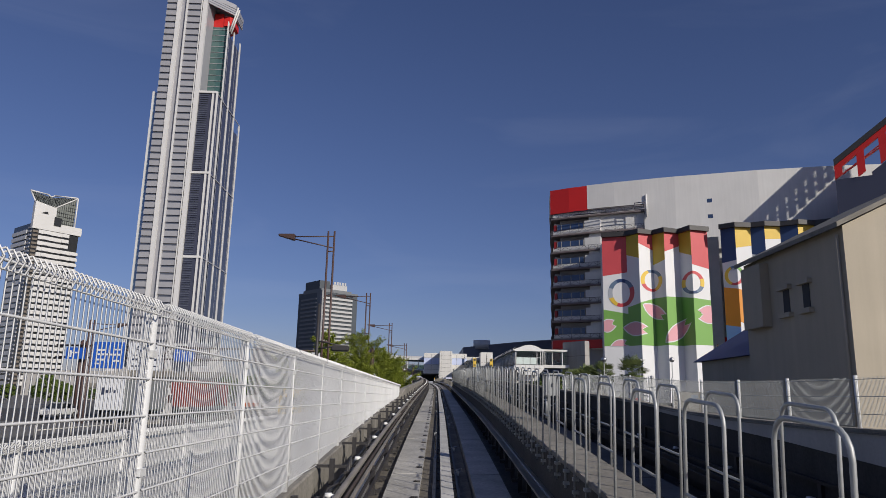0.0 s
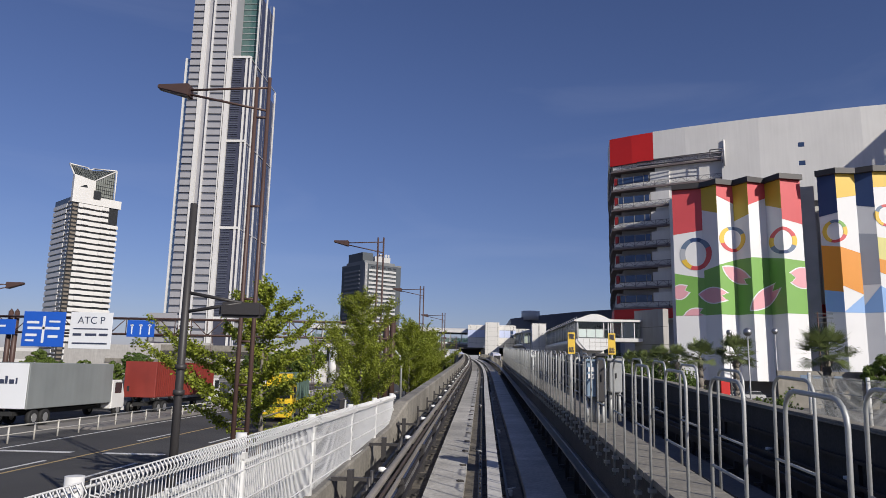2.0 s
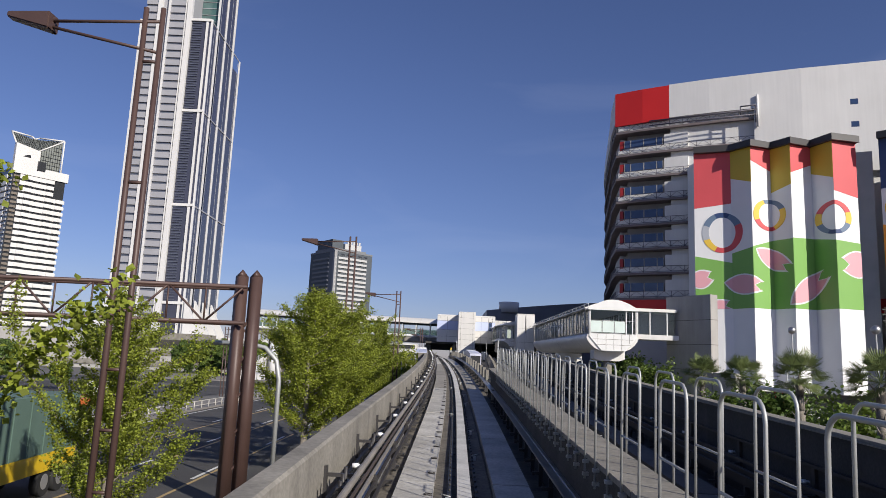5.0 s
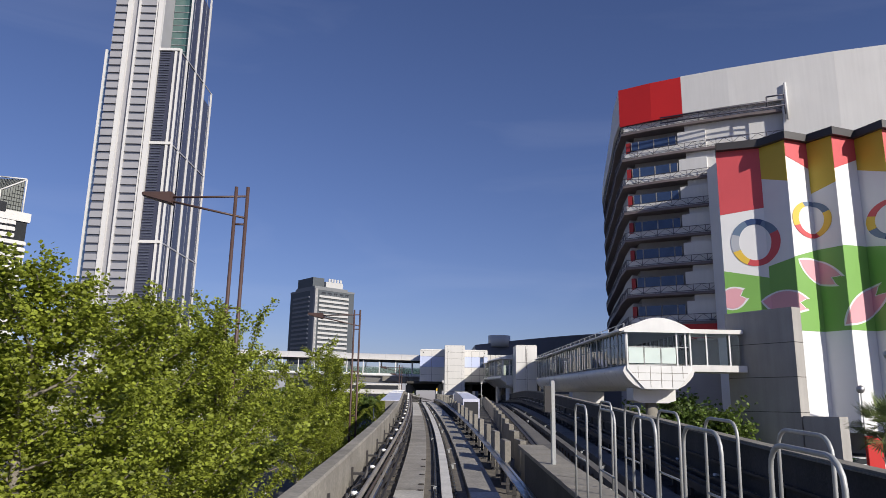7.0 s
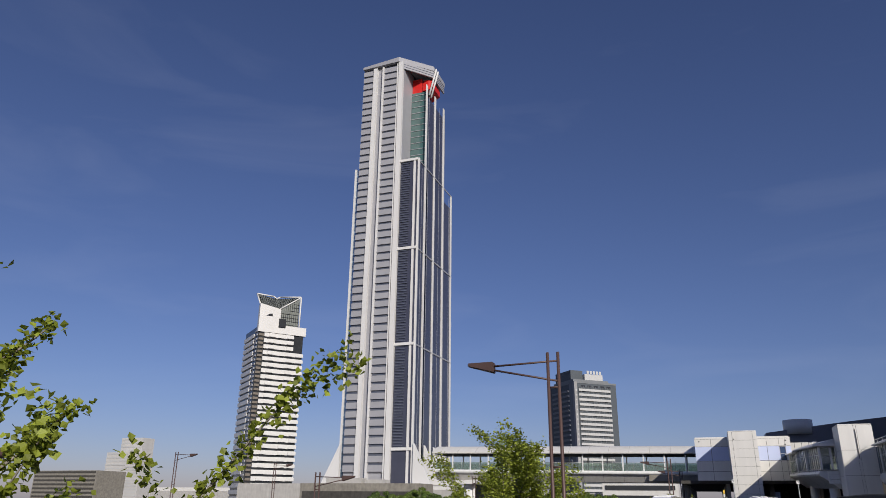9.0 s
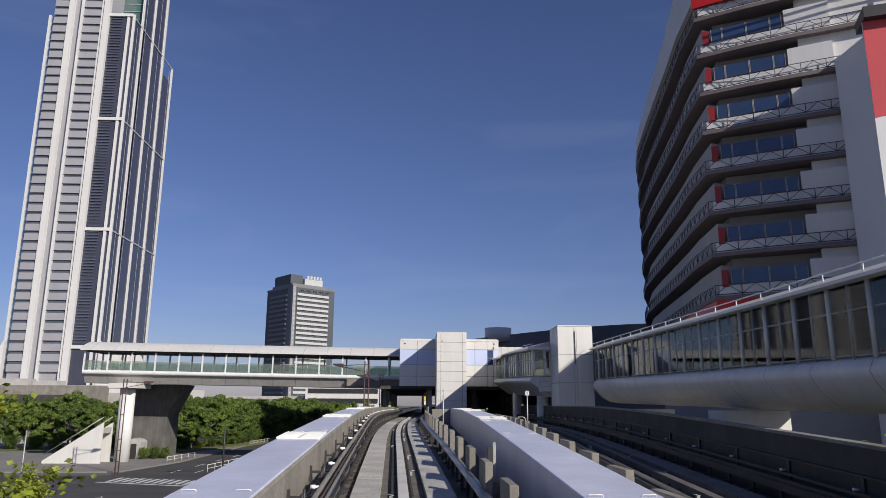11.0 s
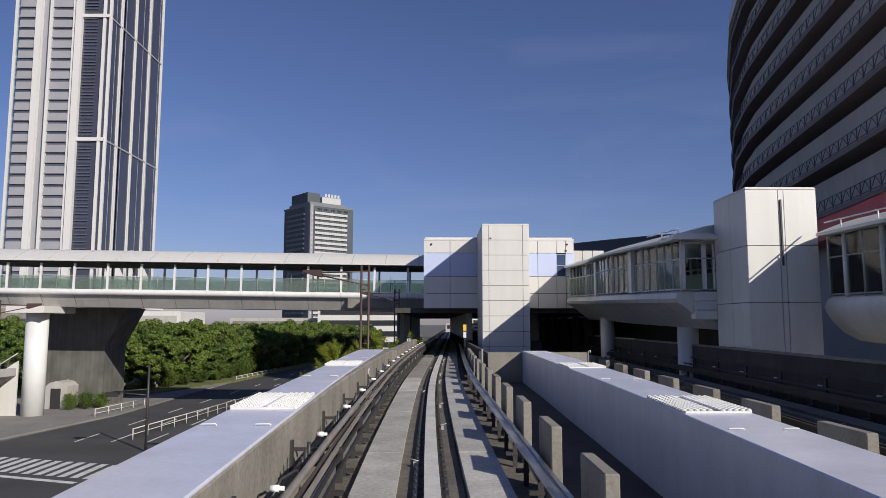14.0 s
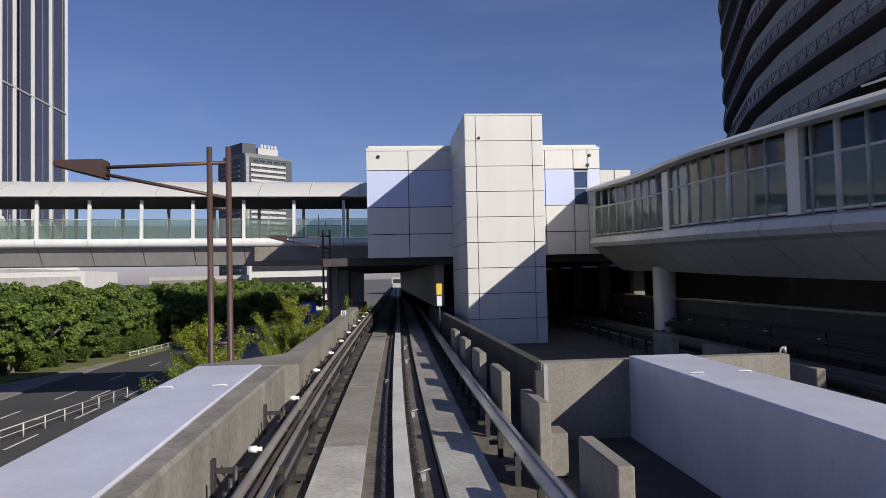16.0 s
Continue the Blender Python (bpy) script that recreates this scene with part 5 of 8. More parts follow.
part("tank", bm, M_WHITE_PANEL, hall)

# ---- station, lift towers, footbridge, glazed corridor ----
def panels(parent, x0, x1, z0, z1, cols, rows, y, material, thick=0.12, gap=0.02, pattern=None):
    """Cladding panels on a south face: cols and rows are lists of breaks between 0 and 1."""
    for i, (a, b) in enumerate(zip(cols, cols[1:])):
        for j, (c, d) in enumerate(zip(rows, rows[1:])):
            m = pattern(i, j) if pattern else material
            if m is None:
                continue
            bm = bmesh.new()
            box(bm, x0 + (x1 - x0) * a + gap, x0 + (x1 - x0) * b - gap, y - thick, y, z0 + (z1 - z0) * c + gap, z0 + (z1 - z0) * d - gap)
            part("panel", bm, m, parent)


def side_panels(parent, y0, y1, z0, z1, cols, rows, x, material, sign=-1, thick=0.12, gap=0.02):
    for a, b in zip(cols, cols[1:]):
        for c, d in zip(rows, rows[1:]):
            bm = bmesh.new()
            box(bm, min(x, x + sign * thick), max(x, x + sign * thick), y0 + (y1 - y0) * a + gap, y0 + (y1 - y0) * b - gap, z0 + (z1 - z0) * c + gap, z0 + (z1 - z0) * d - gap)
            part("panel", bm, material, parent)


def even(n):
    return [i / n for i in range(n + 1)]


def rounded_cap(x0, x1, y0, y1, z0, z1, r=0.3):
    bm = bmesh.new()
    box(bm, x0, x1, y0, y1, z0, z1)
    ed = [e for e in bm.edges if all(abs(v.co.z - z1) < 1e-4 for v in e.verts)]
    bmesh.ops.bevel(bm, geom=ed, offset=r, segments=4, affect="EDGES")
    return bm


station = thing("station_hall", "white panelled station hall with a pale blue band above the tracks", "station")
SY = 197.0
bm = bmesh.new()
box(bm, -0.1, 11.4, SY, 232, 9.6, 14.9)
part("body", bm, M_BLACK, station)
part("roof_edge", rounded_cap(-0.34, 11.55, SY - 0.125, 232, 14.9, 15.17, 0.12), M_WHITE_PANEL, station)
srows = [0, 0.21, 0.45, 0.78, 0.955]
panels(station, -0.35, 4.0, 9.55, 15.15, [0, 0.48, 1.0], srows, SY, M_WHITE_PANEL, pattern=lambda i, j: M_BLUE_PANEL if j == 2 else M_WHITE_PANEL)
panels(station, 7.2, 11.55, 9.55, 15.15, [0, 0.34, 0.68, 0.85, 1.0], srows, SY, M_WHITE_PANEL, pattern=lambda i, j: None if (i == 2 and j == 2) else (M_BLUE_PANEL if j == 2 else M_WHITE_PANEL))
side_panels(station, SY, SY + 24, 9.55, 15.15, even(8), srows, -0.1, M_WHITE_PANEL)
win = thing("station_window", "narrow dark window with two sliding panes in the station wall", "window")
for z0, z1 in ((12.1, 12.9), (12.95, 13.78)):
    bm = bmesh.new()
    box(bm, 10.20, 10.86, SY - 0.06, SY - 0.02, z0, z1)
    part("pane", bm, M_A_GLASS, win)
bm = bmesh.new()
for q in ((10.13, 10.20, 12.06, 13.84), (10.86, 10.93, 12.06, 13.84)):
    box(bm, q[0], q[1], SY - 0.1, SY - 0.01, q[2], q[3])
for z in (12.06, 12.9, 13.78):
    box(bm, 10.20, 10.86, SY - 0.09, SY - 0.02, z, z + 0.05)
part("frame", bm, M_STEEL, win)
for x, z in ((0.25, 14.6), (11.0, 14.6), (10.9, 14.1)):
    v = thing("wall_vent", "small round black wall vent", "vent", "station wall vents")
    bm = bmesh.new()
    tube(bm, (x, SY - 0.16, z), (x, SY - 0.05, z), 0.09, sides=12)
    part("cap", bm, M_BLACK, v)
# lower side block east and the platform hall behind
bm = bmesh.new()
box(bm, 11.6, 15.4, 203, 232, 9.6, 14.75)
part("side_block", bm, M_WHITE_PANEL, station)
for x in (12.6, 13.5, 14.4):
    bm = bmesh.new()
    box(bm, x - 0.02, x + 0.02, 202.98, 203.02, 13.3, 14.75)
    part("joint", bm, M_BLACK, station)
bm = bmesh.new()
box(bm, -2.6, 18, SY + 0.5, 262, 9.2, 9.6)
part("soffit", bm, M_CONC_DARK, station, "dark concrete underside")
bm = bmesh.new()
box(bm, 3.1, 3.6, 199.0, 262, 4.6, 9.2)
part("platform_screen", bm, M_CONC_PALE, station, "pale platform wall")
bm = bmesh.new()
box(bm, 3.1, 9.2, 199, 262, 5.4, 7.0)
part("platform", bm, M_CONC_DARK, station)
for y in range(200, 262, 6):
    for x in (-2.3, 8.8, 14.6):
        bm = bmesh.new()
        box(bm, x - 0.3, x + 0.3, y, y + 0.6, 0, 9.2)
        part("column", bm, M_CONC, station)
bm = bmesh.new()
box(bm, -2.9, -1.7, 205.5, 208.5, 0, 9.1)
part("bridge_column", bm, M_CONC, station)


def lift_tower(x0, x1, y0, y1, z0, z1, rows, cols, label):
    t = thing("lift_tower", label, "lift tower")
    bm = bmesh.new()
    box(bm, x0 + 0.1, x1 - 0.1, y0 + 0.1, y1 - 0.1, z0, z1 - 0.095)
    part("core", bm, M_BLACK, t)
    part("cap", rounded_cap(x0, x1, y0, y1, z1 - 0.09, z1, 0.04), M_WHITE_PANEL, t)
    panels(t, x0, x1, z0, z1 - 0.095, cols, even(rows), y0 + 0.12, M_WHITE_PANEL, gap=0.014)
    side_panels(t, y0, y1, z0, z1 - 0.095, [0, 0.5, 1.0], even(rows), x0 + 0.12, M_WHITE_PANEL, -1, gap=0.014)
    side_panels(t, y0, y1, z0, z1 - 0.095, [0, 0.5, 1.0], even(rows), x1 - 0.12, M_WHITE_PANEL, 1, gap=0.014)
    return t


lift_a = lift_tower(3.9, 7.25, 191.2, SY, 4.6, 15.45, 10, [0, 0.14, 0.86, 1.0], "white panelled lift tower standing before the station hall")
bm = bmesh.new()
tube(bm, (4.5, 191.16, 14.4), (4.5, 191.22, 14.4), 0.06, sides=10)
part("vent", bm, M_BLACK, lift_a)
lift_b = lift_tower(13.22, 16.12, 169.7, 173.0, 0, 13.92, 6, [0, 0.46, 0.54, 1.0], "white panelled lift tower with a dark slot beside the glazed corridor")
bm = bmesh.new()
box(bm, 14.615, 14.675, 169.64, 169.72, 10.7, 13.4)
part("slot", bm, M_DKPOLE, lift_b, "dark vertical slot")

# signs at the station end
for x, y, zz in ((2.62, 190.5, 8.3),):
    sg = thing("signal_sign", "small yellow and white track sign on a post", "sign")
    bm = bmesh.new()
    tube(bm, (x, y, 5.7), (x, y, zz), 0.04)
    part("post", bm, M_DKPOLE, sg)
    bm = bmesh.new()
    box(bm, x - 0.11, x + 0.11, y - 0.05, y - 0.01, zz - 0.45, zz)
    part("yellow_plate", bm, M_P_YELLOW, sg)
    bm = bmesh.new()
    box(bm, x - 0.10, x + 0.10, y - 0.05, y - 0.01, zz - 0.9, zz - 0.5)
    part("white_plate", bm, M_WHITE, sg)

# footbridge to the tower
bridge = thing("footbridge", "covered white footbridge with glass rails over the street", "footbridge")
BX0, BX1, BY = -41.5, -0.4, 206.0
bm = bmesh.new()
prism(bm, [(BY + 0.9, 9.1), (BY + 4.6, 9.1), (BY + 5.4, 10.2), (BY + 0.1, 10.2)], BX0, BX1, "x")
part("girder", bm, M_CONC_PALE, bridge, "grey box girder")
x = BX0
while x < BX1 - 0.1:
    bm = bmesh.new()
    prism(bm, [(BY + 0.89, 9.1), (BY + 0.95, 9.1), (BY + 0.15, 10.18), (BY + 0.09, 10.18)], x - 0.012, x + 0.012, "x")
    part("joint", bm, M_DKPOLE, bridge)
    x += 3.04
for y in (BY, BY + 5.5):
    x = BX0
    while x < BX1 - 0.1:
        bm = bmesh.new()
        tube(bm, (x + 0.01, y, 10.45), (min(x + 3.03, BX1), y, 10.45), 0.28, sides=18, caps=False)
        part("edge_tube", bm, M_WHITE, bridge, "white rounded edge cladding")
        bm = bmesh.new()
        box(bm, x - 0.09, x + 0.09, y - 0.09, y + 0.09, 10.6, 13.3)
        part("post", bm, M_WHITE, bridge)
        bm = bmesh.new()
        box(bm, x + 0.15, x + 2.9, y - 0.015, y + 0.015, 10.78, 11.85)
        part("glass_rail", bm, M_MILK, bridge, "green-tinted glass")
        bm = bmesh.new()
        tube(bm, (x + 0.1, y, 11.9), (x + 2.95, y, 11.9), 0.03, sides=6)
        part("hand_bar", bm, M_GALV, bridge)
        bm = bmesh.new()
        tube(bm, (x + 1.5, y, 10.7), (x + 1.5, y, 12.2), 0.025, sides=6)
        part("rail_post", bm, M_GALV, bridge)
        x += 3.04
bm = bmesh.new()
arc = [(BY - 0.7 + 6.9 * i / 12, 13.42 + 1.1 * math.sin(math.pi * i / 12)) for i in range(13)]
prism(bm, arc + [(BY + 6.2, 13.22), (BY - 0.7, 13.22)], BX0 - 0.4, BX1 + 0.3, "x")
part("roof", bm, M_WHITE_PANEL, bridge, "white curved roof")
bm = bmesh.new()
box(bm, BX0 + 0.2, BX1, BY - 0.2, BY + 5.6, 13.06, 13.21)
part("ceiling", bm, M_DARK, bridge, "dark ceiling")
for i in range(14):
    bm = bmesh.new()
    x = BX0 + 1 + i * 3.04
    prism(bm, [(BY - 0.72 + 6.94 * k / 12, 13.44 + 1.12 * math.sin(math.pi * k / 12)) for k in range(13)] + [(BY + 6.22, 13.3), (BY - 0.72, 13.3)], x, x + 0.03, "x")
    part("roof_seam", bm, M_CONC_PALE, bridge)
# fascia notch on the south-east end
bm = bmesh.new()
box(bm, -7.4, -0.4, BY - 0.1, BY + 0.2, 9.3, 10.7)
part("end_fascia", bm, M_CONC, bridge)
bridge.matrix_world = Matrix.Translation((-0.4, 0, 10.38)) @ Matrix.Rotation(math.radians(0.72), 4, "Y") @ Matrix.Translation((0.4, 0, -10))
pier1 = thing("bridge_pier", "white round column with a flat head under the footbridge", "pier")
bm = bmesh.new()
tube(bm, (-35.6, 206.3, 0), (-35.6, 206.3, 9.3), 0.94, sides=28)
part("column", bm, M_WHITE, pier1)
bm = bmesh.new()
box(bm, -37.3, -33.9, 204.2, 209.6, 9.3, 9.9)
part("head", bm, M_WHITE_PANEL, pier1)
# streaked concrete, its base colour lowered for the footbridge's shade on the stair block
M_CONC_SHADED = mat("streaked_shaded_concrete", (0.125, 0.12, 0.108), 0.9, vary=0.28, scale=1.6, fine=0.16, fine_scale=16, bump=0.25, bump_scale=30, streak=0.3)
abut = thing("bridge_abutment", "grey concrete stair block beneath the footbridge", "abutment")
bm = bmesh.new()
prism(bm, [(-38.6, 0), (-32.6, 0), (-32.6, 6.0), (-30.6, 9.95), (-38.6, 9.95)], 213.2, 218, "y")
part("block", bm, M_CONC_SHADED, abut)
bm = bmesh.new()
prism(bm, [(-37.1, 0), (-35.0, 0), (-35.0, 2.3), (-35.4, 2.65), (-36.05, 2.8), (-36.7, 2.65), (-37.1, 2.3)], 211.0, 213.19, "y")
part("kiosk", bm, M_CONC_PALE, abut, "small arched door house")
bm = bmesh.new()
box(bm, -36.5, -35.6, 210.9, 211.02, 0.1, 2.1)
part("door", bm, M_DKPOLE, abut)
stair = thing("stairway", "concrete stairway with steel rail down to the street", "stairs")
for i in range(22):
    bm = bmesh.new()
    box(bm, -43.7 + i * 0.30, -43.38 + i * 0.30, 203.5, 206.0, max(0, 0.20 * i - 0.5), 0.2 * i + 0.18)
    part("step", bm, M_CONC_PALE, stair)
for y in (203.3, 206.05):
    bm = bmesh.new()
    prism(bm, [(-44.0, 0), (-37.0, 0), (-37.0, 5.0), (-44.0, 0.45)], y, y + 0.18, "y")
    part("side_wall", bm, M_WHITE_PANEL, stair, "pale side wall")
    bm = bmesh.new()
    pipe(bm, [(-43.9, y + 0.09, 1.2), (-37.1, y + 0.09, 5.7)], 0.05)
    part("rail", bm, M_GALV, stair)

# glazed corridor
M_CORR = mat("corridor_cladding", (0.63, 0.62, 0.60), 0.45, 0.1, vary=0.10, scale=3, fine=0.04, streak=0.10)


def corridor(name, west, east, zs, zr, label, posts=1.25, rise=(0, 0), thick=4, heavy=False):
    """A glazed walkway between two plan lines, with rounded sill, panes, posts and a curved roof."""
    c = thing(name, label, "footbridge")

    def resample(line, n):
        L = [0]
        for a, b in zip(line, line[1:]):
            L.append(L[-1] + math.hypot(b[0] - a[0], b[1] - a[1]))
        out = []
        for i in range(n + 1):
            s = L[-1] * i / n
            k = max(j for j in range(len(L)) if L[j] <= s + 1e-9)
            k = min(k, len(line) - 2)
            f = (s - L[k]) / (L[k + 1] - L[k])
            out.append((line[k][0] + (line[k + 1][0] - line[k][0]) * f, line[k][1] + (line[k + 1][1] - line[k][1]) * f))
        return out, L[-1]

    _, length = resample(west, 4)
    n = max(2, round(length / posts))
    w, _ = resample(west, n)
    e, _ = resample(east, n)

    def lift(p, z):
        """How far the sill or the eave has risen at p."""
        f = (p[1] - west[0][1]) / (west[-1][1] - west[0][1])
        g = min(1.0, max(0.0, (z - zs) / (zr - zs)))
        return f * (rise[0] + (rise[1] - rise[0]) * g)

    def loft(section, mats, nm, lab=""):
        bm = bmesh.new()
        prev = None
        for a, b in zip(w, e):
            ring = []
            for f, z in section:
                ring.append(bm.verts.new((a[0] + (b[0] - a[0]) * f, a[1] + (b[1] - a[1]) * f, z + lift(a, z))))
            if prev:
                for j in range(len(ring)):
                    bm.faces.new((prev[j], prev[(j + 1) % len(ring)], ring[(j + 1) % len(ring)], ring[j])).smooth = nm == "hull" and not heavy
            else:
                bm.faces.new(ring)
            prev = ring
        bm.faces.new(prev[::-1])
        return part(nm, bm, mats, c, lab)

    hull_ring = [(0.30, zs - 1.75), (0.70, zs - 1.75), (1.0, zs - 0.66), (1.05, zs - 0.54), (1.07, zs - 0.36), (1.04, zs - 0.10), (0.98, zs), (0.02, zs), (-0.04, zs - 0.10), (-0.07, zs - 0.36), (-0.05, zs - 0.54), (0.0, zs - 0.66)] if heavy else None
    loft(hull_ring or [(0.38, zs - 1.85), (0.62, zs - 1.85), (0.78, zs - 1.74), (0.90, zs - 1.45), (0.98, zs - 1.08), (1.03, zs - 0.78), (1.06, zs - 0.45), (1.03, zs - 0.14), (0.98, zs), (0.02, zs), (-0.03, zs - 0.14), (-0.06, zs - 0.45), (-0.03, zs - 0.78), (0.02, zs - 1.08), (0.10, zs - 1.45), (0.22, zs - 1.74)], M_CORR, "hull", "pale metal hull with a rounded edge")
    hull = [(0.30, -1.75), (0.0, -0.66), (-0.05, -0.54), (-0.07, -0.36), (-0.04, -0.10), (0.02, 0.0)] if heavy else [(0.38, -1.85), (0.22, -1.74), (0.10, -1.45), (0.02, -1.08), (-0.03, -0.78), (-0.06, -0.45), (-0.03, -0.14), (0.02, 0.0)]
    for i in range(2, n - 1, 3):
        (ax, ay), (bx, by) = w[i], e[i]
        gx, gy = (w[i + 1][0] - ax) * 0.02, (w[i + 1][1] - ay) * 0.02
        bm = bmesh.new()
        rows = [[bm.verts.new((ax + (bx - ax) * (f - 0.002) + k * gx, ay + (by - ay) * f + k * gy, zs + z - 0.006 + lift(w[i], zs))) for f, z in hull] for k in (0, 1)]
        for j in range(len(hull) - 1):
            bm.faces.new((rows[0][j], rows[0][j + 1], rows[1][j + 1], rows[1][j]))
        part("hull_joint", bm, M_CONC_DARK, c)
    loft([(-0.10, zr)] + [(-0.10 + 1.2 * i / 10, zr + 0.12 + 0.75 * math.sin(math.pi * i / 10)) for i in range(11)] + [(1.10, zr)], M_WHITE_PANEL, "roof", "white curved roof")
    loft([(0.02, zs + 0.01), (0.98, zs + 0.01), (0.98, zs + 0.05), (0.02, zs + 0.05)], M_CONC, "deck")
    for side, line in ((0, w), (1, e)):
        for i, p in enumerate(line):
            bm = bmesh.new()
            tube(bm, (*p, zs - 0.05 + lift(p, zs)), (*p, zr + 0.05 + lift(p, zr)), (0.06 if heavy else 0.045) if i % thick else 0.10, sides=8)
            part("post", bm, M_GALV if i % thick else M_CORR, c)
            if side == 1 and i < len(line) - 1:
                q = line[i + 1]
                bm = bmesh.new()
                inner = [(a[0] - 0.35, a[1]) for a in (p, q)]
                v = [bm.verts.new((a[0] + k, a[1], z + lift(a, zs))) for k in (0, 0.03) for a, z in ((inner[0], zs + 0.12), (inner[1], zs + 0.12), (inner[1], zs + 1.15), (inner[0], zs + 1.15))]
                for f in ((0, 1, 2, 3), (4, 7, 6, 5), (0, 4, 5, 1), (1, 5, 6, 2), (2, 6, 7, 3), (3, 7, 4, 0)):
                    bm.faces.new([v[k] for k in f])
                part("inner_rail", bm, M_FROST, c, "frosted green glass rail")
            if i < len(line) - 1:
                q = line[i + 1]
                d = Vector((q[0] - p[0], q[1] - p[1], 0))
                bm = bmesh.new()
                m = [Vector((*p, 0)) + d * f for f in (0.04, 0.96)]
                nrm = Vector((d.y, -d.x, 0)).normalized() * 0.01
                bm.free()
                split = zs + (zr - zs) * 0.64
                for z0, z1, mm in ((zs + 0.05, split - 0.02, (M_GLASS if heavy else M_GLASS_GREEN) if side else (M_MILK if heavy else M_GLASS)), (split + 0.02, zr, M_GLASS_GREEN if side else M_GLASS)):
                    bm = bmesh.new()
                    v = [bm.verts.new(a + k + Vector((0, 0, z + lift(a, z)))) for k in (nrm, -nrm) for a, z in ((m[0], z0), (m[1], z0), (m[1], z1), (m[0], z1))]
                    for f in ((0, 1, 2, 3), (4, 7, 6, 5), (0, 4, 5, 1), (1, 5, 6, 2), (2, 6, 7, 3), (3, 7, 4, 0)):
                        bm.faces.new([v[k] for k in f])
                    part("pane", bm, mm, c)
                for h in (0.06, (zr - zs) * 0.64):
                    bm = bmesh.new()
                    tube(bm, (*p, zs + h + lift(p, zs + h)), (*q, zs + h + lift(q, zs + h)), 0.045 if heavy else 0.028, sides=6)
                    part("transom", bm, M_CORR if heavy else M_GALV, c)
    # thin rail along the roof's edge
    for i, (p, q) in enumerate(zip(w, w[1:])):
        if heavy and i > 3:
            break
        bm = bmesh.new()
        tube(bm, (p[0] - 0.1, p[1], zr + 0.55 + lift(p, zr)), (q[0] - 0.1, q[1], zr + 0.55 + lift(q, zr)), 0.03, sides=5)
        if i % 2 == 0:
            tube(bm, (p[0] - 0.1, p[1], zr + 0.1 + lift(p, zr)), (p[0] - 0.1, p[1], zr + 0.55 + lift(p, zr)), 0.025, sides=5)
        part("roof_rail", bm, M_WHITE, c)
    return c


# added dark wall that stands in for the shade beneath the bending corridor
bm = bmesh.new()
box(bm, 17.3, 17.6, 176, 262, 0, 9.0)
structure("lower_deck", bm, M_CONC_DARK, "added dark wall for the shade behind the second track", "wall")
corridor("glazed_corridor", [(15.8, 124.0), (15.85, 134), (15.95, 148), (16.0, 158), (16.12, 169.0)], [(20.6, 124.2), (20.6, 134), (20.7, 148), (20.7, 158), (20.8, 169.0)], 8.85, 11.3, "long glazed footbridge corridor with pale metal hull and white roof", 1.15, (0.6, 0.5), 2)
corr_b = corridor("glazed_corridor", [(11.75, 173.2), (11.5, 176.5), (11.2, 180), (10.95, 184), (11.1, 187), (11.45, 189.5), (11.5, 192), (11.2, 196.8)], [(16.6, 174.0), (16.4, 177.5), (16.2, 181), (16.1, 185), (16.3, 188), (16.6, 190.5), (16.7, 193), (16.4, 199)], 9.85, 12.1, "glazed corridor running to the station hall", 0.95, (0.6, 0.6), 5, True)
for y, x in ((179.4, 11.2), (187.6, 11.15)):
    bm = bmesh.new()
    box(bm, x - 0.10, x + 0.10, y - 0.28, y + 0.28, 10.0, 12.35)
    part("pilaster", bm, M_CORR, corr_b, "broad pale post")
part("end_lip", rounded_cap(11.2, 13.20, 172.6, 173.5, 12.12, 12.40, 0.10), M_WHITE_PANEL, corr_b, "white rounded roof lip")
# glazed south end of the second corridor beside the lift tower
bay = thing("glazed_bay", "glazed corner bay of the corridor beside the lift tower", "bay window")
for x, w in ((11.80, 0.06), (12.72, 0.10), (13.16, 0.05)):
    bm = bmesh.new()
    box(bm, x - w, x + w, 173.04, 173.14, 9.85, 12.1)
    part("mullion", bm, M_CORR, bay)
for z in (9.88, 11.3, 12.0):
    bm = bmesh.new()
    box(bm, 11.72, 13.22, 173.04, 173.13, z - 0.03, z + 0.03)
    part("transom", bm, M_GALV, bay)
bm = bmesh.new()
box(bm, 11.74, 13.22, 173.07, 173.09, 9.9, 12.0)
part("pane", bm, M_GLASS, bay)
for i in range(3):
    bm = bmesh.new()
    box(bm, 12.25, 13.21, 172.98, 173.6, 8.55 + i * 0.42, 8.95 + i * 0.42)
    bmesh.ops.bevel(bm, geom=bm.edges, offset=0.02, segments=1, affect="EDGES")
    part("apron_panel", bm, M_CORR, bay)
# end face of the corridor with its hexagon bay
pod = thing("corridor_end", "white six-sided corridor end bay with tiles below its glass", "bay window")
PY = 123.9
bm = bmesh.new()
prism(bm, [(15.8, 8.8), (15.8, 8.5), (17.05, 7.1), (19.5, 7.1), (20.6, 8.5), (20.6, 8.8)], PY, PY + 1.6, "y")
part("apron", bm, M_WHITE, pod, "white tiled apron")
for z in (7.7, 8.25):
    bm = bmesh.new()
    box(bm, 16.0 + (8.5 - z) * 0.6, 20.4 - (8.5 - z) * 0.5, PY - 0.015, PY, z - 0.015, z + 0.015)
    part("joint", bm, M_CONC, pod)
for x in (16.6, 17.5, 18.3, 19.1, 19.9):
    bm = bmesh.new()
    box(bm, x - 0.015, x + 0.015, PY - 0.015, PY, 7.2 if 17 < x < 19.6 else 7.9, 8.75)
    part("joint", bm, M_CONC, pod)
bm = bmesh.new()
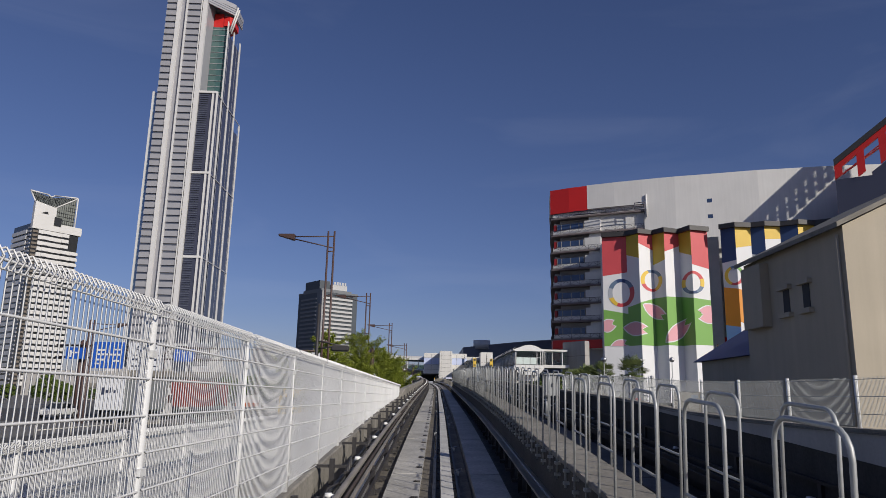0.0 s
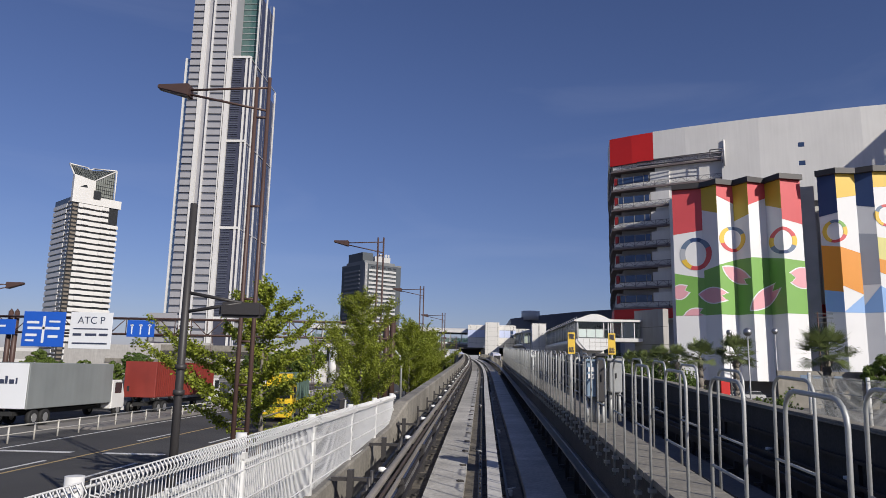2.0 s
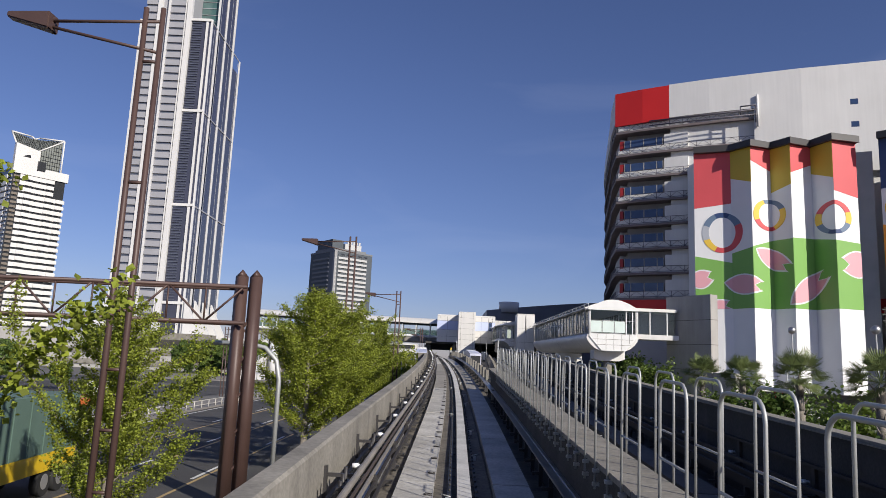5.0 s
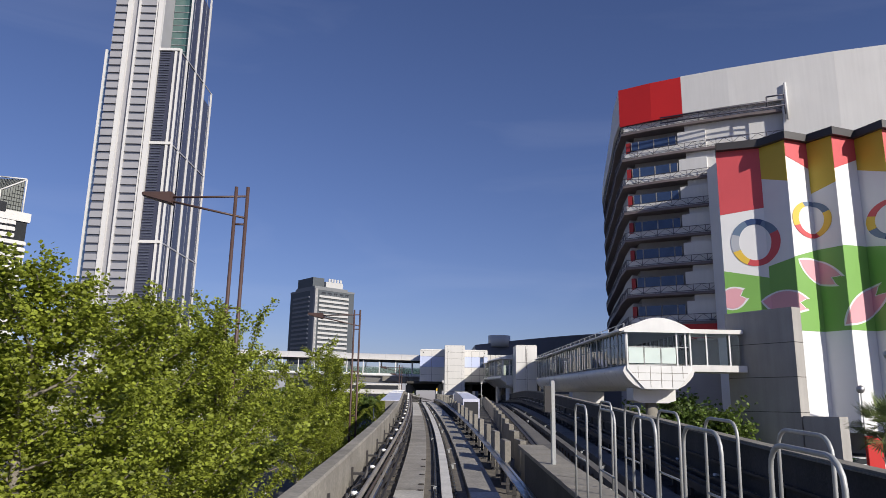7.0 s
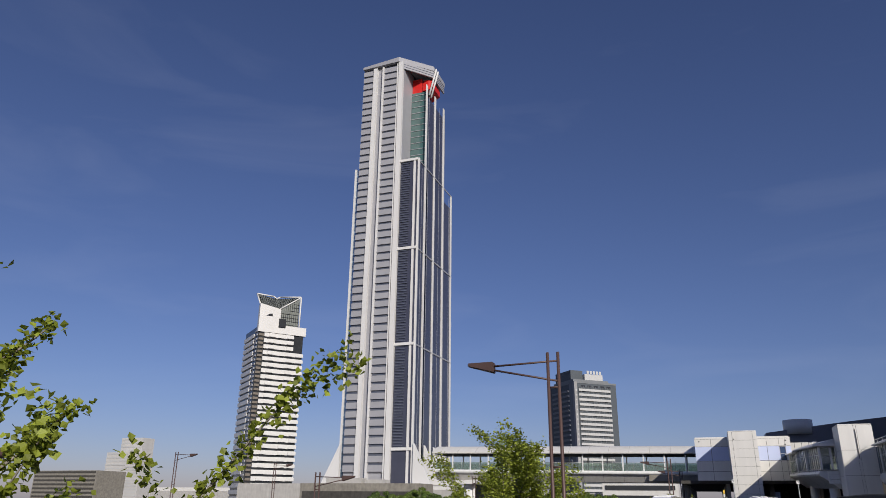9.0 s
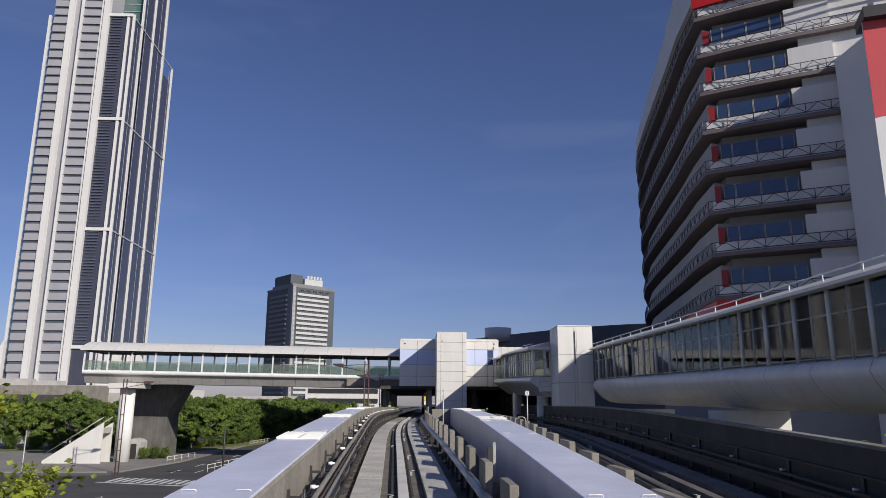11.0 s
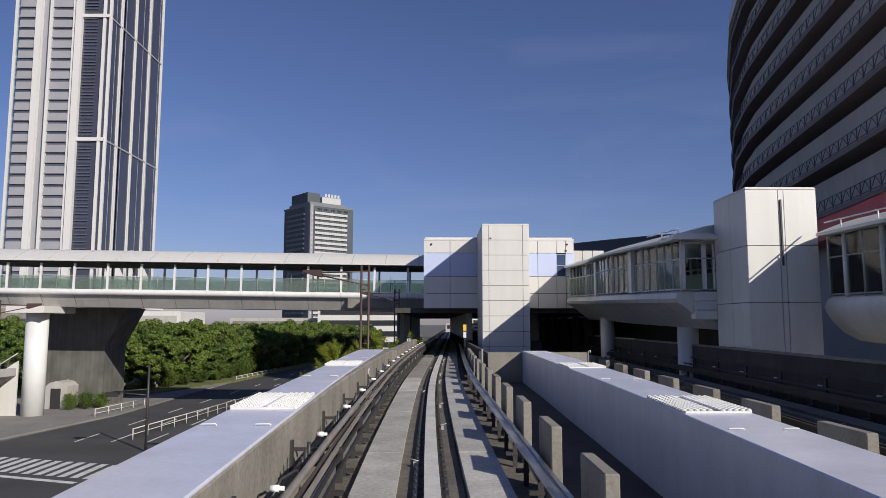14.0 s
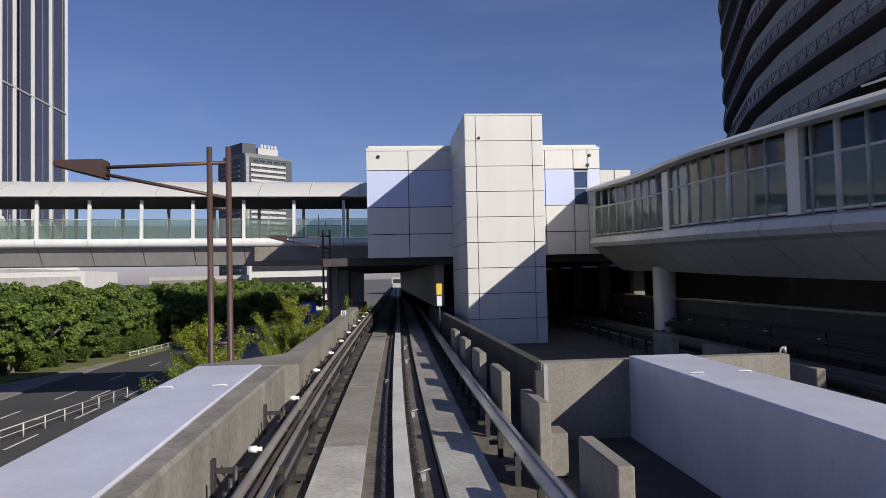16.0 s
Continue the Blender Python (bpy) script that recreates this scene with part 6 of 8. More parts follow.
cap = [(15.6 + 5.2 * i / 12, 11.35 + 0.95 * math.sin(math.pi * i / 12)) for i in range(13)]
prism(bm, cap + [(20.8, 11.2), (15.6, 11.2)], PY - 0.25, PY + 1.2, "y")
part("hood", bm, M_WHITE, pod)
for x, w in ((15.86, 0.05), (19.55, 0.05), (20.2, 0.05), (20.56, 0.05)):
    bm = bmesh.new()
    box(bm, x - w, x + w, PY - 0.02, PY + 0.1, 8.8, 11.2)
    part("mullion", bm, M_WHITE, pod)
for x in (17.1, 18.35):
    bm = bmesh.new()
    box(bm, x - 0.02, x + 0.02, PY, PY + 0.06, 8.85, 10.15)
    part("mullion", bm, M_GALV, pod)
for z in (8.86, 10.15):
    bm = bmesh.new()
    box(bm, 15.9, 20.5, PY, PY + 0.06, z - 0.02, z + 0.02)
    part("transom", bm, M_GALV, pod)
for x0, x1 in ((15.95, 17.05), (17.15, 18.3), (18.4, 19.45)):
    bm = bmesh.new()
    box(bm, x0, x1, PY + 0.02, PY + 0.05, 8.95, 10.1)
    part("frosted_panel", bm, M_FROST, pod, "pale green frosted panel")
bm = bmesh.new()
box(bm, 15.9, 20.5, PY + 0.08, PY + 0.1, 8.85, 11.2)
part("pane", bm, M_GLASS, pod)
# supports of the corridor
for x, y, z, wdt in ((18.2, 126.3, 7.2, 0.45), (17.6, 146, 7.2, 0.5), (17.2, 160, 7.2, 0.5), (13.0, 176.2, 8.3, 0.5), (13.1, 192.9, 8.9, 0.5)):
    s = thing("corridor_support", "white column with a broad head under the corridor", "column", "corridor columns")
    bm = bmesh.new()
    tube(bm, (x, y, 0), (x, y, z - (0.1 if y > 170 else 1.0)), wdt, sides=18)
    part("column", bm, M_CORR if y > 170 else M_CONC, s)
    if y > 170:
        continue
    bm = bmesh.new()
    prism(bm, [(x - 1.6, z), (x + 1.6, z), (x + 1.6, z - 0.9), (x + 1.0, z - 1.1), (x - 1.0, z - 1.1), (x - 1.6, z - 0.9)], y - 0.9, y + 0.9, "y")
    part("head", bm, M_CONC_DARK if y > 170 else M_WHITE_PANEL, s)
link_ = thing("corridor_link", "short glazed link from the corridor end to the concrete shaft", "footbridge")
bm = bmesh.new()
prism(bm, [(20.6, 8.5), (25.6, 8.5), (25.6, 9.0), (20.6, 9.0)], 125.9, 128.5, "y")
part("floor", bm, M_CORR, link_)
bm = bmesh.new()
prism(bm, [(20.6, 11.4), (25.4, 11.4), (25.4, 11.72), (20.6, 11.72)], 125.8, 128.8, "y")
part("roof", bm, M_WHITE_PANEL, link_)
for x in (21.3, 22.6, 24.4):
    bm = bmesh.new()
    box(bm, x - 0.05, x + 0.05, 126.0, 126.1, 9.0, 11.4)
    part("post", bm, M_WHITE, link_)
bm = bmesh.new()
box(bm, 20.7, 25.2, 126.14, 126.16, 9.0, 11.4)
part("pane", bm, M_GLASS, link_)
# concrete shaft beside it
shaft = thing("concrete_shaft", "pale grey concrete lift shaft with panel joints and a low annex", "lift tower")
bm = bmesh.new()
prism(bm, [(24.8, 127.5), (27.7, 122.6), (28.6, 123.1), (25.7, 128.0)], 0, 13.15)
part("tower", bm, M_SHAFT, shaft)
for z in (5.6, 8.1, 10.6):
    bm = bmesh.new()
    prism(bm, [(24.78, 127.49), (27.68, 122.57), (28.61, 123.08), (28.5, 123.2), (27.75, 122.8), (24.9, 127.6)], z - 0.02, z + 0.02)
    part("joint", bm, M_CONC_DARK, shaft)
bm = bmesh.new()
prism(bm, [(27.76, 122.5), (29.1, 120.3), (30.0, 120.8), (28.66, 123.0)], 0, 5.35)
part("annex", bm, M_SHAFT, shaft)

# ---- trees ----
def leaf_card(verts, faces, p, n, size, rng):
    """One small leaf: a bent pair of triangles."""
    t = n.orthogonal().normalized()
    t.rotate(Matrix.Rotation(rng.uniform(0, 6.28), 3, n))
    b = n.cross(t)
    k = len(verts)
    verts += [p, p + t * size * 0.55 + b * size * 0.5 + n * size * 0.12, p + b * size, p - t * size * 0.55 + b * size * 0.5 + n * size * 0.12]
    faces += [(k, k + 1, k + 2), (k, k + 2, k + 3)]


def tree_meshes(seed, height, spread, leaves, clear, leaf_size, leaf_material, upright=0.7, top_power=0.8, fluff=0.10, limbs=44, twig=0.30):
    """Trunk-with-limbs mesh and crown mesh for one tree shape."""
    rng = random.Random(seed)
    bm = bmesh.new()
    pts, r = [Vector((0, 0, -0.3))], 0.05 + height * 0.012
    for i in range(1, 8):
        z = height * 0.93 * i / 7
        pts.append(Vector((rng.uniform(-0.1, 0.1), rng.uniform(-0.1, 0.1), z)))
    for i, (a, b) in enumerate(zip(pts, pts[1:])):
        tube(bm, a, b, r * (1 - i / 7.5), r * (1 - (i + 1) / 7.5), sides=7, caps=False)
    spots = []
    nb = limbs
    for i in range(nb):
        f = (i + rng.random()) / nb
        z0 = clear + (height * 0.93 - clear) * f
        k = min(int(z0 / (height * 0.93) * 7), 6)
        base = pts[k].lerp(pts[k + 1], (z0 - pts[k].z) / max(0.01, pts[k + 1].z - pts[k].z))
        ang = i * 2.399 + rng.uniform(-0.5, 0.5)
        length = spread * (0.14 + 0.95 * (1 - f) ** top_power) * rng.uniform(0.6, 1.25)
        if f < 0.15:
            length *= 0.6 + 2.6 * f
        if i % 7 == 3:
            length *= 1.45
        up = upright * rng.uniform(0.6, 1.2)
        d = Vector((math.cos(ang), math.sin(ang), up)).normalized()
        q = base
        segs = 4
        path = [q.copy()]
        for s in range(segs):
            d = (d + Vector((rng.uniform(-0.2, 0.2), rng.uniform(-0.2, 0.2), 0.10))).normalized()
            q = q + d * length / segs
            path.append(q.copy())
        for s, (a, b) in enumerate(zip(path, path[1:])):
            tube(bm, a, b, 0.035 * (1 - s / 5), 0.035 * (1 - (s + 1) / 5), sides=4, caps=False)
        for s in range(segs):
            for _ in range(2):
                a = path[s].lerp(path[s + 1], rng.random())
                dd = (d + Vector((rng.uniform(-1, 1), rng.uniform(-1, 1), rng.uniform(-0.4, 0.6)))).normalized()
                spots.append((a, a + dd * length * twig * rng.uniform(0.6, 1.3), 0.6))
            spots.append((path[s], path[s + 1], 1.0 if s else 0.4))
    spots.append((pts[-2], pts[-1] + Vector((0, 0, height * 0.07)), 1.5))
    trunk = mesh_of("trunk", bm, M_BARK)
    verts, faces = [], []
    weights = [(b - a).length * w for a, b, w in spots]
    total = sum(weights)
    for (a, b, w), wt in zip(spots, weights):
        for _ in range(int(leaves * wt / total + rng.random())):
            p = a.lerp(b, rng.random()) + Vector((rng.gauss(0, fluff), rng.gauss(0, fluff), rng.gauss(0, fluff * 0.9)))
            n = Vector((rng.gauss(0, 0.6), rng.gauss(0, 0.6), rng.uniform(0.2, 1.0))).normalized()
            leaf_card(verts, faces, p, n, leaf_size * rng.uniform(0.7, 1.3), rng)
    me = bpy.data.meshes.new("crown")
    me.from_pydata([tuple(v) for v in verts], [], faces)
    me.materials.append(leaf_material)
    return trunk, me


def clump_tree(seed, height, wide, clumps, leaves, leaf_size, leaf_material):
    """Broad crown of leaf clumps on forked limbs, with gaps between the clumps."""
    rng = random.Random(seed)
    bm = bmesh.new()
    tube(bm, (0, 0, -0.3), (0.05, 0, height * 0.34), 0.17, 0.13, sides=8, caps=False)
    fork = Vector((0.05, 0, height * 0.34))
    verts, faces = [], []
    for i in range(clumps):
        v = Vector((rng.gauss(0, 1), rng.gauss(0, 1), rng.gauss(0.15, 0.9))).normalized() * rng.uniform(0.62, 1.0)
        c = Vector((v.x * wide, v.y * wide, height * 0.55 + v.z * height * 0.42))
        if c.z < height * 0.10:
            c.z = height * rng.uniform(0.10, 0.3)
        if i % 3 == 0:
            m = fork.lerp(c, 0.5) + Vector((0, 0, 0.2))
            tube(bm, fork, m, 0.07, 0.045, sides=5, caps=False)
            tube(bm, m, c, 0.045, 0.015, sides=4, caps=False)
        r = rng.uniform(0.45, 0.85) * wide * 0.30
        for _ in range(leaves):
            d = Vector((rng.gauss(0, 1), rng.gauss(0, 1), rng.gauss(0.3, 0.8))).normalized()
            q = c + Vector((d.x, d.y, d.z * 0.72)) * r * rng.uniform(0.72, 1.12)
            n = (d + Vector((rng.gauss(0, 0.35), rng.gauss(0, 0.35), rng.gauss(0.25, 0.3)))).normalized()
            leaf_card(verts, faces, q, n, leaf_size * rng.uniform(0.7, 1.3), rng)
    me = bpy.data.meshes.new("crown")
    me.from_pydata([tuple(v) for v in verts], [], faces)
    me.materials.append(leaf_material)
    return mesh_of("trunk", bm, M_BARK), me


def plant(kind, meshes, x, y, z, turn, size, label, group, name="tree", wide=1.0):
    t = thing(name, label, kind, group)
    t.matrix_world = pose(x, y, z, 0, 0, turn) @ Matrix.Diagonal((size * wide, size * wide, size, 1))
    for nm, me in zip(("trunk", "crown"), meshes):
        o = new(nm, me)
        o.parent = t
    return t


GINKGO = [tree_meshes(s, 8.0, 3.5, 47000, 1.5, 0.062, M_LEAF, 0.66, 0.9, 0.09, 42, 0.24) for s in (3, 8, 15)]
LAYERED = tree_meshes(41, 8.0, 3.5, 26000, 2.0, 0.088, M_LEAF, 0.22, 0.75, 0.08, 30, 0.24)
SPARSE = tree_meshes(41, 8.0, 3.8, 19000, 1.5, 0.068, M_LEAF, 0.85, 0.8, 0.06, 26, 0.14)
rngt = random.Random(5)
for i, (x, y, h) in enumerate(((-5.75, 41.8, 6.6), (-5.2, 57.4, 8.2), (-6.4, 68.0, 6.6), (-4.9, 83.0, 8.3), (-5.0, 87.4, 8.5), (-4.8, 92.4, 8.0), (-6.3, 96.6, 9.5), (-6.0, 113.2, 7.0), (-5.2, 118.0, 9.3), (-5.4, 125, 6.4), (-6.0, 188, 7.5), (-3.9, 196, 8.0))):
    plant("tree", LAYERED if i == 0 else SPARSE if i == 6 else GINKGO[i % 3], x, y, 0.1, rngt.uniform(0, 360), h / 8.3, "young street tree with bright yellow-green fan leaves", "street trees along the viaduct", wide=1.22 if i in (3, 4, 7, 8) else 1.0)

BROAD = [clump_tree(s, 7.5, 2.6, 74, 190, 0.20, m) for s, m in ((21, M_LEAF_DARK), (34, M_LEAF_MID), (55, M_LEAF_MID))]
WOOD = [(-64, 228), (-34, 230), (-30.5, 242), (-28.5, 262), (-25.5, 290), (-19, 322), (-9, 345)]


def wood_at(d):
    """The point d metres along the wood's edge and the way into the wood."""
    for (ax, ay), (bx, by) in zip(WOOD, WOOD[1:]):
        L = math.hypot(bx - ax, by - ay)
        if d <= L:
            return ax + (bx - ax) * d / L, ay + (by - ay) * d / L, -(by - ay) / L, (bx - ax) / L
        d -= L
    return WOOD[-1][0], WOOD[-1][1], -0.9, 0.4


for i in range(76):
    x, y, nx, ny = wood_at((i // 2) * 3.7 + rngt.uniform(-0.7, 0.7))
    back_ = 2.6 + 5.2 * (i % 2) + rngt.uniform(-0.8, 0.8)
    size = rngt.uniform(0.98, 1.2) + 0.06 * (i % 2)
    plant("tree", BROAD[(i * 7 // 2) % 3], x + nx * back_, y + ny * back_, 0.1, rngt.uniform(0, 360), size, "dense green broad-leaved tree behind the street", "trees beyond the footbridge", wide=rngt.uniform(0.9, 1.2))
for i, (x, y, s) in enumerate(((-60, 150, 0.8), (-66, 160, 0.9), (-54, 128, 0.6), (-60, 120, 0.6), (-48, 112, 0.5), (-70, 135, 0.8), (-46, 140, 0.5), (-76, 100, 0.7), (-80, 88, 0.7))):
    plant("tree", BROAD[(i * 7 // 2) % 3], x, y, 0, rngt.uniform(0, 360), s, "dark green tree on the far side of the street", "trees across the street")
for i, (x, y, s) in enumerate(((30.5, 134, 0.72), (33.5, 150, 0.8), (22.5, 133, 0.6), (38, 158, 0.62), (26, 150, 0.7), (52.8, 113.5, 0.95), (24.0, 170, 0.8), (21, 182, 0.8))):
    plant("tree", BROAD[(i * 7 // 2) % 3], x, y, 0, rngt.uniform(0, 360), s, "dark green tree by the painted wall", "trees by the painted wall")


for i in range(16):
    plant("tree", BROAD[i % 3], -172 + i * 5.2, 206 + 5 * math.sin(i * 2.1), 0, i * 77, 0.52 + 0.12 * math.sin(i * 1.7) ** 2, "low dark green tree far across the street", "far street trees", wide=1.3)


def palm_meshes(seed, h=4.0):
    rng = random.Random(seed)
    bm = bmesh.new()
    for i in range(8):
        tube(bm, (0, 0, -0.2 + h * i / 8), (0, 0, -0.2 + h * (i + 1) / 8), 0.30 - 0.012 * i, 0.24 - 0.010 * i, sides=9)
    for i in range(26):
        z, a = h * (0.25 + 0.75 * i / 26), i * 2.4
        tube(bm, (0.2 * math.cos(a), 0.2 * math.sin(a), z), (0.42 * math.cos(a), 0.42 * math.sin(a), z + 0.3), 0.05, 0.02, sides=4)
    trunk = mesh_of("trunk", bm, M_BARK)
    verts, faces = [], []
    for i in range(46):
        a = i * 2.4 + rng.uniform(-0.2, 0.2)
        elev = rng.uniform(-0.65, 1.35)
        d = Vector((math.cos(a) * math.cos(elev), math.sin(a) * math.cos(elev), math.sin(elev)))
        stem = 0.75 * rng.uniform(0.7, 1.2)
        c = Vector((0, 0, h)) + d * stem
        side = d.cross(Vector((0, 0, 1))).normalized()
        side.rotate(Matrix.Rotation(rng.uniform(-0.5, 0.5), 3, d))
        up = side.cross(d)
        for k in range(17):
            f = (k - 8) / 8
            ang = f * 1.35
            tip = c + (d * math.cos(ang) + side * math.sin(ang) + up * 0.12 * abs(f)).normalized() * (0.85 - 0.15 * abs(f)) * rng.uniform(0.9, 1.1) - Vector((0, 0, 0.06))
            w = (tip - c).cross(up).normalized() * 0.032
            mid = c.lerp(tip, 0.6)
            n = len(verts)
            verts += [c, mid + w, tip, mid - w]
            faces += [(n, n + 1, n + 2), (n, n + 2, n + 3)]
        n = len(verts)
        verts += [Vector((0, 0, h)) - side * 0.02, Vector((0, 0, h)) + side * 0.02, c + side * 0.02, c - side * 0.02]
        faces += [(n, n + 1, n + 2, n + 3)]
    me = bpy.data.meshes.new("crown")
    me.from_pydata([tuple(v) for v in verts], [], faces)
    me.materials.append(M_PALM)
    return trunk, me


PALMS = [palm_meshes(s, 6.0) for s in (2, 9)]
for i, (x, y, s) in enumerate(((14.7, 50.2, 0.80), (15.8, 63.0, 0.85), (16.2, 70.7, 0.86), (16.4, 77.0, 0.84), (16.8, 83.5, 0.86), (17.0, 90.0, 0.84), (17.4, 97.0, 0.86))):
    plant("palm tree", PALMS[i % 2], x, y, 0, rngt.uniform(0, 360), s, "fan palm with a shaggy trunk before the painted wall", "fan palms", "palm_tree")
SHRUB = [tree_meshes(s, 4.2, 2.3, 4200, 0.3, 0.20, m, 0.7, 0.4, 0.2) for s, m in ((71, M_LEAF_DARK), (83, M_LEAF_MID))]
for i, (x, y, s) in enumerate(((16.0, 73.5, 0.8), (16.9, 80.0, 0.9), (17.3, 86.5, 1.0), (17.6, 93.5, 0.9), (18.2, 100, 0.55), (15.0, 56.0, 0.6), (22.0, 127, 1.3), (23.2, 125.3, 1.2), (21.5, 131, 1.5), (20, 135, 1.2), (22, 142, 1.2), (-34.4, 210.6, 0.35), (-33.2, 211.2, 0.38), (-32.0, 211.8, 0.35))):
    plant("shrub", SHRUB[i % 2], x, y, 0, rngt.uniform(0, 360), s, "green shrub beside the fan palms", "shrubs by the palms", "shrub")
for i in range(34):
    x, y, nx, ny = wood_at(2 + i * 3.9 + rngt.uniform(-0.6, 0.6))
    plant("shrub", SHRUB[i % 3 // 2], x + nx * 0.6, y + ny * 0.6, 0.05, rngt.uniform(0, 360), rngt.uniform(0.42, 0.62), "dark green shrub under the trees beside the verge", "shrubs under the trees", "shrub", 1.3)


# ---- street lamps ----
def street_lamp(h=12.0, arm=2.1):
    l = thing("street_lamp", "brown twin-post street lamp with a wedge-shaped head", "street lamp", "street lamps")
    for s in (-0.18, 0.18):
        bm = bmesh.new()
        tube(bm, (s, 0, -1), (s, 0, h), 0.07, 0.055, sides=10)
        part("post", bm, M_BROWN, l)
    z = 1.0
    while z < h:
        bm = bmesh.new()
        tube(bm, (-0.18, 0, z), (0.18, 0, z), 0.035, sides=6)
        part("rung", bm, M_BROWN, l)
        z += 1.15 if z < 5.5 else 2.6
    bm = bmesh.new()
    tube(bm, (0.18, 0, h - 0.30), (-arm, 0, h - 0.38), 0.035, sides=8)
    part("arm", bm, M_BROWN, l)
    bm = bmesh.new()
    tube(bm, (0.18, 0, h - 1.0), (-arm, 0, h - 0.52), 0.035, sides=8)
    part("brace", bm, M_BROWN, l)
    bm = bmesh.new()
    v = [bm.verts.new(p) for p in ((-arm, -0.2, h - 0.62), (-arm, 0.2, h - 0.62), (-arm, 0.2, h - 0.24), (-arm, -0.2, h - 0.24), (-arm - 0.95, -0.12, h - 0.36), (-arm - 0.95, 0.12, h - 0.36), (-arm - 0.95, 0.12, h - 0.24), (-arm - 0.95, -0.12, h - 0.24))]
    for f in ((0, 1, 2, 3), (4, 7, 6, 5), (0, 4, 5, 1), (1, 5, 6, 2), (2, 6, 7, 3), (3, 7, 4, 0)):
        bm.faces.new([v[i] for i in f])
    bmesh.ops.bevel(bm, geom=bm.edges, offset=0.025, segments=2, affect="EDGES")
    part("head", bm, M_BROWN, l)
    return l


lamp = street_lamp()
lamp.location = (-5.68, 39.9, 0.0)
for x, y, h in ((-5.5, 65.6, 12.2), (-4.68, 93.0, 12.3), (-3.27, 115.6, 11.42), (-2.84, 175.8, 11.2), (-2.6, 200, 11.2)):
    copy_thing(lamp, pose(x, y, h - 12.0))
for x, y in ((-28.2, 60.0), (-26, 112), (-26, 140), (-28.2, 30)):
    o = copy_thing(lamp, pose(x, y, -3.5, 0, 0, 180))
o = copy_thing(lamp, pose(-30.2, 191.5, -2.0, 0, 0, 180))
for x, y in ((-60, 165), (-62, 190)):
    o = copy_thing(lamp, pose(x, y, 0, 0, 0, 180))
for i, (x, y) in enumerate(((-4.6, 150), (-30, 172))):
    pl = thing("street_pole", "slim grey steel pole beside the street", "pole", "slim poles")
    bm = bmesh.new()
    tube(bm, (x, y, 0), (x, y, 5.2), 0.07, 0.05)
    part("shaft", bm, M_GALV, pl)

# traffic lights
def traffic_light(x, y, h, reach, label, drop=1.75):
    t = thing("traffic_light", label, "traffic light")
    bm = bmesh.new()
    tube(bm, (x, y, 0), (x, y, h), 0.09, 0.075, sides=10)
    part("pole", bm, M_DKPOLE, t)
    for dz in (-drop + 0.2, -drop - 0.2):
        bm = bmesh.new()
        tube(bm, (x, y, h + dz), (x + reach, y, h - drop), 0.035)
        part("arm", bm, M_DKPOLE, t)
    hx, hz = x + reach, h - drop - 0.15
    bm = bmesh.new()
    box(bm, hx - 0.45, hx + 0.45, y - 0.09, y + 0.09, hz - 0.15, hz + 0.16)
    bmesh.ops.bevel(bm, geom=bm.edges, offset=0.06, segments=2, affect="EDGES")
    hd = part("head", bm, M_DKPOLE, t)
    for i, c in enumerate((0.29, 0, -0.29)):
        bm = bmesh.new()
        tube(bm, (hx + c, y + 0.10, hz), (hx + c, y + 0.30, hz + 0.02), 0.13, 0.13, sides=14)
        part("visor", bm, M_DKPOLE, hd)
        bm = bmesh.new()
        tube(bm, (hx + c, y + 0.12, hz), (hx + c, y + 0.15, hz), 0.12, sides=14)
        part("lens", bm, (M_RED, M_P_YELLOW, M_P_GREEN)[i], hd)
    for z in (h - 3.4, h - 3.9):
        bm = bmesh.new()
        tube(bm, (x, y, z), (x, y, z + 0.10), 0.12)
        part("clamp", bm, M_DKPOLE, t)
    return t


traffic_light(-5.4, 35.0, 7.1, 1.15, "dark steel traffic light pole with a horizontal head", 2.05)
traffic_light(-18.4, 189.0, 5.6, -2.4, "slim traffic light pole at the crossing")

# overhead sign gantry
M_SIGN_BLUE = mat("blue_sign", (0.015, 0.10, 0.50), 0.4, vary=0.05, fine=0)
M_SIGN_WHITE = mat("white_sign", (0.72, 0.74, 0.76), 0.4, vary=0.05, fine=0)
M_INK = mat("dark_print", (0.04, 0.05, 0.09), 0.5, vary=0, fine=0)
gantry = thing("sign_gantry", "dark brown lattice gantry over the street carrying road signs", "sign gantry")
GY, GZ0, GZ1 = 76.2, 6.12, 7.36
for x in (-6.22, -5.72, -36.5, -36.0):
    bm = bmesh.new()
    tube(bm, (x, GY, 0), (x, GY, 7.75), 0.25, 0.23, sides=4)
    tube(bm, (x, GY, 7.75), (x, GY, 8.0), 0.23, 0.01, sides=4)
    part("post", bm, M_BROWN, gantry)
for xa in (-6.22, -36.5):
    for i in range(5):
        bm = bmesh.new()
        tube(bm, (xa, GY, 1 + i * 1.2), (xa + 0.5, GY, 1.6 + i * 1.2), 0.05, sides=5)
        part("lacing", bm, M_BROWN, gantry)
for z in (GZ0, GZ1):
    for y in (GY - 0.4, GY + 0.4):
        bm = bmesh.new()
        tube(bm, (-39.0, y, z), (-5.9, y, z), 0.07, sides=8)
        part("chord", bm, M_BROWN, gantry)
x, k = -37.2, 0
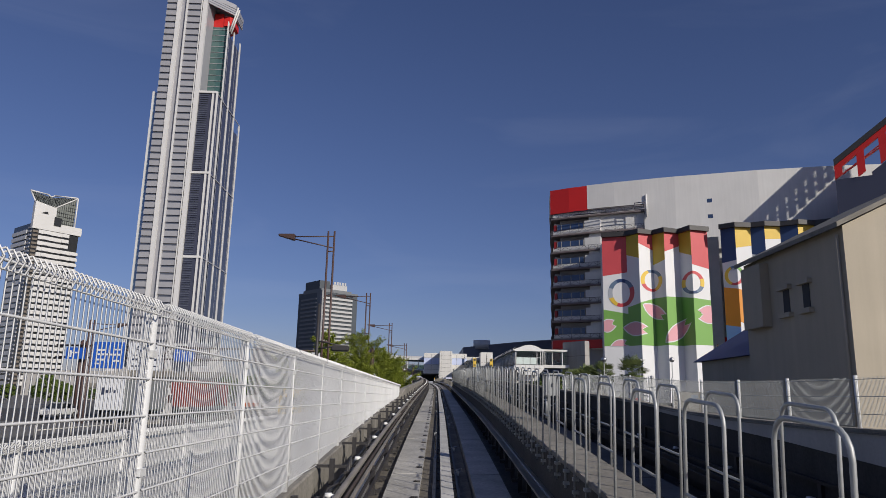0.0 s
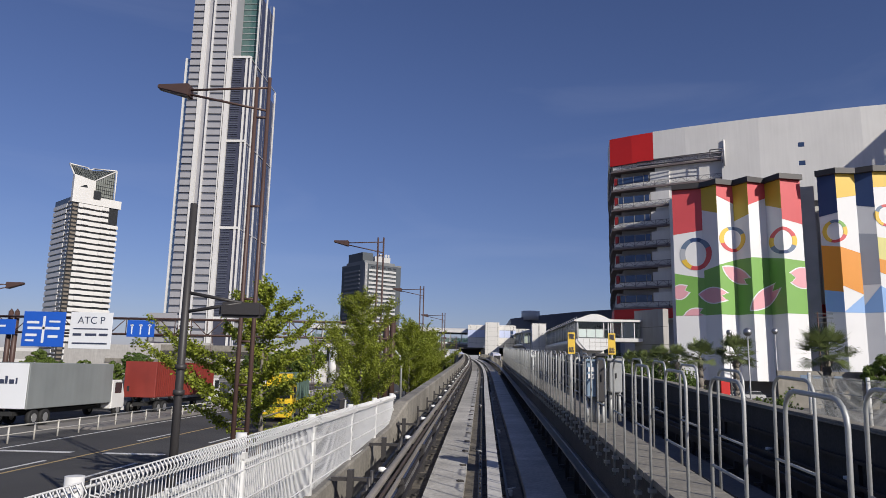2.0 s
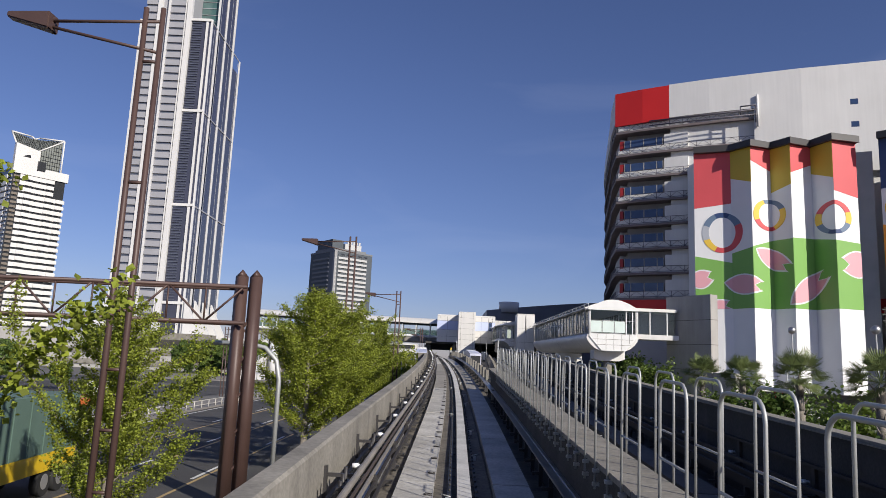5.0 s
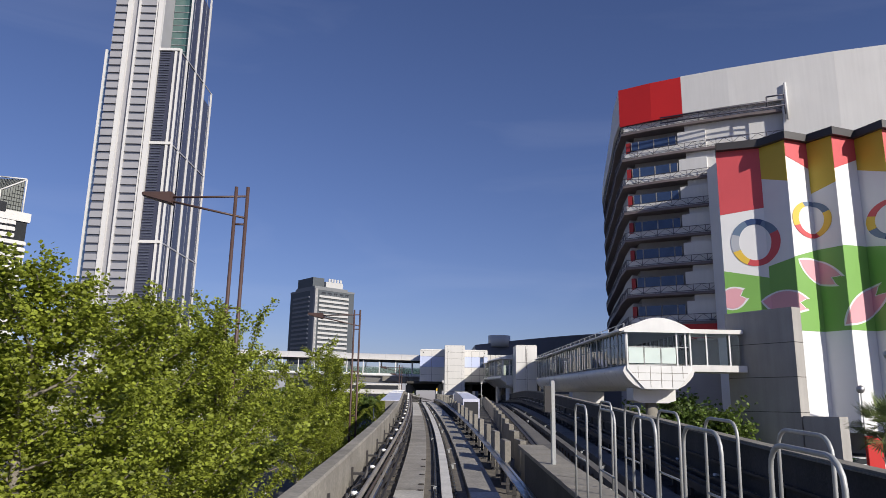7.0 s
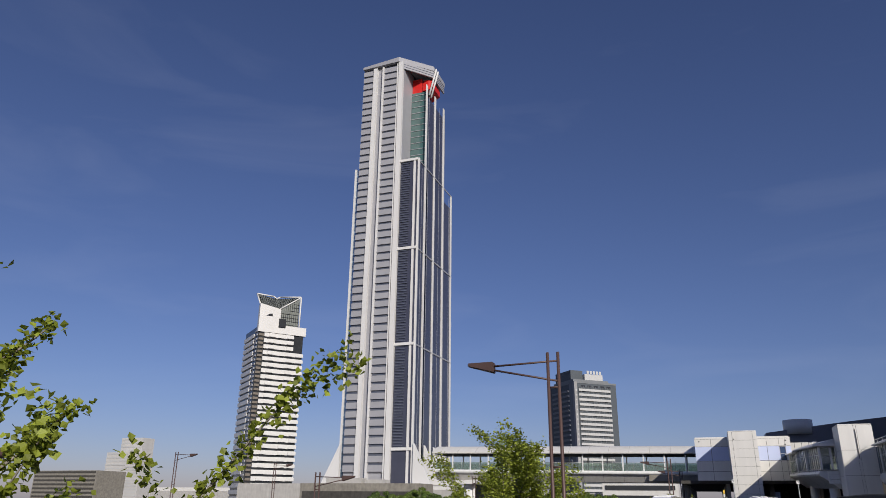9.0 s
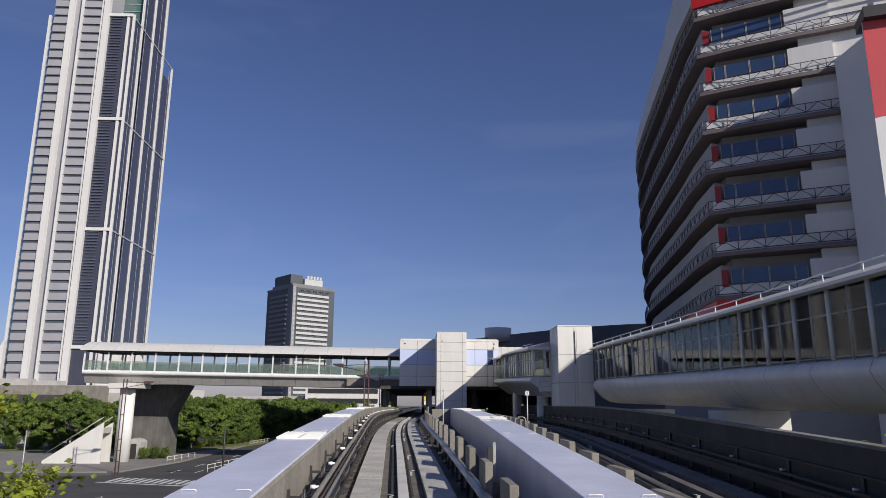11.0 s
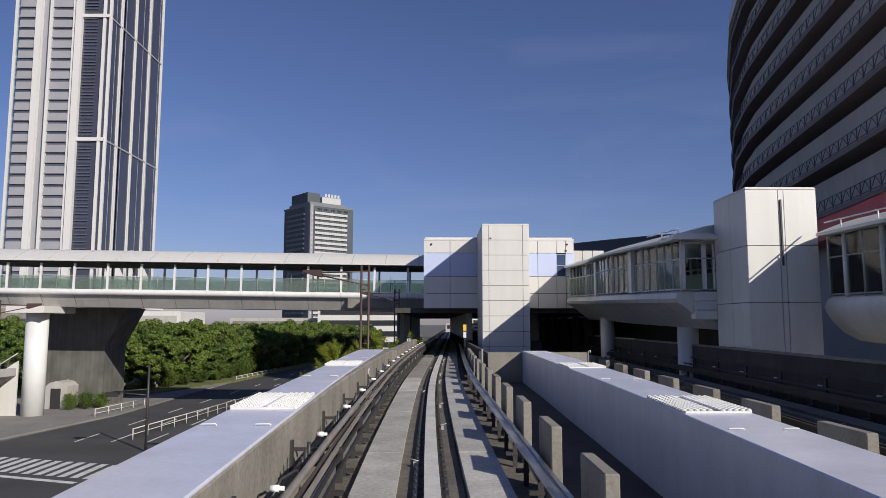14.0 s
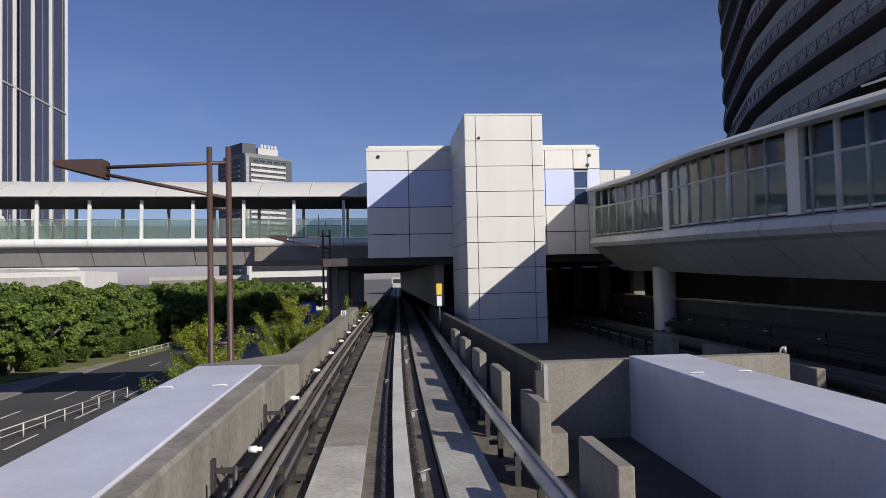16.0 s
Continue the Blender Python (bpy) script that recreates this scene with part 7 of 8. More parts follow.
while x < -7:
    bm = bmesh.new()
    tube(bm, (x, GY - 0.4, GZ0 if k % 2 else GZ1), (x + 1.3, GY - 0.4, GZ1 if k % 2 else GZ0), 0.04, sides=5)
    part("lacing", bm, M_BROWN, gantry)
    bm = bmesh.new()
    tube(bm, (x, GY - 0.4, GZ0), (x, GY - 0.4, GZ1), 0.035, sides=5)
    part("lacing", bm, M_BROWN, gantry)
    x += 1.3
    k += 1


def board(name, label, x0, x1, z0, z1, y, material):
    s = thing(name, label, "road sign")
    bm = bmesh.new()
    box(bm, x0, x1, y - 0.05, y, z0, z1)
    bmesh.ops.bevel(bm, geom=bm.edges, offset=0.015, segments=1, affect="EDGES")
    part("plate", bm, material, s)
    for x in (x0 + (x1 - x0) * 0.25, x0 + (x1 - x0) * 0.75):
        bm = bmesh.new()
        tube(bm, (x, y + 0.1, z0), (x, y + 0.1, z1), 0.05)
        part("bracket", bm, M_BROWN, s)
    return s


def bars(parent, rects, y, material, name="print_bar"):
    for x0, x1, z0, z1 in rects:
        bm = bmesh.new()
        box(bm, x0, x1, y - 0.062, y - 0.04, z0, z1)
        part(name, bm, material, parent)


def sign_text(parent, body, x, z, size, y, material, turn=(90, 0, 0)):
    c = bpy.data.curves.new("letters", "FONT")
    c.body, c.size, c.extrude, c.align_x, c.align_y = body, size, 0.004, "CENTER", "CENTER"
    c.materials.append(material)
    o = new("letters", c)
    o.parent = parent
    o.matrix_world = pose(x, y - 0.06, z, *turn)
    return o


sy = GY - 0.6
b1 = board("road_sign", "blue direction sign with white arrows and destination bars", -35, -31.6, 5.0, 7.75, sy, M_SIGN_BLUE)
bars(b1, [(-33.4, -33.2, 5.3, 7.4), (-34.6, -32, 6.35, 6.55), (-34.7, -33.7, 6.8, 7.0), (-34.7, -33.8, 5.8, 6.0), (-32.9, -32, 6.9, 7.05), (-32.9, -32.1, 5.7, 5.9), (-34.7, -34, 5.4, 5.55)], sy, M_SIGN_WHITE)
b2 = board("road_sign", "white parking sign with small printed lines", -31.2, -27.8, 4.9, 7.75, sy, M_SIGN_WHITE)
sign_text(b2, "ATC P", -29.5, 7.1, 0.8, sy, M_INK)
bars(b2, [(-30.9, -28.1, 6.4, 6.5), (-30.9 , -30.2, 5.9, 6.1), (-29.9, -29, 5.9, 6.1), (-28.8, -28.1, 5.9, 6.1), (-30.9, -28.1, 5.25, 5.38)], sy, M_INK)
b3 = board("road_sign", "small blue lane sign with three white arrows", -26.6, -24.4, 5.9, 7.2, sy, M_SIGN_BLUE)
for x in (-26.2, -25.5, -24.8):
    bars(b3, [(x - 0.05, x + 0.05, 6.1, 6.9), (x - 0.14, x + 0.14, 6.75, 6.85)], sy, M_SIGN_WHITE)
b4 = board("road_sign", "small blue sign with a curved white arrow", -37.8, -35.6, 5.9, 7.1, sy, M_SIGN_BLUE)
bars(b4, [(-37.4, -37.2, 6.1, 6.8), (-37.2, -36.4, 6.5, 6.65)], sy, M_SIGN_WHITE)
board("road_sign", "dark grey back of a road sign on the gantry", -18.5, -15.6, 5.4, 7.8, GY + 0.55, M_T_STRIP)
board("road_sign", "dark grey back of a road sign on the gantry", -25.5, -23.2, 5.5, 7.9, GY + 0.55, M_T_STRIP)
b7 = board("road_sign", "blue route sign on a post beside the far street", -8.0, -6.4, 5.0, 6.2, 236, M_SIGN_BLUE)
bm = bmesh.new()
tube(bm, (-7.2, 236.1, 0), (-7.2, 236.1, 6.2), 0.09)
part("post", bm, M_GALV, b7)

# bent grey pole by the trees
bp_ = thing("bent_pole", "pale grey bent steel pole among the trees", "pole")
bm = bmesh.new()
pipe(bm, [(-5.2, 78.6, 0), (-5.2, 78.6, 4.2), (-5.35, 78.6, 4.9), (-5.8, 78.6, 5.35), (-6.5, 78.6, 5.5), (-8.2, 78.6, 5.45)], 0.09, 8)
part("tube", bm, M_GALV, bp_)

# ---- guard rails along the street ----
M_GUARD = mat("cream_rail_paint", (0.52, 0.50, 0.45), 0.55, vary=0.1, scale=1)


def guard_rail(x0, y0, x1, y1, label):
    g = thing("guard_rail", label, "guard rail", "street guard rails")
    L = math.hypot(x1 - x0, y1 - y0)
    n = max(1, int(L / 2))
    for i in range(n + 1):
        f = i / n
        bm = bmesh.new()
        x, y = x0 + (x1 - x0) * f, y0 + (y1 - y0) * f
        tube(bm, (x, y, 0), (x, y, 0.85), 0.045)
        part("post", bm, M_GUARD, g)
    for z in (0.42, 0.80):
        bm = bmesh.new()
        tube(bm, (x0, y0, z), (x1, y1, z), 0.028 if z < 0.7 else 0.04, sides=6)
        part("rail", bm, M_GUARD, g)


guard_rail(-21.2, 40, -21.0, 72, "white steel guard rail along the median")
guard_rail(-21.0, 72, -21.0, 166, "white steel guard rail along the median")
guard_rail(-21.2, 193.6, -18.8, 217, "pale steel guard rail by the crossing")
guard_rail(-28.0, 244.5, -26.4, 262, "pale steel guard rail along the grass verge")
guard_rail(-29.6, 205.5, -28.7, 214, "pale steel guard rail by the footbridge pier")


rs = thing("road_sign", "small dark road sign on a thin post at the kerb", "road sign")
bm = bmesh.new()
tube(bm, (-5.19, 52.6, 0), (-5.19, 52.6, 2.35), 0.04, sides=8)
part("post", bm, M_DKPOLE, rs)
bm = bmesh.new()
box(bm, -5.36, -5.12, 52.50, 52.56, 1.75, 2.4)
bmesh.ops.bevel(bm, geom=bm.edges, offset=0.015, segments=1, affect="EDGES")
part("plate", bm, M_DKPOLE, rs)
bm = bmesh.new()
box(bm, -5.12, -5.06, 52.49, 52.57, 1.65, 2.42)
part("edge_strip", bm, M_WHITE, rs, "white edge strip")


# ---- fences beside the ramp ----
def mesh_panel(p, q, b0, b1, top0, top1, step=0.052, roll=True, r=0.0056):
    """Welded wire panel between two posts: uprights, level wires, rolled top."""
    bm = bmesh.new()
    P, Q = Vector((*p, 0)), Vector((*q, 0))
    L = (Q - P).length
    n = int(L / step)
    d = (Q - P).normalized()
    side = Vector((d.y, -d.x, 0))
    for i in range(1, n):
        f = i / n
        a = P.lerp(Q, f)
        lo, hi = b0 + (b1 - b0) * f, top0 + (top1 - top0) * f
        tube(bm, a + Vector((0, 0, lo + 0.03)), a + Vector((0, 0, hi)), r, sides=3, caps=False)
        if roll:
            curl = [a + Vector((0, 0, hi)), a + side * 0.045 + Vector((0, 0, hi + 0.012)), a + side * 0.075 + Vector((0, 0, hi - 0.035)), a + side * 0.05 + Vector((0, 0, hi - 0.085)), a + Vector((0, 0, hi - 0.075))]
            for g, k in zip(curl, curl[1:]):
                tube(bm, g, k, 0.0058, sides=3, caps=False)
    low, high = min(b0, b1), max(top0, top1)
    z = high - 0.03
    while z > low:
        zb0 = b0 + (b1 - b0) * 0.5
        if z > zb0 - 0.05:
            tube(bm, P + Vector((0, 0, z - (high - top0))), Q + Vector((0, 0, z - (high - top1))), r * 1.6, sides=4, caps=False)
        z -= 0.245
    return bm


fence = thing("mesh_fence", "white welded wire mesh fence with rolled top on the ramp wall", "fence")
ys_f = [-5.17 + 2.475 * i for i in range(18)]


def ftop(y):
    return 3.12 + 0.003 * y


for y in ys_f:
    x = xc(y) - 2.25
    base = zt(y) + 0.72
    bm = bmesh.new()
    tube(bm, (x, y, base - 0.3), (x, y, ftop(y) + 0.03), 0.047, sides=12)
    o = part("post", bm, M_WHITE, fence)
    for k in range(3):
        zz = base + (ftop(y) - base) * (0.12 + 0.36 * k)
        bm = bmesh.new()
        box(bm, x - 0.05, x + 0.055, y - 0.045, y + 0.045, zz - 0.025, zz + 0.025)
        part("clip", bm, M_WHITE, o)
for a, b in zip(ys_f, ys_f[1:]):
    pa, pb = (xc(a) - 2.21, a + 0.03), (xc(b) - 2.21, b - 0.03)
    part("mesh_panel", mesh_panel(pa, pb, min(zt(a) + 0.74, ftop(a) - 0.3), min(zt(b) + 0.74, ftop(b) - 0.3), ftop(a), ftop(b)), M_WIRE, fence)
fence2 = thing("mesh_fence", "lower white wire mesh fence along the street side", "fence")
for i in range(20):
    y = -5.4 + 2.44 * i
    bm = bmesh.new()
    tube(bm, (-3.9, y, 0), (-3.9, y, 2.06), 0.035, sides=8)
    part("post", bm, M_WHITE, fence2)
    if i < 19:
        part("mesh_panel", mesh_panel((-3.9, y + 0.03), (-3.9, y + 2.41), 0.7, 0.7, 2.03, 2.03, 0.0225), M_WIRE, fence2)
bm = bmesh.new()
box(bm, -4.05, -3.75, -8, 40, 0, 0.7)
structure("street_wall", bm, M_CONC_PALE, "low pale concrete wall under the street fence", "wall")

fence3 = thing("mesh_fence", "galvanised wire mesh fence on the far wall of the second track", "fence")
ys3 = [-4.2 + 2.04 * i for i in range(20)]
for y in ys3:
    x, z = x2(y) + 2.29, zt(y) + wall_top(y)
    bm = bmesh.new()
    tube(bm, (x, y, z - 0.02), (x, y, z + 0.80), 0.030, sides=10)
    part("post", bm, M_WHITE, fence3)
for a, b in zip(ys3, ys3[1:]):
    za, zb = zt(a) + wall_top(a), zt(b) + wall_top(b)
    part("mesh_panel", mesh_panel((x2(a) + 2.25, a + 0.03), (x2(b) + 2.25, b - 0.03), za + 0.05, zb + 0.05, za + 0.77, zb + 0.77, 0.030, False, 0.0030), M_GALV, fence3)

# ---- cabinets and track signs on the walkway ----
def cabinet(x, y, z, w, d, h, material, label):
    c = thing("equipment_cabinet", label, "cabinet")
    bm = bmesh.new()
    box(bm, x - w / 2, x + w / 2, y - d / 2, y + d / 2, z, z + h)
    bmesh.ops.bevel(bm, geom=bm.edges, offset=0.012, segments=2, affect="EDGES")
    part("body", bm, material, c)
    bm = bmesh.new()
    box(bm, x - w / 2 - 0.04, x + w / 2 + 0.04, y - d / 2 - 0.04, y + d / 2 + 0.04, z + h, z + h + 0.04)
    part("rain_hood", bm, material, c)
    for s in (-1, 1):
        bm = bmesh.new()
        tube(bm, (x + s * w * 0.35, y, z - 0.5), (x + s * w * 0.35, y, z), 0.03)
        part("leg", bm, M_GALV, c)
    bm = bmesh.new()
    box(bm, x - w * 0.05, x + w * 0.05, y - d / 2 - 0.03, y - d / 2, z + h * 0.45, z + h * 0.6)
    part("latch", bm, M_DKPOLE, c)
    return c


M_BOX_GREY = mat("cabinet_grey", (0.33, 0.34, 0.335), 0.5, vary=0.06, scale=1)
M_BOX_BLUE = mat("cabinet_blue", (0.20, 0.28, 0.36), 0.5, vary=0.06, scale=1)
cabinet(2.87, 16.1, 2.66, 0.33, 0.31, 0.47, M_BOX_GREY, "grey steel signal cabinet on short legs")
cabinet(2.95, 33.75, 3.47, 0.22, 0.24, 0.55, M_BOX_GREY, "pale grey steel signal cabinet on short legs")
blue = cabinet(2.53, 33.80, 3.38, 0.17, 0.26, 0.62, M_BOX_BLUE, "blue steel cabinet with white notices")
bars(blue, [(2.47, 2.58, 3.82, 3.90), (2.47, 2.58, 3.70, 3.78)], 33.715, M_WHITE)
cabinet(2.69, 33.72, 3.30, 0.13, 0.30, 0.80, M_DKPOLE, "narrow dark steel equipment rack between two cabinets")
for x, y in ((2.48, 35.8), (3.33, 35.9)):
    s = thing("track_sign", "yellow telephone sign plate with black characters on a post", "sign", "yellow track signs")
    z = zt(y) + 1.17
    bm = bmesh.new()
    tube(bm, (x, y, z - 0.3), (x, y, z + 1.55), 0.025)
    part("post", bm, M_GALV, s)
    bm = bmesh.new()
    box(bm, x - 0.075, x + 0.075, y - 0.045, y - 0.027, z + 1.16, z + 1.60)
    part("plate", bm, M_P_YELLOW, s)
    sign_text(s, "電", x, z + 1.51, 0.12, y + 0.006, M_INK)
    sign_text(s, "話", x, z + 1.24, 0.12, y + 0.006, M_INK)


def number_post(digit, x, y, z0, z1, w, label):
    s = thing("distance_post", label, "sign")
    bm = bmesh.new()
    tube(bm, (x, y, z0), (x, y, z1), 0.025)
    part("post", bm, M_GALV, s)
    bm = bmesh.new()
    box(bm, x - w / 2, x + w / 2, y - 0.03, y - 0.01, z1 - w * 1.2, z1)
    part("plate", bm, M_WHITE, s)
    sign_text(s, digit, x, z1 - w * 0.6, w * 1.15, y + 0.025, M_INK)


number_post("8", 2.52, 45.2, 3.2, 4.52, 0.17, "white distance plate with a black figure on a thin post")
number_post("9", 2.72, 144.2, 5.6, 8.1, 0.17, "white distance plate with a black figure on a thin post")
number_post("9", 6.65, 144.84, 5.5, 8.05, 0.17, "white distance plate with a black figure by the second track")
number_post("B", -1.2, 189.5, 6.2, 7.35, 0.2, "white track plate with a black letter on the parapet")
for x, y, h in ((3.45, 84.5, 2.6), (3.2, 128.0, 1.2), (2.6, 172.0, 1.3)):
    s = thing("signal_post", "weathered grey steel signal post beside the track", "signal post", "signal posts")
    z = zt(y)
    bm = bmesh.new()
    box(bm, x - 0.04, x + 0.04, y - 0.04, y + 0.04, z - 0.2, z + h)
    bmesh.ops.bevel(bm, geom=bm.edges, offset=0.015, segments=1, affect="EDGES")
    part("upright", bm, M_GALV, s)
    bm = bmesh.new()
    box(bm, x - 0.15, x - 0.045, y - 0.09, y + 0.05, z + h - 0.55, z + h - 0.1)
    part("box", bm, M_DKPOLE, s)
    bm = bmesh.new()
    box(bm, x - 0.25, x + 0.25, y - 0.25, y + 0.25, z - 0.25, z + 0.35)
    part("foot", bm, M_CONC, s)

# ---- vehicles ----
M_TYRE = mat("tyre", (0.02, 0.02, 0.02), 0.8, vary=0.1)
M_HUB = mat("wheel_hub", (0.45, 0.45, 0.45), 0.4, 0.6)
M_CONTAINER = mat("container_red", (0.24, 0.035, 0.025), 0.55, vary=0.12, scale=1.5, streak=0.08)
M_TRUCK_Y = mat("truck_yellow", (0.72, 0.48, 0.02), 0.4, vary=0.04, coat=0.3)
M_TRUCK_G = mat("truck_green", (0.10, 0.16, 0.13), 0.7, vary=0.1, scale=1)
M_TRAILER = mat("trailer_grey", (0.42, 0.42, 0.42), 0.5, vary=0.08, scale=2)
M_SCREEN = mat("windscreen", (0.03, 0.035, 0.04), 0.05, fine=0, spec=0.8)
M_LAMP = mat("headlamp", (0.75, 0.75, 0.72), 0.1, fine=0)
M_ORANGE = mat("truck_orange", (0.55, 0.14, 0.03), 0.5)


def wheel(parent, x, y, r=0.48, w=0.28):
    bm = bmesh.new()
    tube(bm, (x - w / 2, y, r), (x + w / 2, y, r), r, sides=20)
    o = part("wheel", bm, M_TYRE, parent)
    bm = bmesh.new()
    tube(bm, (x - w / 2 - 0.01, y, r), (x + w / 2 + 0.01, y, r), r * 0.55, sides=14)
    part("rim", bm, M_HUB, o)


def cab(parent, w, y0, y1, z0, z1, material):
    """A lorry cab facing -y with raked screen, side windows, lamps, bumper."""
    bm = bmesh.new()
    prism(bm, [(y0, z0), (y1, z0), (y1, z1), (y0 + 0.55, z1), (y0 + 0.12, z0 + (z1 - z0) * 0.5), (y0, z0 + (z1 - z0) * 0.42)], -w / 2, w / 2, "x")
    bmesh.ops.bevel(bm, geom=[e for e in bm.edges if e.calc_length() > 0.8], offset=0.05, segments=2, affect="EDGES")
    c = part("cab", bm, material, parent)
    zm = z0 + (z1 - z0) * 0.53
    bm = bmesh.new()
    v = [bm.verts.new(p) for p in ((-w * 0.43, y0 + 0.11, zm), (w * 0.43, y0 + 0.11, zm), (w * 0.40, y0 + 0.47, z1 - 0.14), (-w * 0.40, y0 + 0.47, z1 - 0.14))]
    bm.faces.new(v)
    bmesh.ops.solidify(bm, geom=bm.faces[:], thickness=-0.03)
    part("windscreen", bm, M_SCREEN, c)
    for s in (-1, 1):
        bm = bmesh.new()
        box(bm, s * w / 2 - 0.015, s * w / 2 + 0.015, y0 + 0.55, y1 - 0.35, zm, z1 - 0.18)
        part("side_window", bm, M_SCREEN, c)
        bm = bmesh.new()
        box(bm, s * w * 0.36 - 0.16, s * w * 0.36 + 0.16, y0 - 0.04, y0 + 0.02, z0 + 0.15, z0 + 0.35)
        part("headlight", bm, M_LAMP, c)
        bm = bmesh.new()
        box(bm, s * (w / 2 + 0.2) - 0.07, s * (w / 2 + 0.2) + 0.07, y0 - 0.1, y0, zm + 0.1, zm + 0.5)
        part("mirror", bm, M_TYRE, c)
    bm = bmesh.new()
    box(bm, -w * 0.36, w * 0.36, y0 - 0.03, y0 + 0.02, z0 + 0.5, z0 + 0.72)
    part("grille", bm, M_TYRE, c)
    bm = bmesh.new()
    box(bm, -w / 2, w / 2, y0 - 0.08, y0 + 0.1, z0 - 0.2, z0 + 0.1)
    part("bumper", bm, material, c)


def lorry(name, label, x, y, turn, w, length, box_h, cab_m, box_m, bed=1.15, ribs=0, cab_len=1.9, extra=None, cab_h=2.55):
    t = thing(name, label, "truck")
    cab(t, w, 0, cab_len, 0.55, 0.55 + cab_h - 0.5, cab_m)
    bm = bmesh.new()
    box(bm, -0.45, 0.45, 0.6, length, 0.6, 0.85)
    part("chassis", bm, M_TYRE, t)
    if box_m:
        bm = bmesh.new()
        box(bm, -w / 2 - 0.02, w / 2 + 0.02, cab_len + 0.15, length, bed, bed + box_h)
        bmesh.ops.bevel(bm, geom=bm.edges, offset=0.03, segments=1, affect="EDGES")
        part("cargo_box", bm, box_m, t)
        for i in range(ribs):
            for s in (-1, 1):
                bm = bmesh.new()
                yy = cab_len + 0.5 + (length - cab_len - 0.9) * i / max(1, ribs - 1)
                box(bm, s * (w / 2 + 0.03) - 0.02, s * (w / 2 + 0.03) + 0.02, yy - 0.05, yy + 0.05, bed + 0.1, bed + box_h - 0.1)
                part("rib", bm, box_m, t)
    for yy in (0.85, length - 2.1, length - 0.95):
        for s in (-1, 1):
            wheel(t, s * (w / 2 - 0.16), yy)
    t.matrix_world = pose(x, y, 0.012, 0, 0, turn)
    if extra:
        extra(t)
    return t


def yellow_extra(t):
    bm = bmesh.new()
    prism(bm, [(0.45, 2.55), (1.7, 2.55), (1.75, 3.35), (1.2, 3.3)], -0.85, 0.85, "x")
    bmesh.ops.bevel(bm, geom=bm.edges, offset=0.06, segments=2, affect="EDGES")
    part("wind_deflector", bm, M_TRUCK_Y, t, "yellow roof deflector")
    for s in (-1, 1):
        bm = bmesh.new()
        box(bm, s * 1.14 - 0.03, s * 1.14 + 0.03, 2.1, 8.2, 0.85, 1.45)
        part("side_board", bm, M_TRUCK_Y, t, "yellow drop side")


lorry("flatbed_truck", "yellow truck with a dark green tarpaulin body on the street", -13.1, 70.6, 5, 2.24, 8.2, 2.05, M_TRUCK_Y, M_TRUCK_G, 1.35, 6, 1.8, yellow_extra)


def container_marks(t):
    for i in range(3):
        bm = bmesh.new()
        box(bm, 1.27, 1.285, 5.4, 5.75, 2.2 + i * 0.65, 2.6 + i * 0.65)
        part("mark_bar", bm, M_WHITE, t)


red = lorry("container_lorry", "articulated lorry with a rust-red shipping container", -26.0, 67.0, 0, 2.45, 14.6, 2.75, M_WHITE, M_CONTAINER, 1.25, 34, 1.9, container_marks)
red.matrix_world = pose(-25.2, 90.2, 0.01, 0, 0, 180) @ pose(0, 0, 0)
M_TRAILER_GREY = mat("grey_trailer", (0.24, 0.26, 0.26), 0.45, vary=0.1, scale=2, fine=0.03, streak=0.08)
grey = lorry("box_lorry", "lorry with a long pale grey box body", -27.8, 77.0, 180, 2.45, 12.0, 2.75, M_WHITE, M_TRAILER_GREY, 1.0, 0)
grey.matrix_world = pose(-27.0, 74.5, 0.01, 0, 0, 180)
tk = board("printed_panel", "cream lorry rear panel with a dark printed mark", -28.2, -25.8, 1.05, 3.7, 62.45, M_SIGN_WHITE)
bars(tk, [(-27.9, -27.55, 2.35, 2.95), (-27.5, -27.2, 2.5, 2.75), (-27.15, -27.0, 2.5, 2.95), (-26.9, -26.6, 2.5, 2.75), (-26.5, -26.4, 2.5, 2.85)], 62.44, M_INK)
lorry("tarpaulin_lorry", "lorry with a green tarpaulin body on the far carriageway", -25.8, 42, 180, 2.4, 7.5, 2.1, M_WHITE, mat("green_tarpaulin", (0.02, 0.20, 0.13), 0.6, vary=0.15, scale=1.5), 1.0)
lorry("box_lorry", "small white lorry waiting on the far carriageway", -33.5, 100, 180, 2.2, 6.5, 2.2, M_WHITE, M_WHITE, 1.1)
lorry("flatbed_truck", "orange flatbed truck with a white cab", -25.8, 110, 180, 2.2, 7.0, 0.5, M_WHITE, M_ORANGE, 1.0)
lorry("box_lorry", "white lorry with a grey body on the far carriageway", -33.0, 84, 180, 2.3, 8.0, 2.5, M_WHITE, M_TRAILER, 1.1)


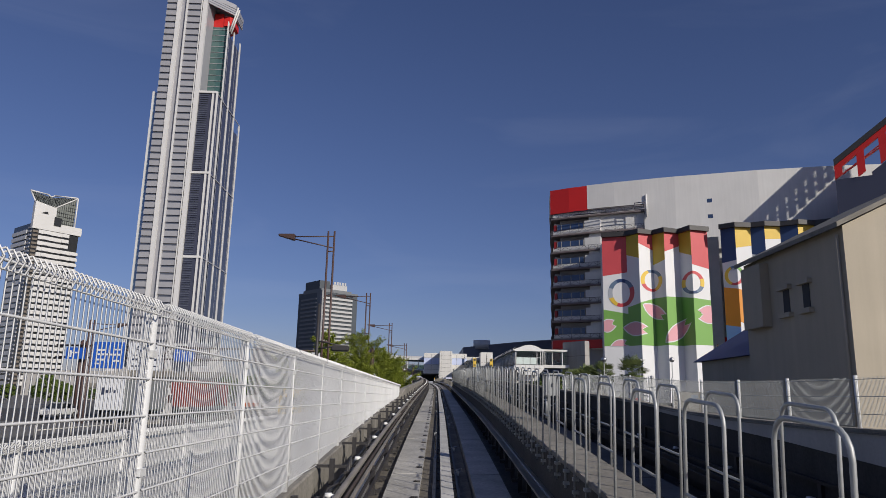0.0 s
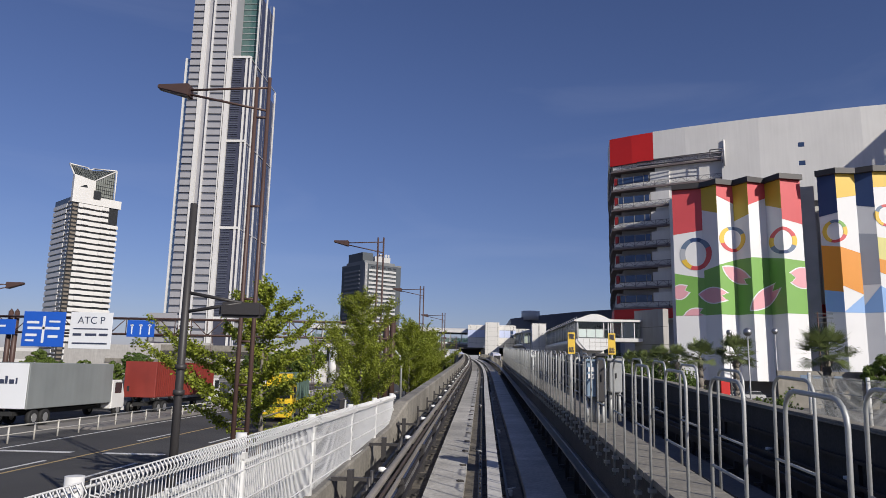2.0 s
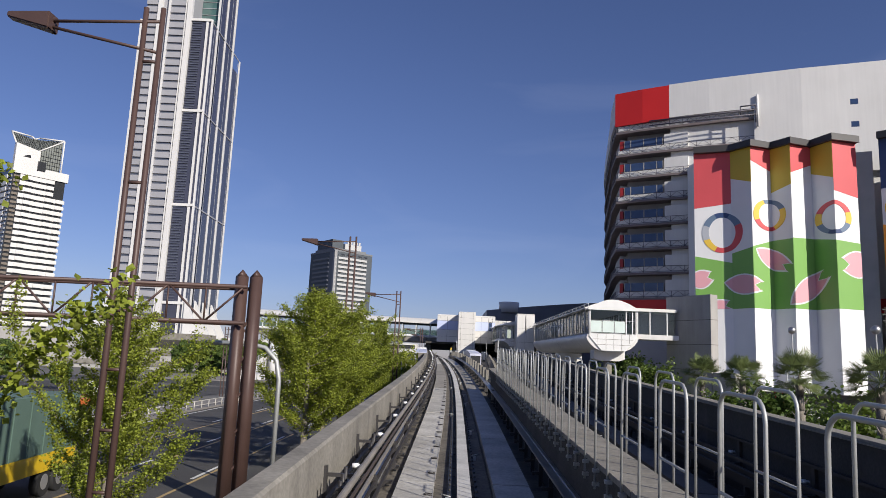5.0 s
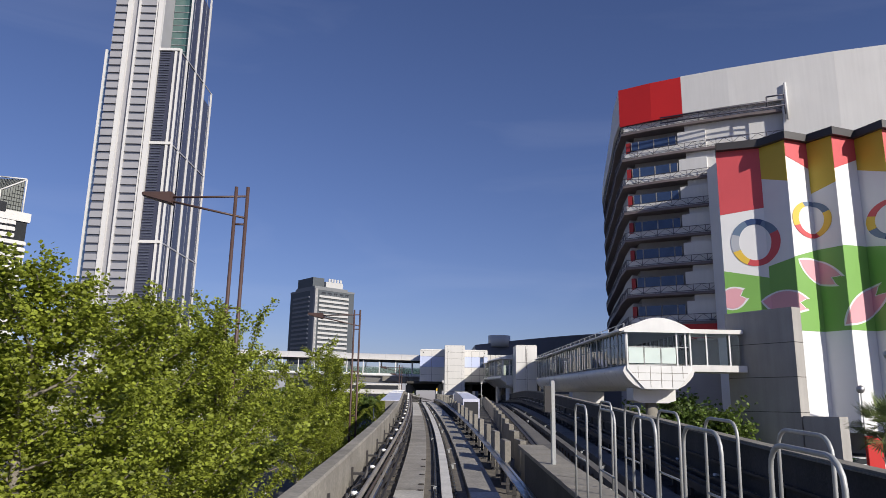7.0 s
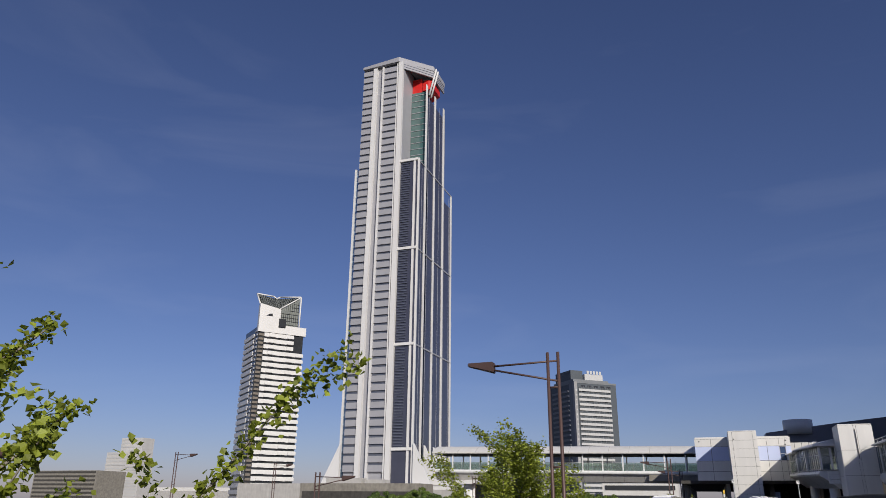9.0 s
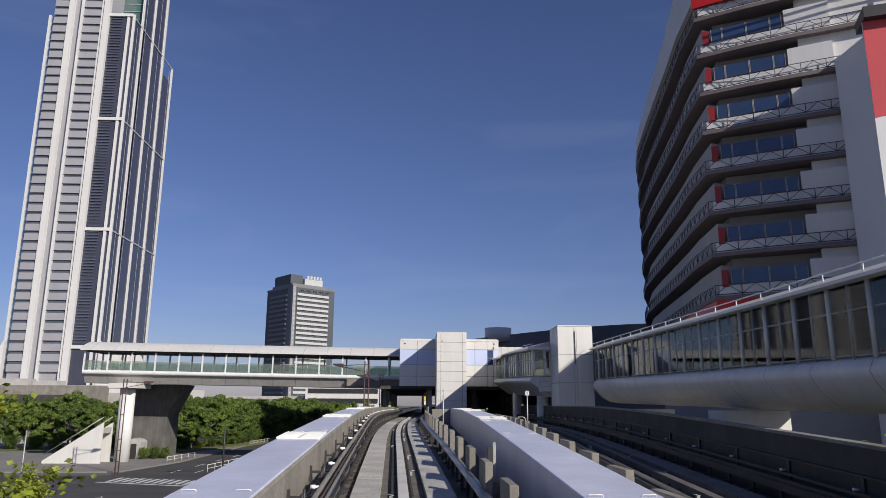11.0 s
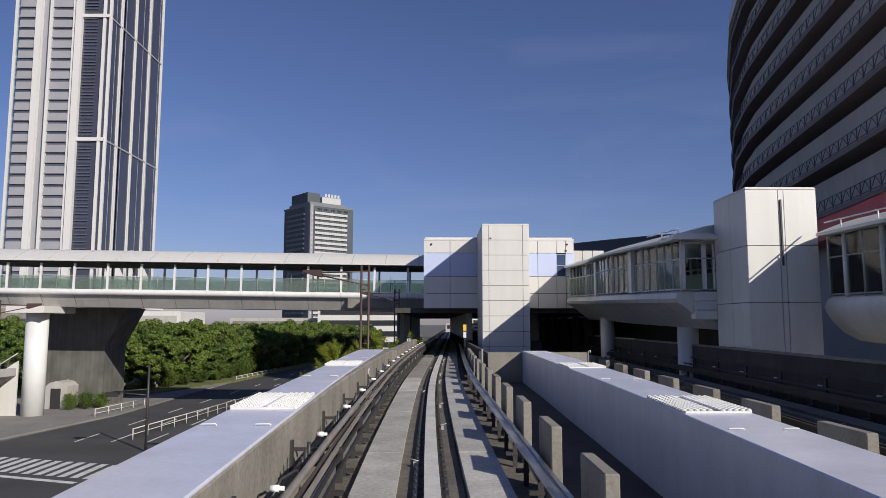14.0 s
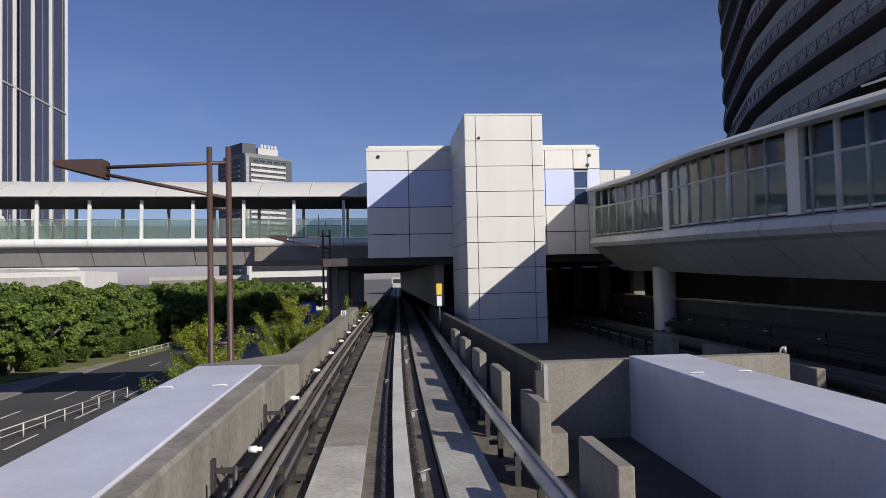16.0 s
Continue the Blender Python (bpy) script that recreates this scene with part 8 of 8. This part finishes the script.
def car(x, y, turn, material, label):
    c = thing("car", label, "car", "parked cars")
    bm = bmesh.new()
    prism(bm, [(-2.1, 0.35), (2.1, 0.35), (2.15, 0.8), (1.3, 0.92), (-1.9, 0.95), (-2.12, 0.7)], -0.84, 0.84, "x")
    bmesh.ops.bevel(bm, geom=bm.edges, offset=0.08, segments=2, affect="EDGES")
    part("body", bm, material, c)
    bm = bmesh.new()
    prism(bm, [(-1.75, 0.9), (1.2, 0.9), (0.55, 1.42), (-1.35, 1.45)], -0.72, 0.72, "x")
    bmesh.ops.bevel(bm, geom=bm.edges, offset=0.07, segments=2, affect="EDGES")
    cb = part("cabin", bm, M_SCREEN, c)
    bm = bmesh.new()
    box(bm, -0.66, 0.66, -1.3, 0.5, 1.42, 1.47)
    part("roof", bm, material, cb)
    for sx in (-0.76, 0.76):
        for sy_ in (-1.3, 1.3):
            wheel(c, sx, sy_, 0.31, 0.2)
    c.matrix_world = pose(x, y, 0.012, 0, 0, turn)


for x, y, m, l in ((-31, 119, M_WHITE, "white car waiting on the far carriageway"), (-29, 112, M_TRAILER, "silver car on the far carriageway"), (-40, 95, M_WHITE, "white car on the far carriageway"), (-35, 70, M_WHITE, "white car on the far carriageway"), (36, 138, M_RED, "small red car parked by the palms"), (42, 140, M_WHITE, "white car parked by the palms"), (47, 142, M_TRAILER, "silver car parked by the palms")):
    car(x, y, 90 if x > 0 else 180, m, l)

# ---- houses and walls east of the line ----
M_BEIGE = mat("beige_render", (0.44, 0.385, 0.295), 0.8, vary=0.08, scale=3, fine=0.05, streak=0.08)
M_ROOF_BLUE = mat("blue_roof", (0.04, 0.06, 0.16), 0.5, vary=0.1, scale=1)
house = thing("beige_house", "beige rendered building with two small windows and a pitched roof edge", "house")
HX, HY0, HY1 = 17.1, 27.68, 36.9
bm = bmesh.new()
prism(bm, [(HX, 0), (HX + 12, 0), (HX + 12, 9.96), (HX + 6, 13.0), (HX, 9.96)], HY0, HY1, "y")
part("wall", bm, M_BEIGE, house)
for s, a in ((0, HX), (1, HX + 12)):
    bm = bmesh.new()
    sx = -1 if s == 0 else 1
    v = [(a + sx * 0.4, 9.82), (HX + 6, 13.02), (HX + 6, 13.24), (a + sx * 0.4, 10.04)]
    prism(bm, v, HY0 - 0.3, HY1 + 0.25, "y")
    part("roof", bm, M_CONC, house)
for y in (30.84, 32.62):
    bm = bmesh.new()
    box(bm, HX - 0.03, HX + 0.1, y - 0.28, y + 0.28, 6.9, 8.0)
    w = part("window", bm, M_DARK, house)
    for z in (6.68, 8.0):
        bm = bmesh.new()
        box(bm, HX - 0.22, HX + 0.05, y - 0.52, y + 0.52, z, z + 0.22)
        part("sill", bm, M_BEIGE, w)
bm = bmesh.new()
tube(bm, (HX - 0.1, HY0 + 0.3, 0), (HX - 0.1, HY0 + 0.3, 9.6), 0.06)
part("drain_pipe", bm, M_BEIGE, house)
bm = bmesh.new()
box(bm, HX - 0.45, HX + 0.2, 34.2, 36.3, 6.42, 9.6)
part("bay", bm, M_BEIGE, house)
annex = thing("annex", "low beige annex with a dark blue pitched roof", "house")
bm = bmesh.new()
box(bm, HX + 1.9, HX + 10, HY1, 48.3, 0, 5.55)
part("wall", bm, M_BEIGE, annex)
bm = bmesh.new()
prism(bm, [(HX + 1.5, 5.45), (HX + 10.4, 5.45), (HX + 5.95, 8.2)], HY1, 48.95, "y")
part("roof", bm, M_ROOF_BLUE, annex)

yard = thing("yard_wall", "weathered grey concrete yard wall with a faded blue sign", "wall")
bm = bmesh.new()
box(bm, 40.5, 53.2, 116.0, 116.4, 0, 4.7)
part("wall", bm, M_CONC, yard)
bars(yard, [(43.4, 44.6, 3.7, 4.2), (45.0, 46.0, 3.75, 4.15), (46.3, 47.2, 3.7, 4.2), (47.6, 48.8, 3.8, 4.1)], 116.02, M_P_STEEL)
low = thing("boundary_wall", "long low concrete boundary wall east of the line", "wall")
bm = bmesh.new()
box(bm, 11.2, 11.5, 42, 118, 0, 2.6)
part("wall", bm, M_CONC_DARK, low)
# ball lamps and utility pole by the painted wall
for x, y, h, r in ((14.78, 58.4, 6.09, 0.22), (41.1, 117.5, 9.9, 0.42), (39.7, 130.5, 10.4, 0.42), (47, 147, 8, 0.42)):
    b = thing("ball_lamp", "tall pole lamp with a mirrored ball head", "street lamp", "ball lamps")
    bm = bmesh.new()
    tube(bm, (x, y, 0), (x, y, h - r * 0.8), r * 0.24, r * 0.17)
    part("pole", bm, M_GALV, b)
    bm = bmesh.new()
    bmesh.ops.create_icosphere(bm, subdivisions=3, radius=r, matrix=Matrix.Translation((x, y, h)))
    for f in bm.faces:
        f.smooth = True
    part("globe", bm, M_STEEL, b)
rb = thing("sign_box", "red upright sign box by the palms", "sign")
bm = bmesh.new()
box(bm, 39.6, 41.0, 134.7, 135.1, 0.4, 3.6)
bmesh.ops.bevel(bm, geom=bm.edges, offset=0.05, segments=1, affect="EDGES")
part("panel", bm, M_RED, rb)
for x in (39.9, 40.7):
    bm = bmesh.new()
    tube(bm, (x, 134.9, 0), (x, 134.9, 0.45), 0.06)
    part("leg", bm, M_DKPOLE, rb)
up = thing("utility_pole", "wooden utility pole with cross arms before the painted wall", "utility pole")
bm = bmesh.new()
tube(bm, (62.5, 150, 0), (62.5, 150, 15.5), 0.2, 0.14)
part("pole", bm, M_BROWN, up)
for z in (13.6, 14.5, 15.2):
    bm = bmesh.new()
    box(bm, 62.0, 65.2, 149.9, 150.1, z - 0.06, z + 0.06)
    part("cross_arm", bm, M_DKPOLE, up)
grid_hall = thing("red_roof_block", "dark glass block with a slanting red lattice roof screen", "building")
bm = bmesh.new()
prism(bm, [(89.6, 146.6), (128, 121), (138, 140), (100.5, 153.2)], 0, 52)
part("glass_wall", bm, M_T_DARK, grid_hall)
gd = Vector((38.4, -25.6, 0)).normalized()
gface = Matrix(((gd.x, -gd.y, 0, 89.6), (gd.y, gd.x, 0, 146.6), (0, 0, 1, 52), (0, 0, 0, 1)))
def slope(u):
    """Height of the slanting edge above the block's top."""
    return 3.0 + u * 34 / 46


for low, high in ((-1.3, -0.05), (-4.1, -3.3), (-7.2, -6.0)):
    bm = bmesh.new()
    prism(bm, [(0, max(0, slope(0) + low)), (46, slope(46) + low), (46, slope(46) + high), (0, max(0.02, slope(0) + high))], -0.4, 0.4, "y")
    for q in bm.verts:
        q.co = gface @ q.co
    part("red_rail", bm, M_RED, grid_hall)
for i in range(11):
    u = i * 4.4
    bm = bmesh.new()
    z0, z1 = max(0.0, slope(u) - 7.2), slope(u) - 0.06
    prism(bm, [(u, z0), (u + 1.5, z0 + 1.1), (u + 1.5, z1 + 1.1), (u, z1)], -0.35, 0.35, "y")
    for q in bm.verts:
        q.co = gface @ q.co
    part("red_post", bm, M_RED, grid_hall)
bm = bmesh.new()
prism(bm, [(7.0, 0.01), (46, 0.01), (46, slope(46) - 7.3), (7.0, slope(7) - 7.3)], 0.5, 1.2, "y")
for q in bm.verts:
    q.co = gface @ q.co
part("glass_screen", bm, M_T_DARK, grid_hall, "dark glass below the lattice")
bm = bmesh.new()
prism(bm, [(0, 3.0), (46, 37.0), (46, 38.4), (0, 4.4)], -0.9, 0.9, "y")
for q in bm.verts:
    q.co = gface @ q.co
part("roof_edge", bm, M_DKPOLE, grid_hall, "dark slanting edge")

# ---- distance ----
def block(name, label, x0, x1, y0, y1, h, material, floors, band, yaw=0):
    b = thing(name, label, "building", "distant buildings")
    bm = bmesh.new()
    box(bm, x0, x1, y0, y1, 0, h)
    part("wall", bm, material, b)
    for i in range(floors):
        z = h * (i + 0.35) / floors
        bm = bmesh.new()
        box(bm, x0 + 1, x1 - 1, y0 - 0.3, y0 + 0.2, z, z + h / floors * 0.45)
        part("window_band", bm, band, b)


block("grey_block", "far grey louvred block with dark bands", -507, -443, 535, 565, 27, M_CONC, 9, M_CONC_DARK)
M_CREAM = mat("far_cream_wall", (0.48, 0.47, 0.45), 0.8, vary=0.06, scale=20, fine=0)
block("cream_tower", "far cream apartment tower with stepped top", -826, -786, 930, 960, 70, M_CREAM, 14, M_H_BAND)
block("cream_tower", "far cream apartment tower with a blue-grey top", -832, -792, 961, 985, 93, M_CREAM, 18, M_H_BAND)
block("cream_tower", "far cream apartment tower beside another", -785, -758, 925, 950, 60, M_CREAM, 14, M_H_BAND)
block("white_shed", "long white warehouse in the distance", -735, -560, 925, 960, 22, M_WHITE_PANEL, 1, M_CONC_PALE)
block("white_shed", "low white warehouse in the distance", -560, -430, 940, 980, 20, M_CONC_PALE, 1, M_WHITE_PANEL)
block("dark_tower", "far dark narrow tower beside the skyscraper", -215, -203, 520, 535, 44, M_T_STRIP, 10, M_T_DARK)
block("low_white_hall", "low white hall behind the street trees", -98, -67, 330, 350, 11.6, M_WHITE_PANEL, 2, M_CONC_PALE)
block("low_white_hall", "low white hall with window bands behind the street trees", -36, -10, 362, 376, 13.4, M_WHITE_PANEL, 4, M_W_DARK)
block("low_white_hall", "low grey hall behind the street trees", -66, -38, 372, 384, 10.2, M_CONC_PALE, 2, M_CONC)
block("far_block", "far pale building along the railway", 6, 40, 520, 540, 8.5, M_CONC_PALE, 2, M_W_DARK)
block("far_block", "far pale apartment building", 20, 60, 520, 540, 22, M_WHITE_PANEL, 6, M_W_DARK)
block("long_terrace", "long low pale concrete terrace across the street", -120, -46, 250, 262, 6.2, M_CONC_PALE, 2, M_CONC)
block("grey_terrace", "long low grey concrete deck before the skyscraper", -123, -82, 300, 312, 11.8, M_CONC, 1, M_CONC_DARK)
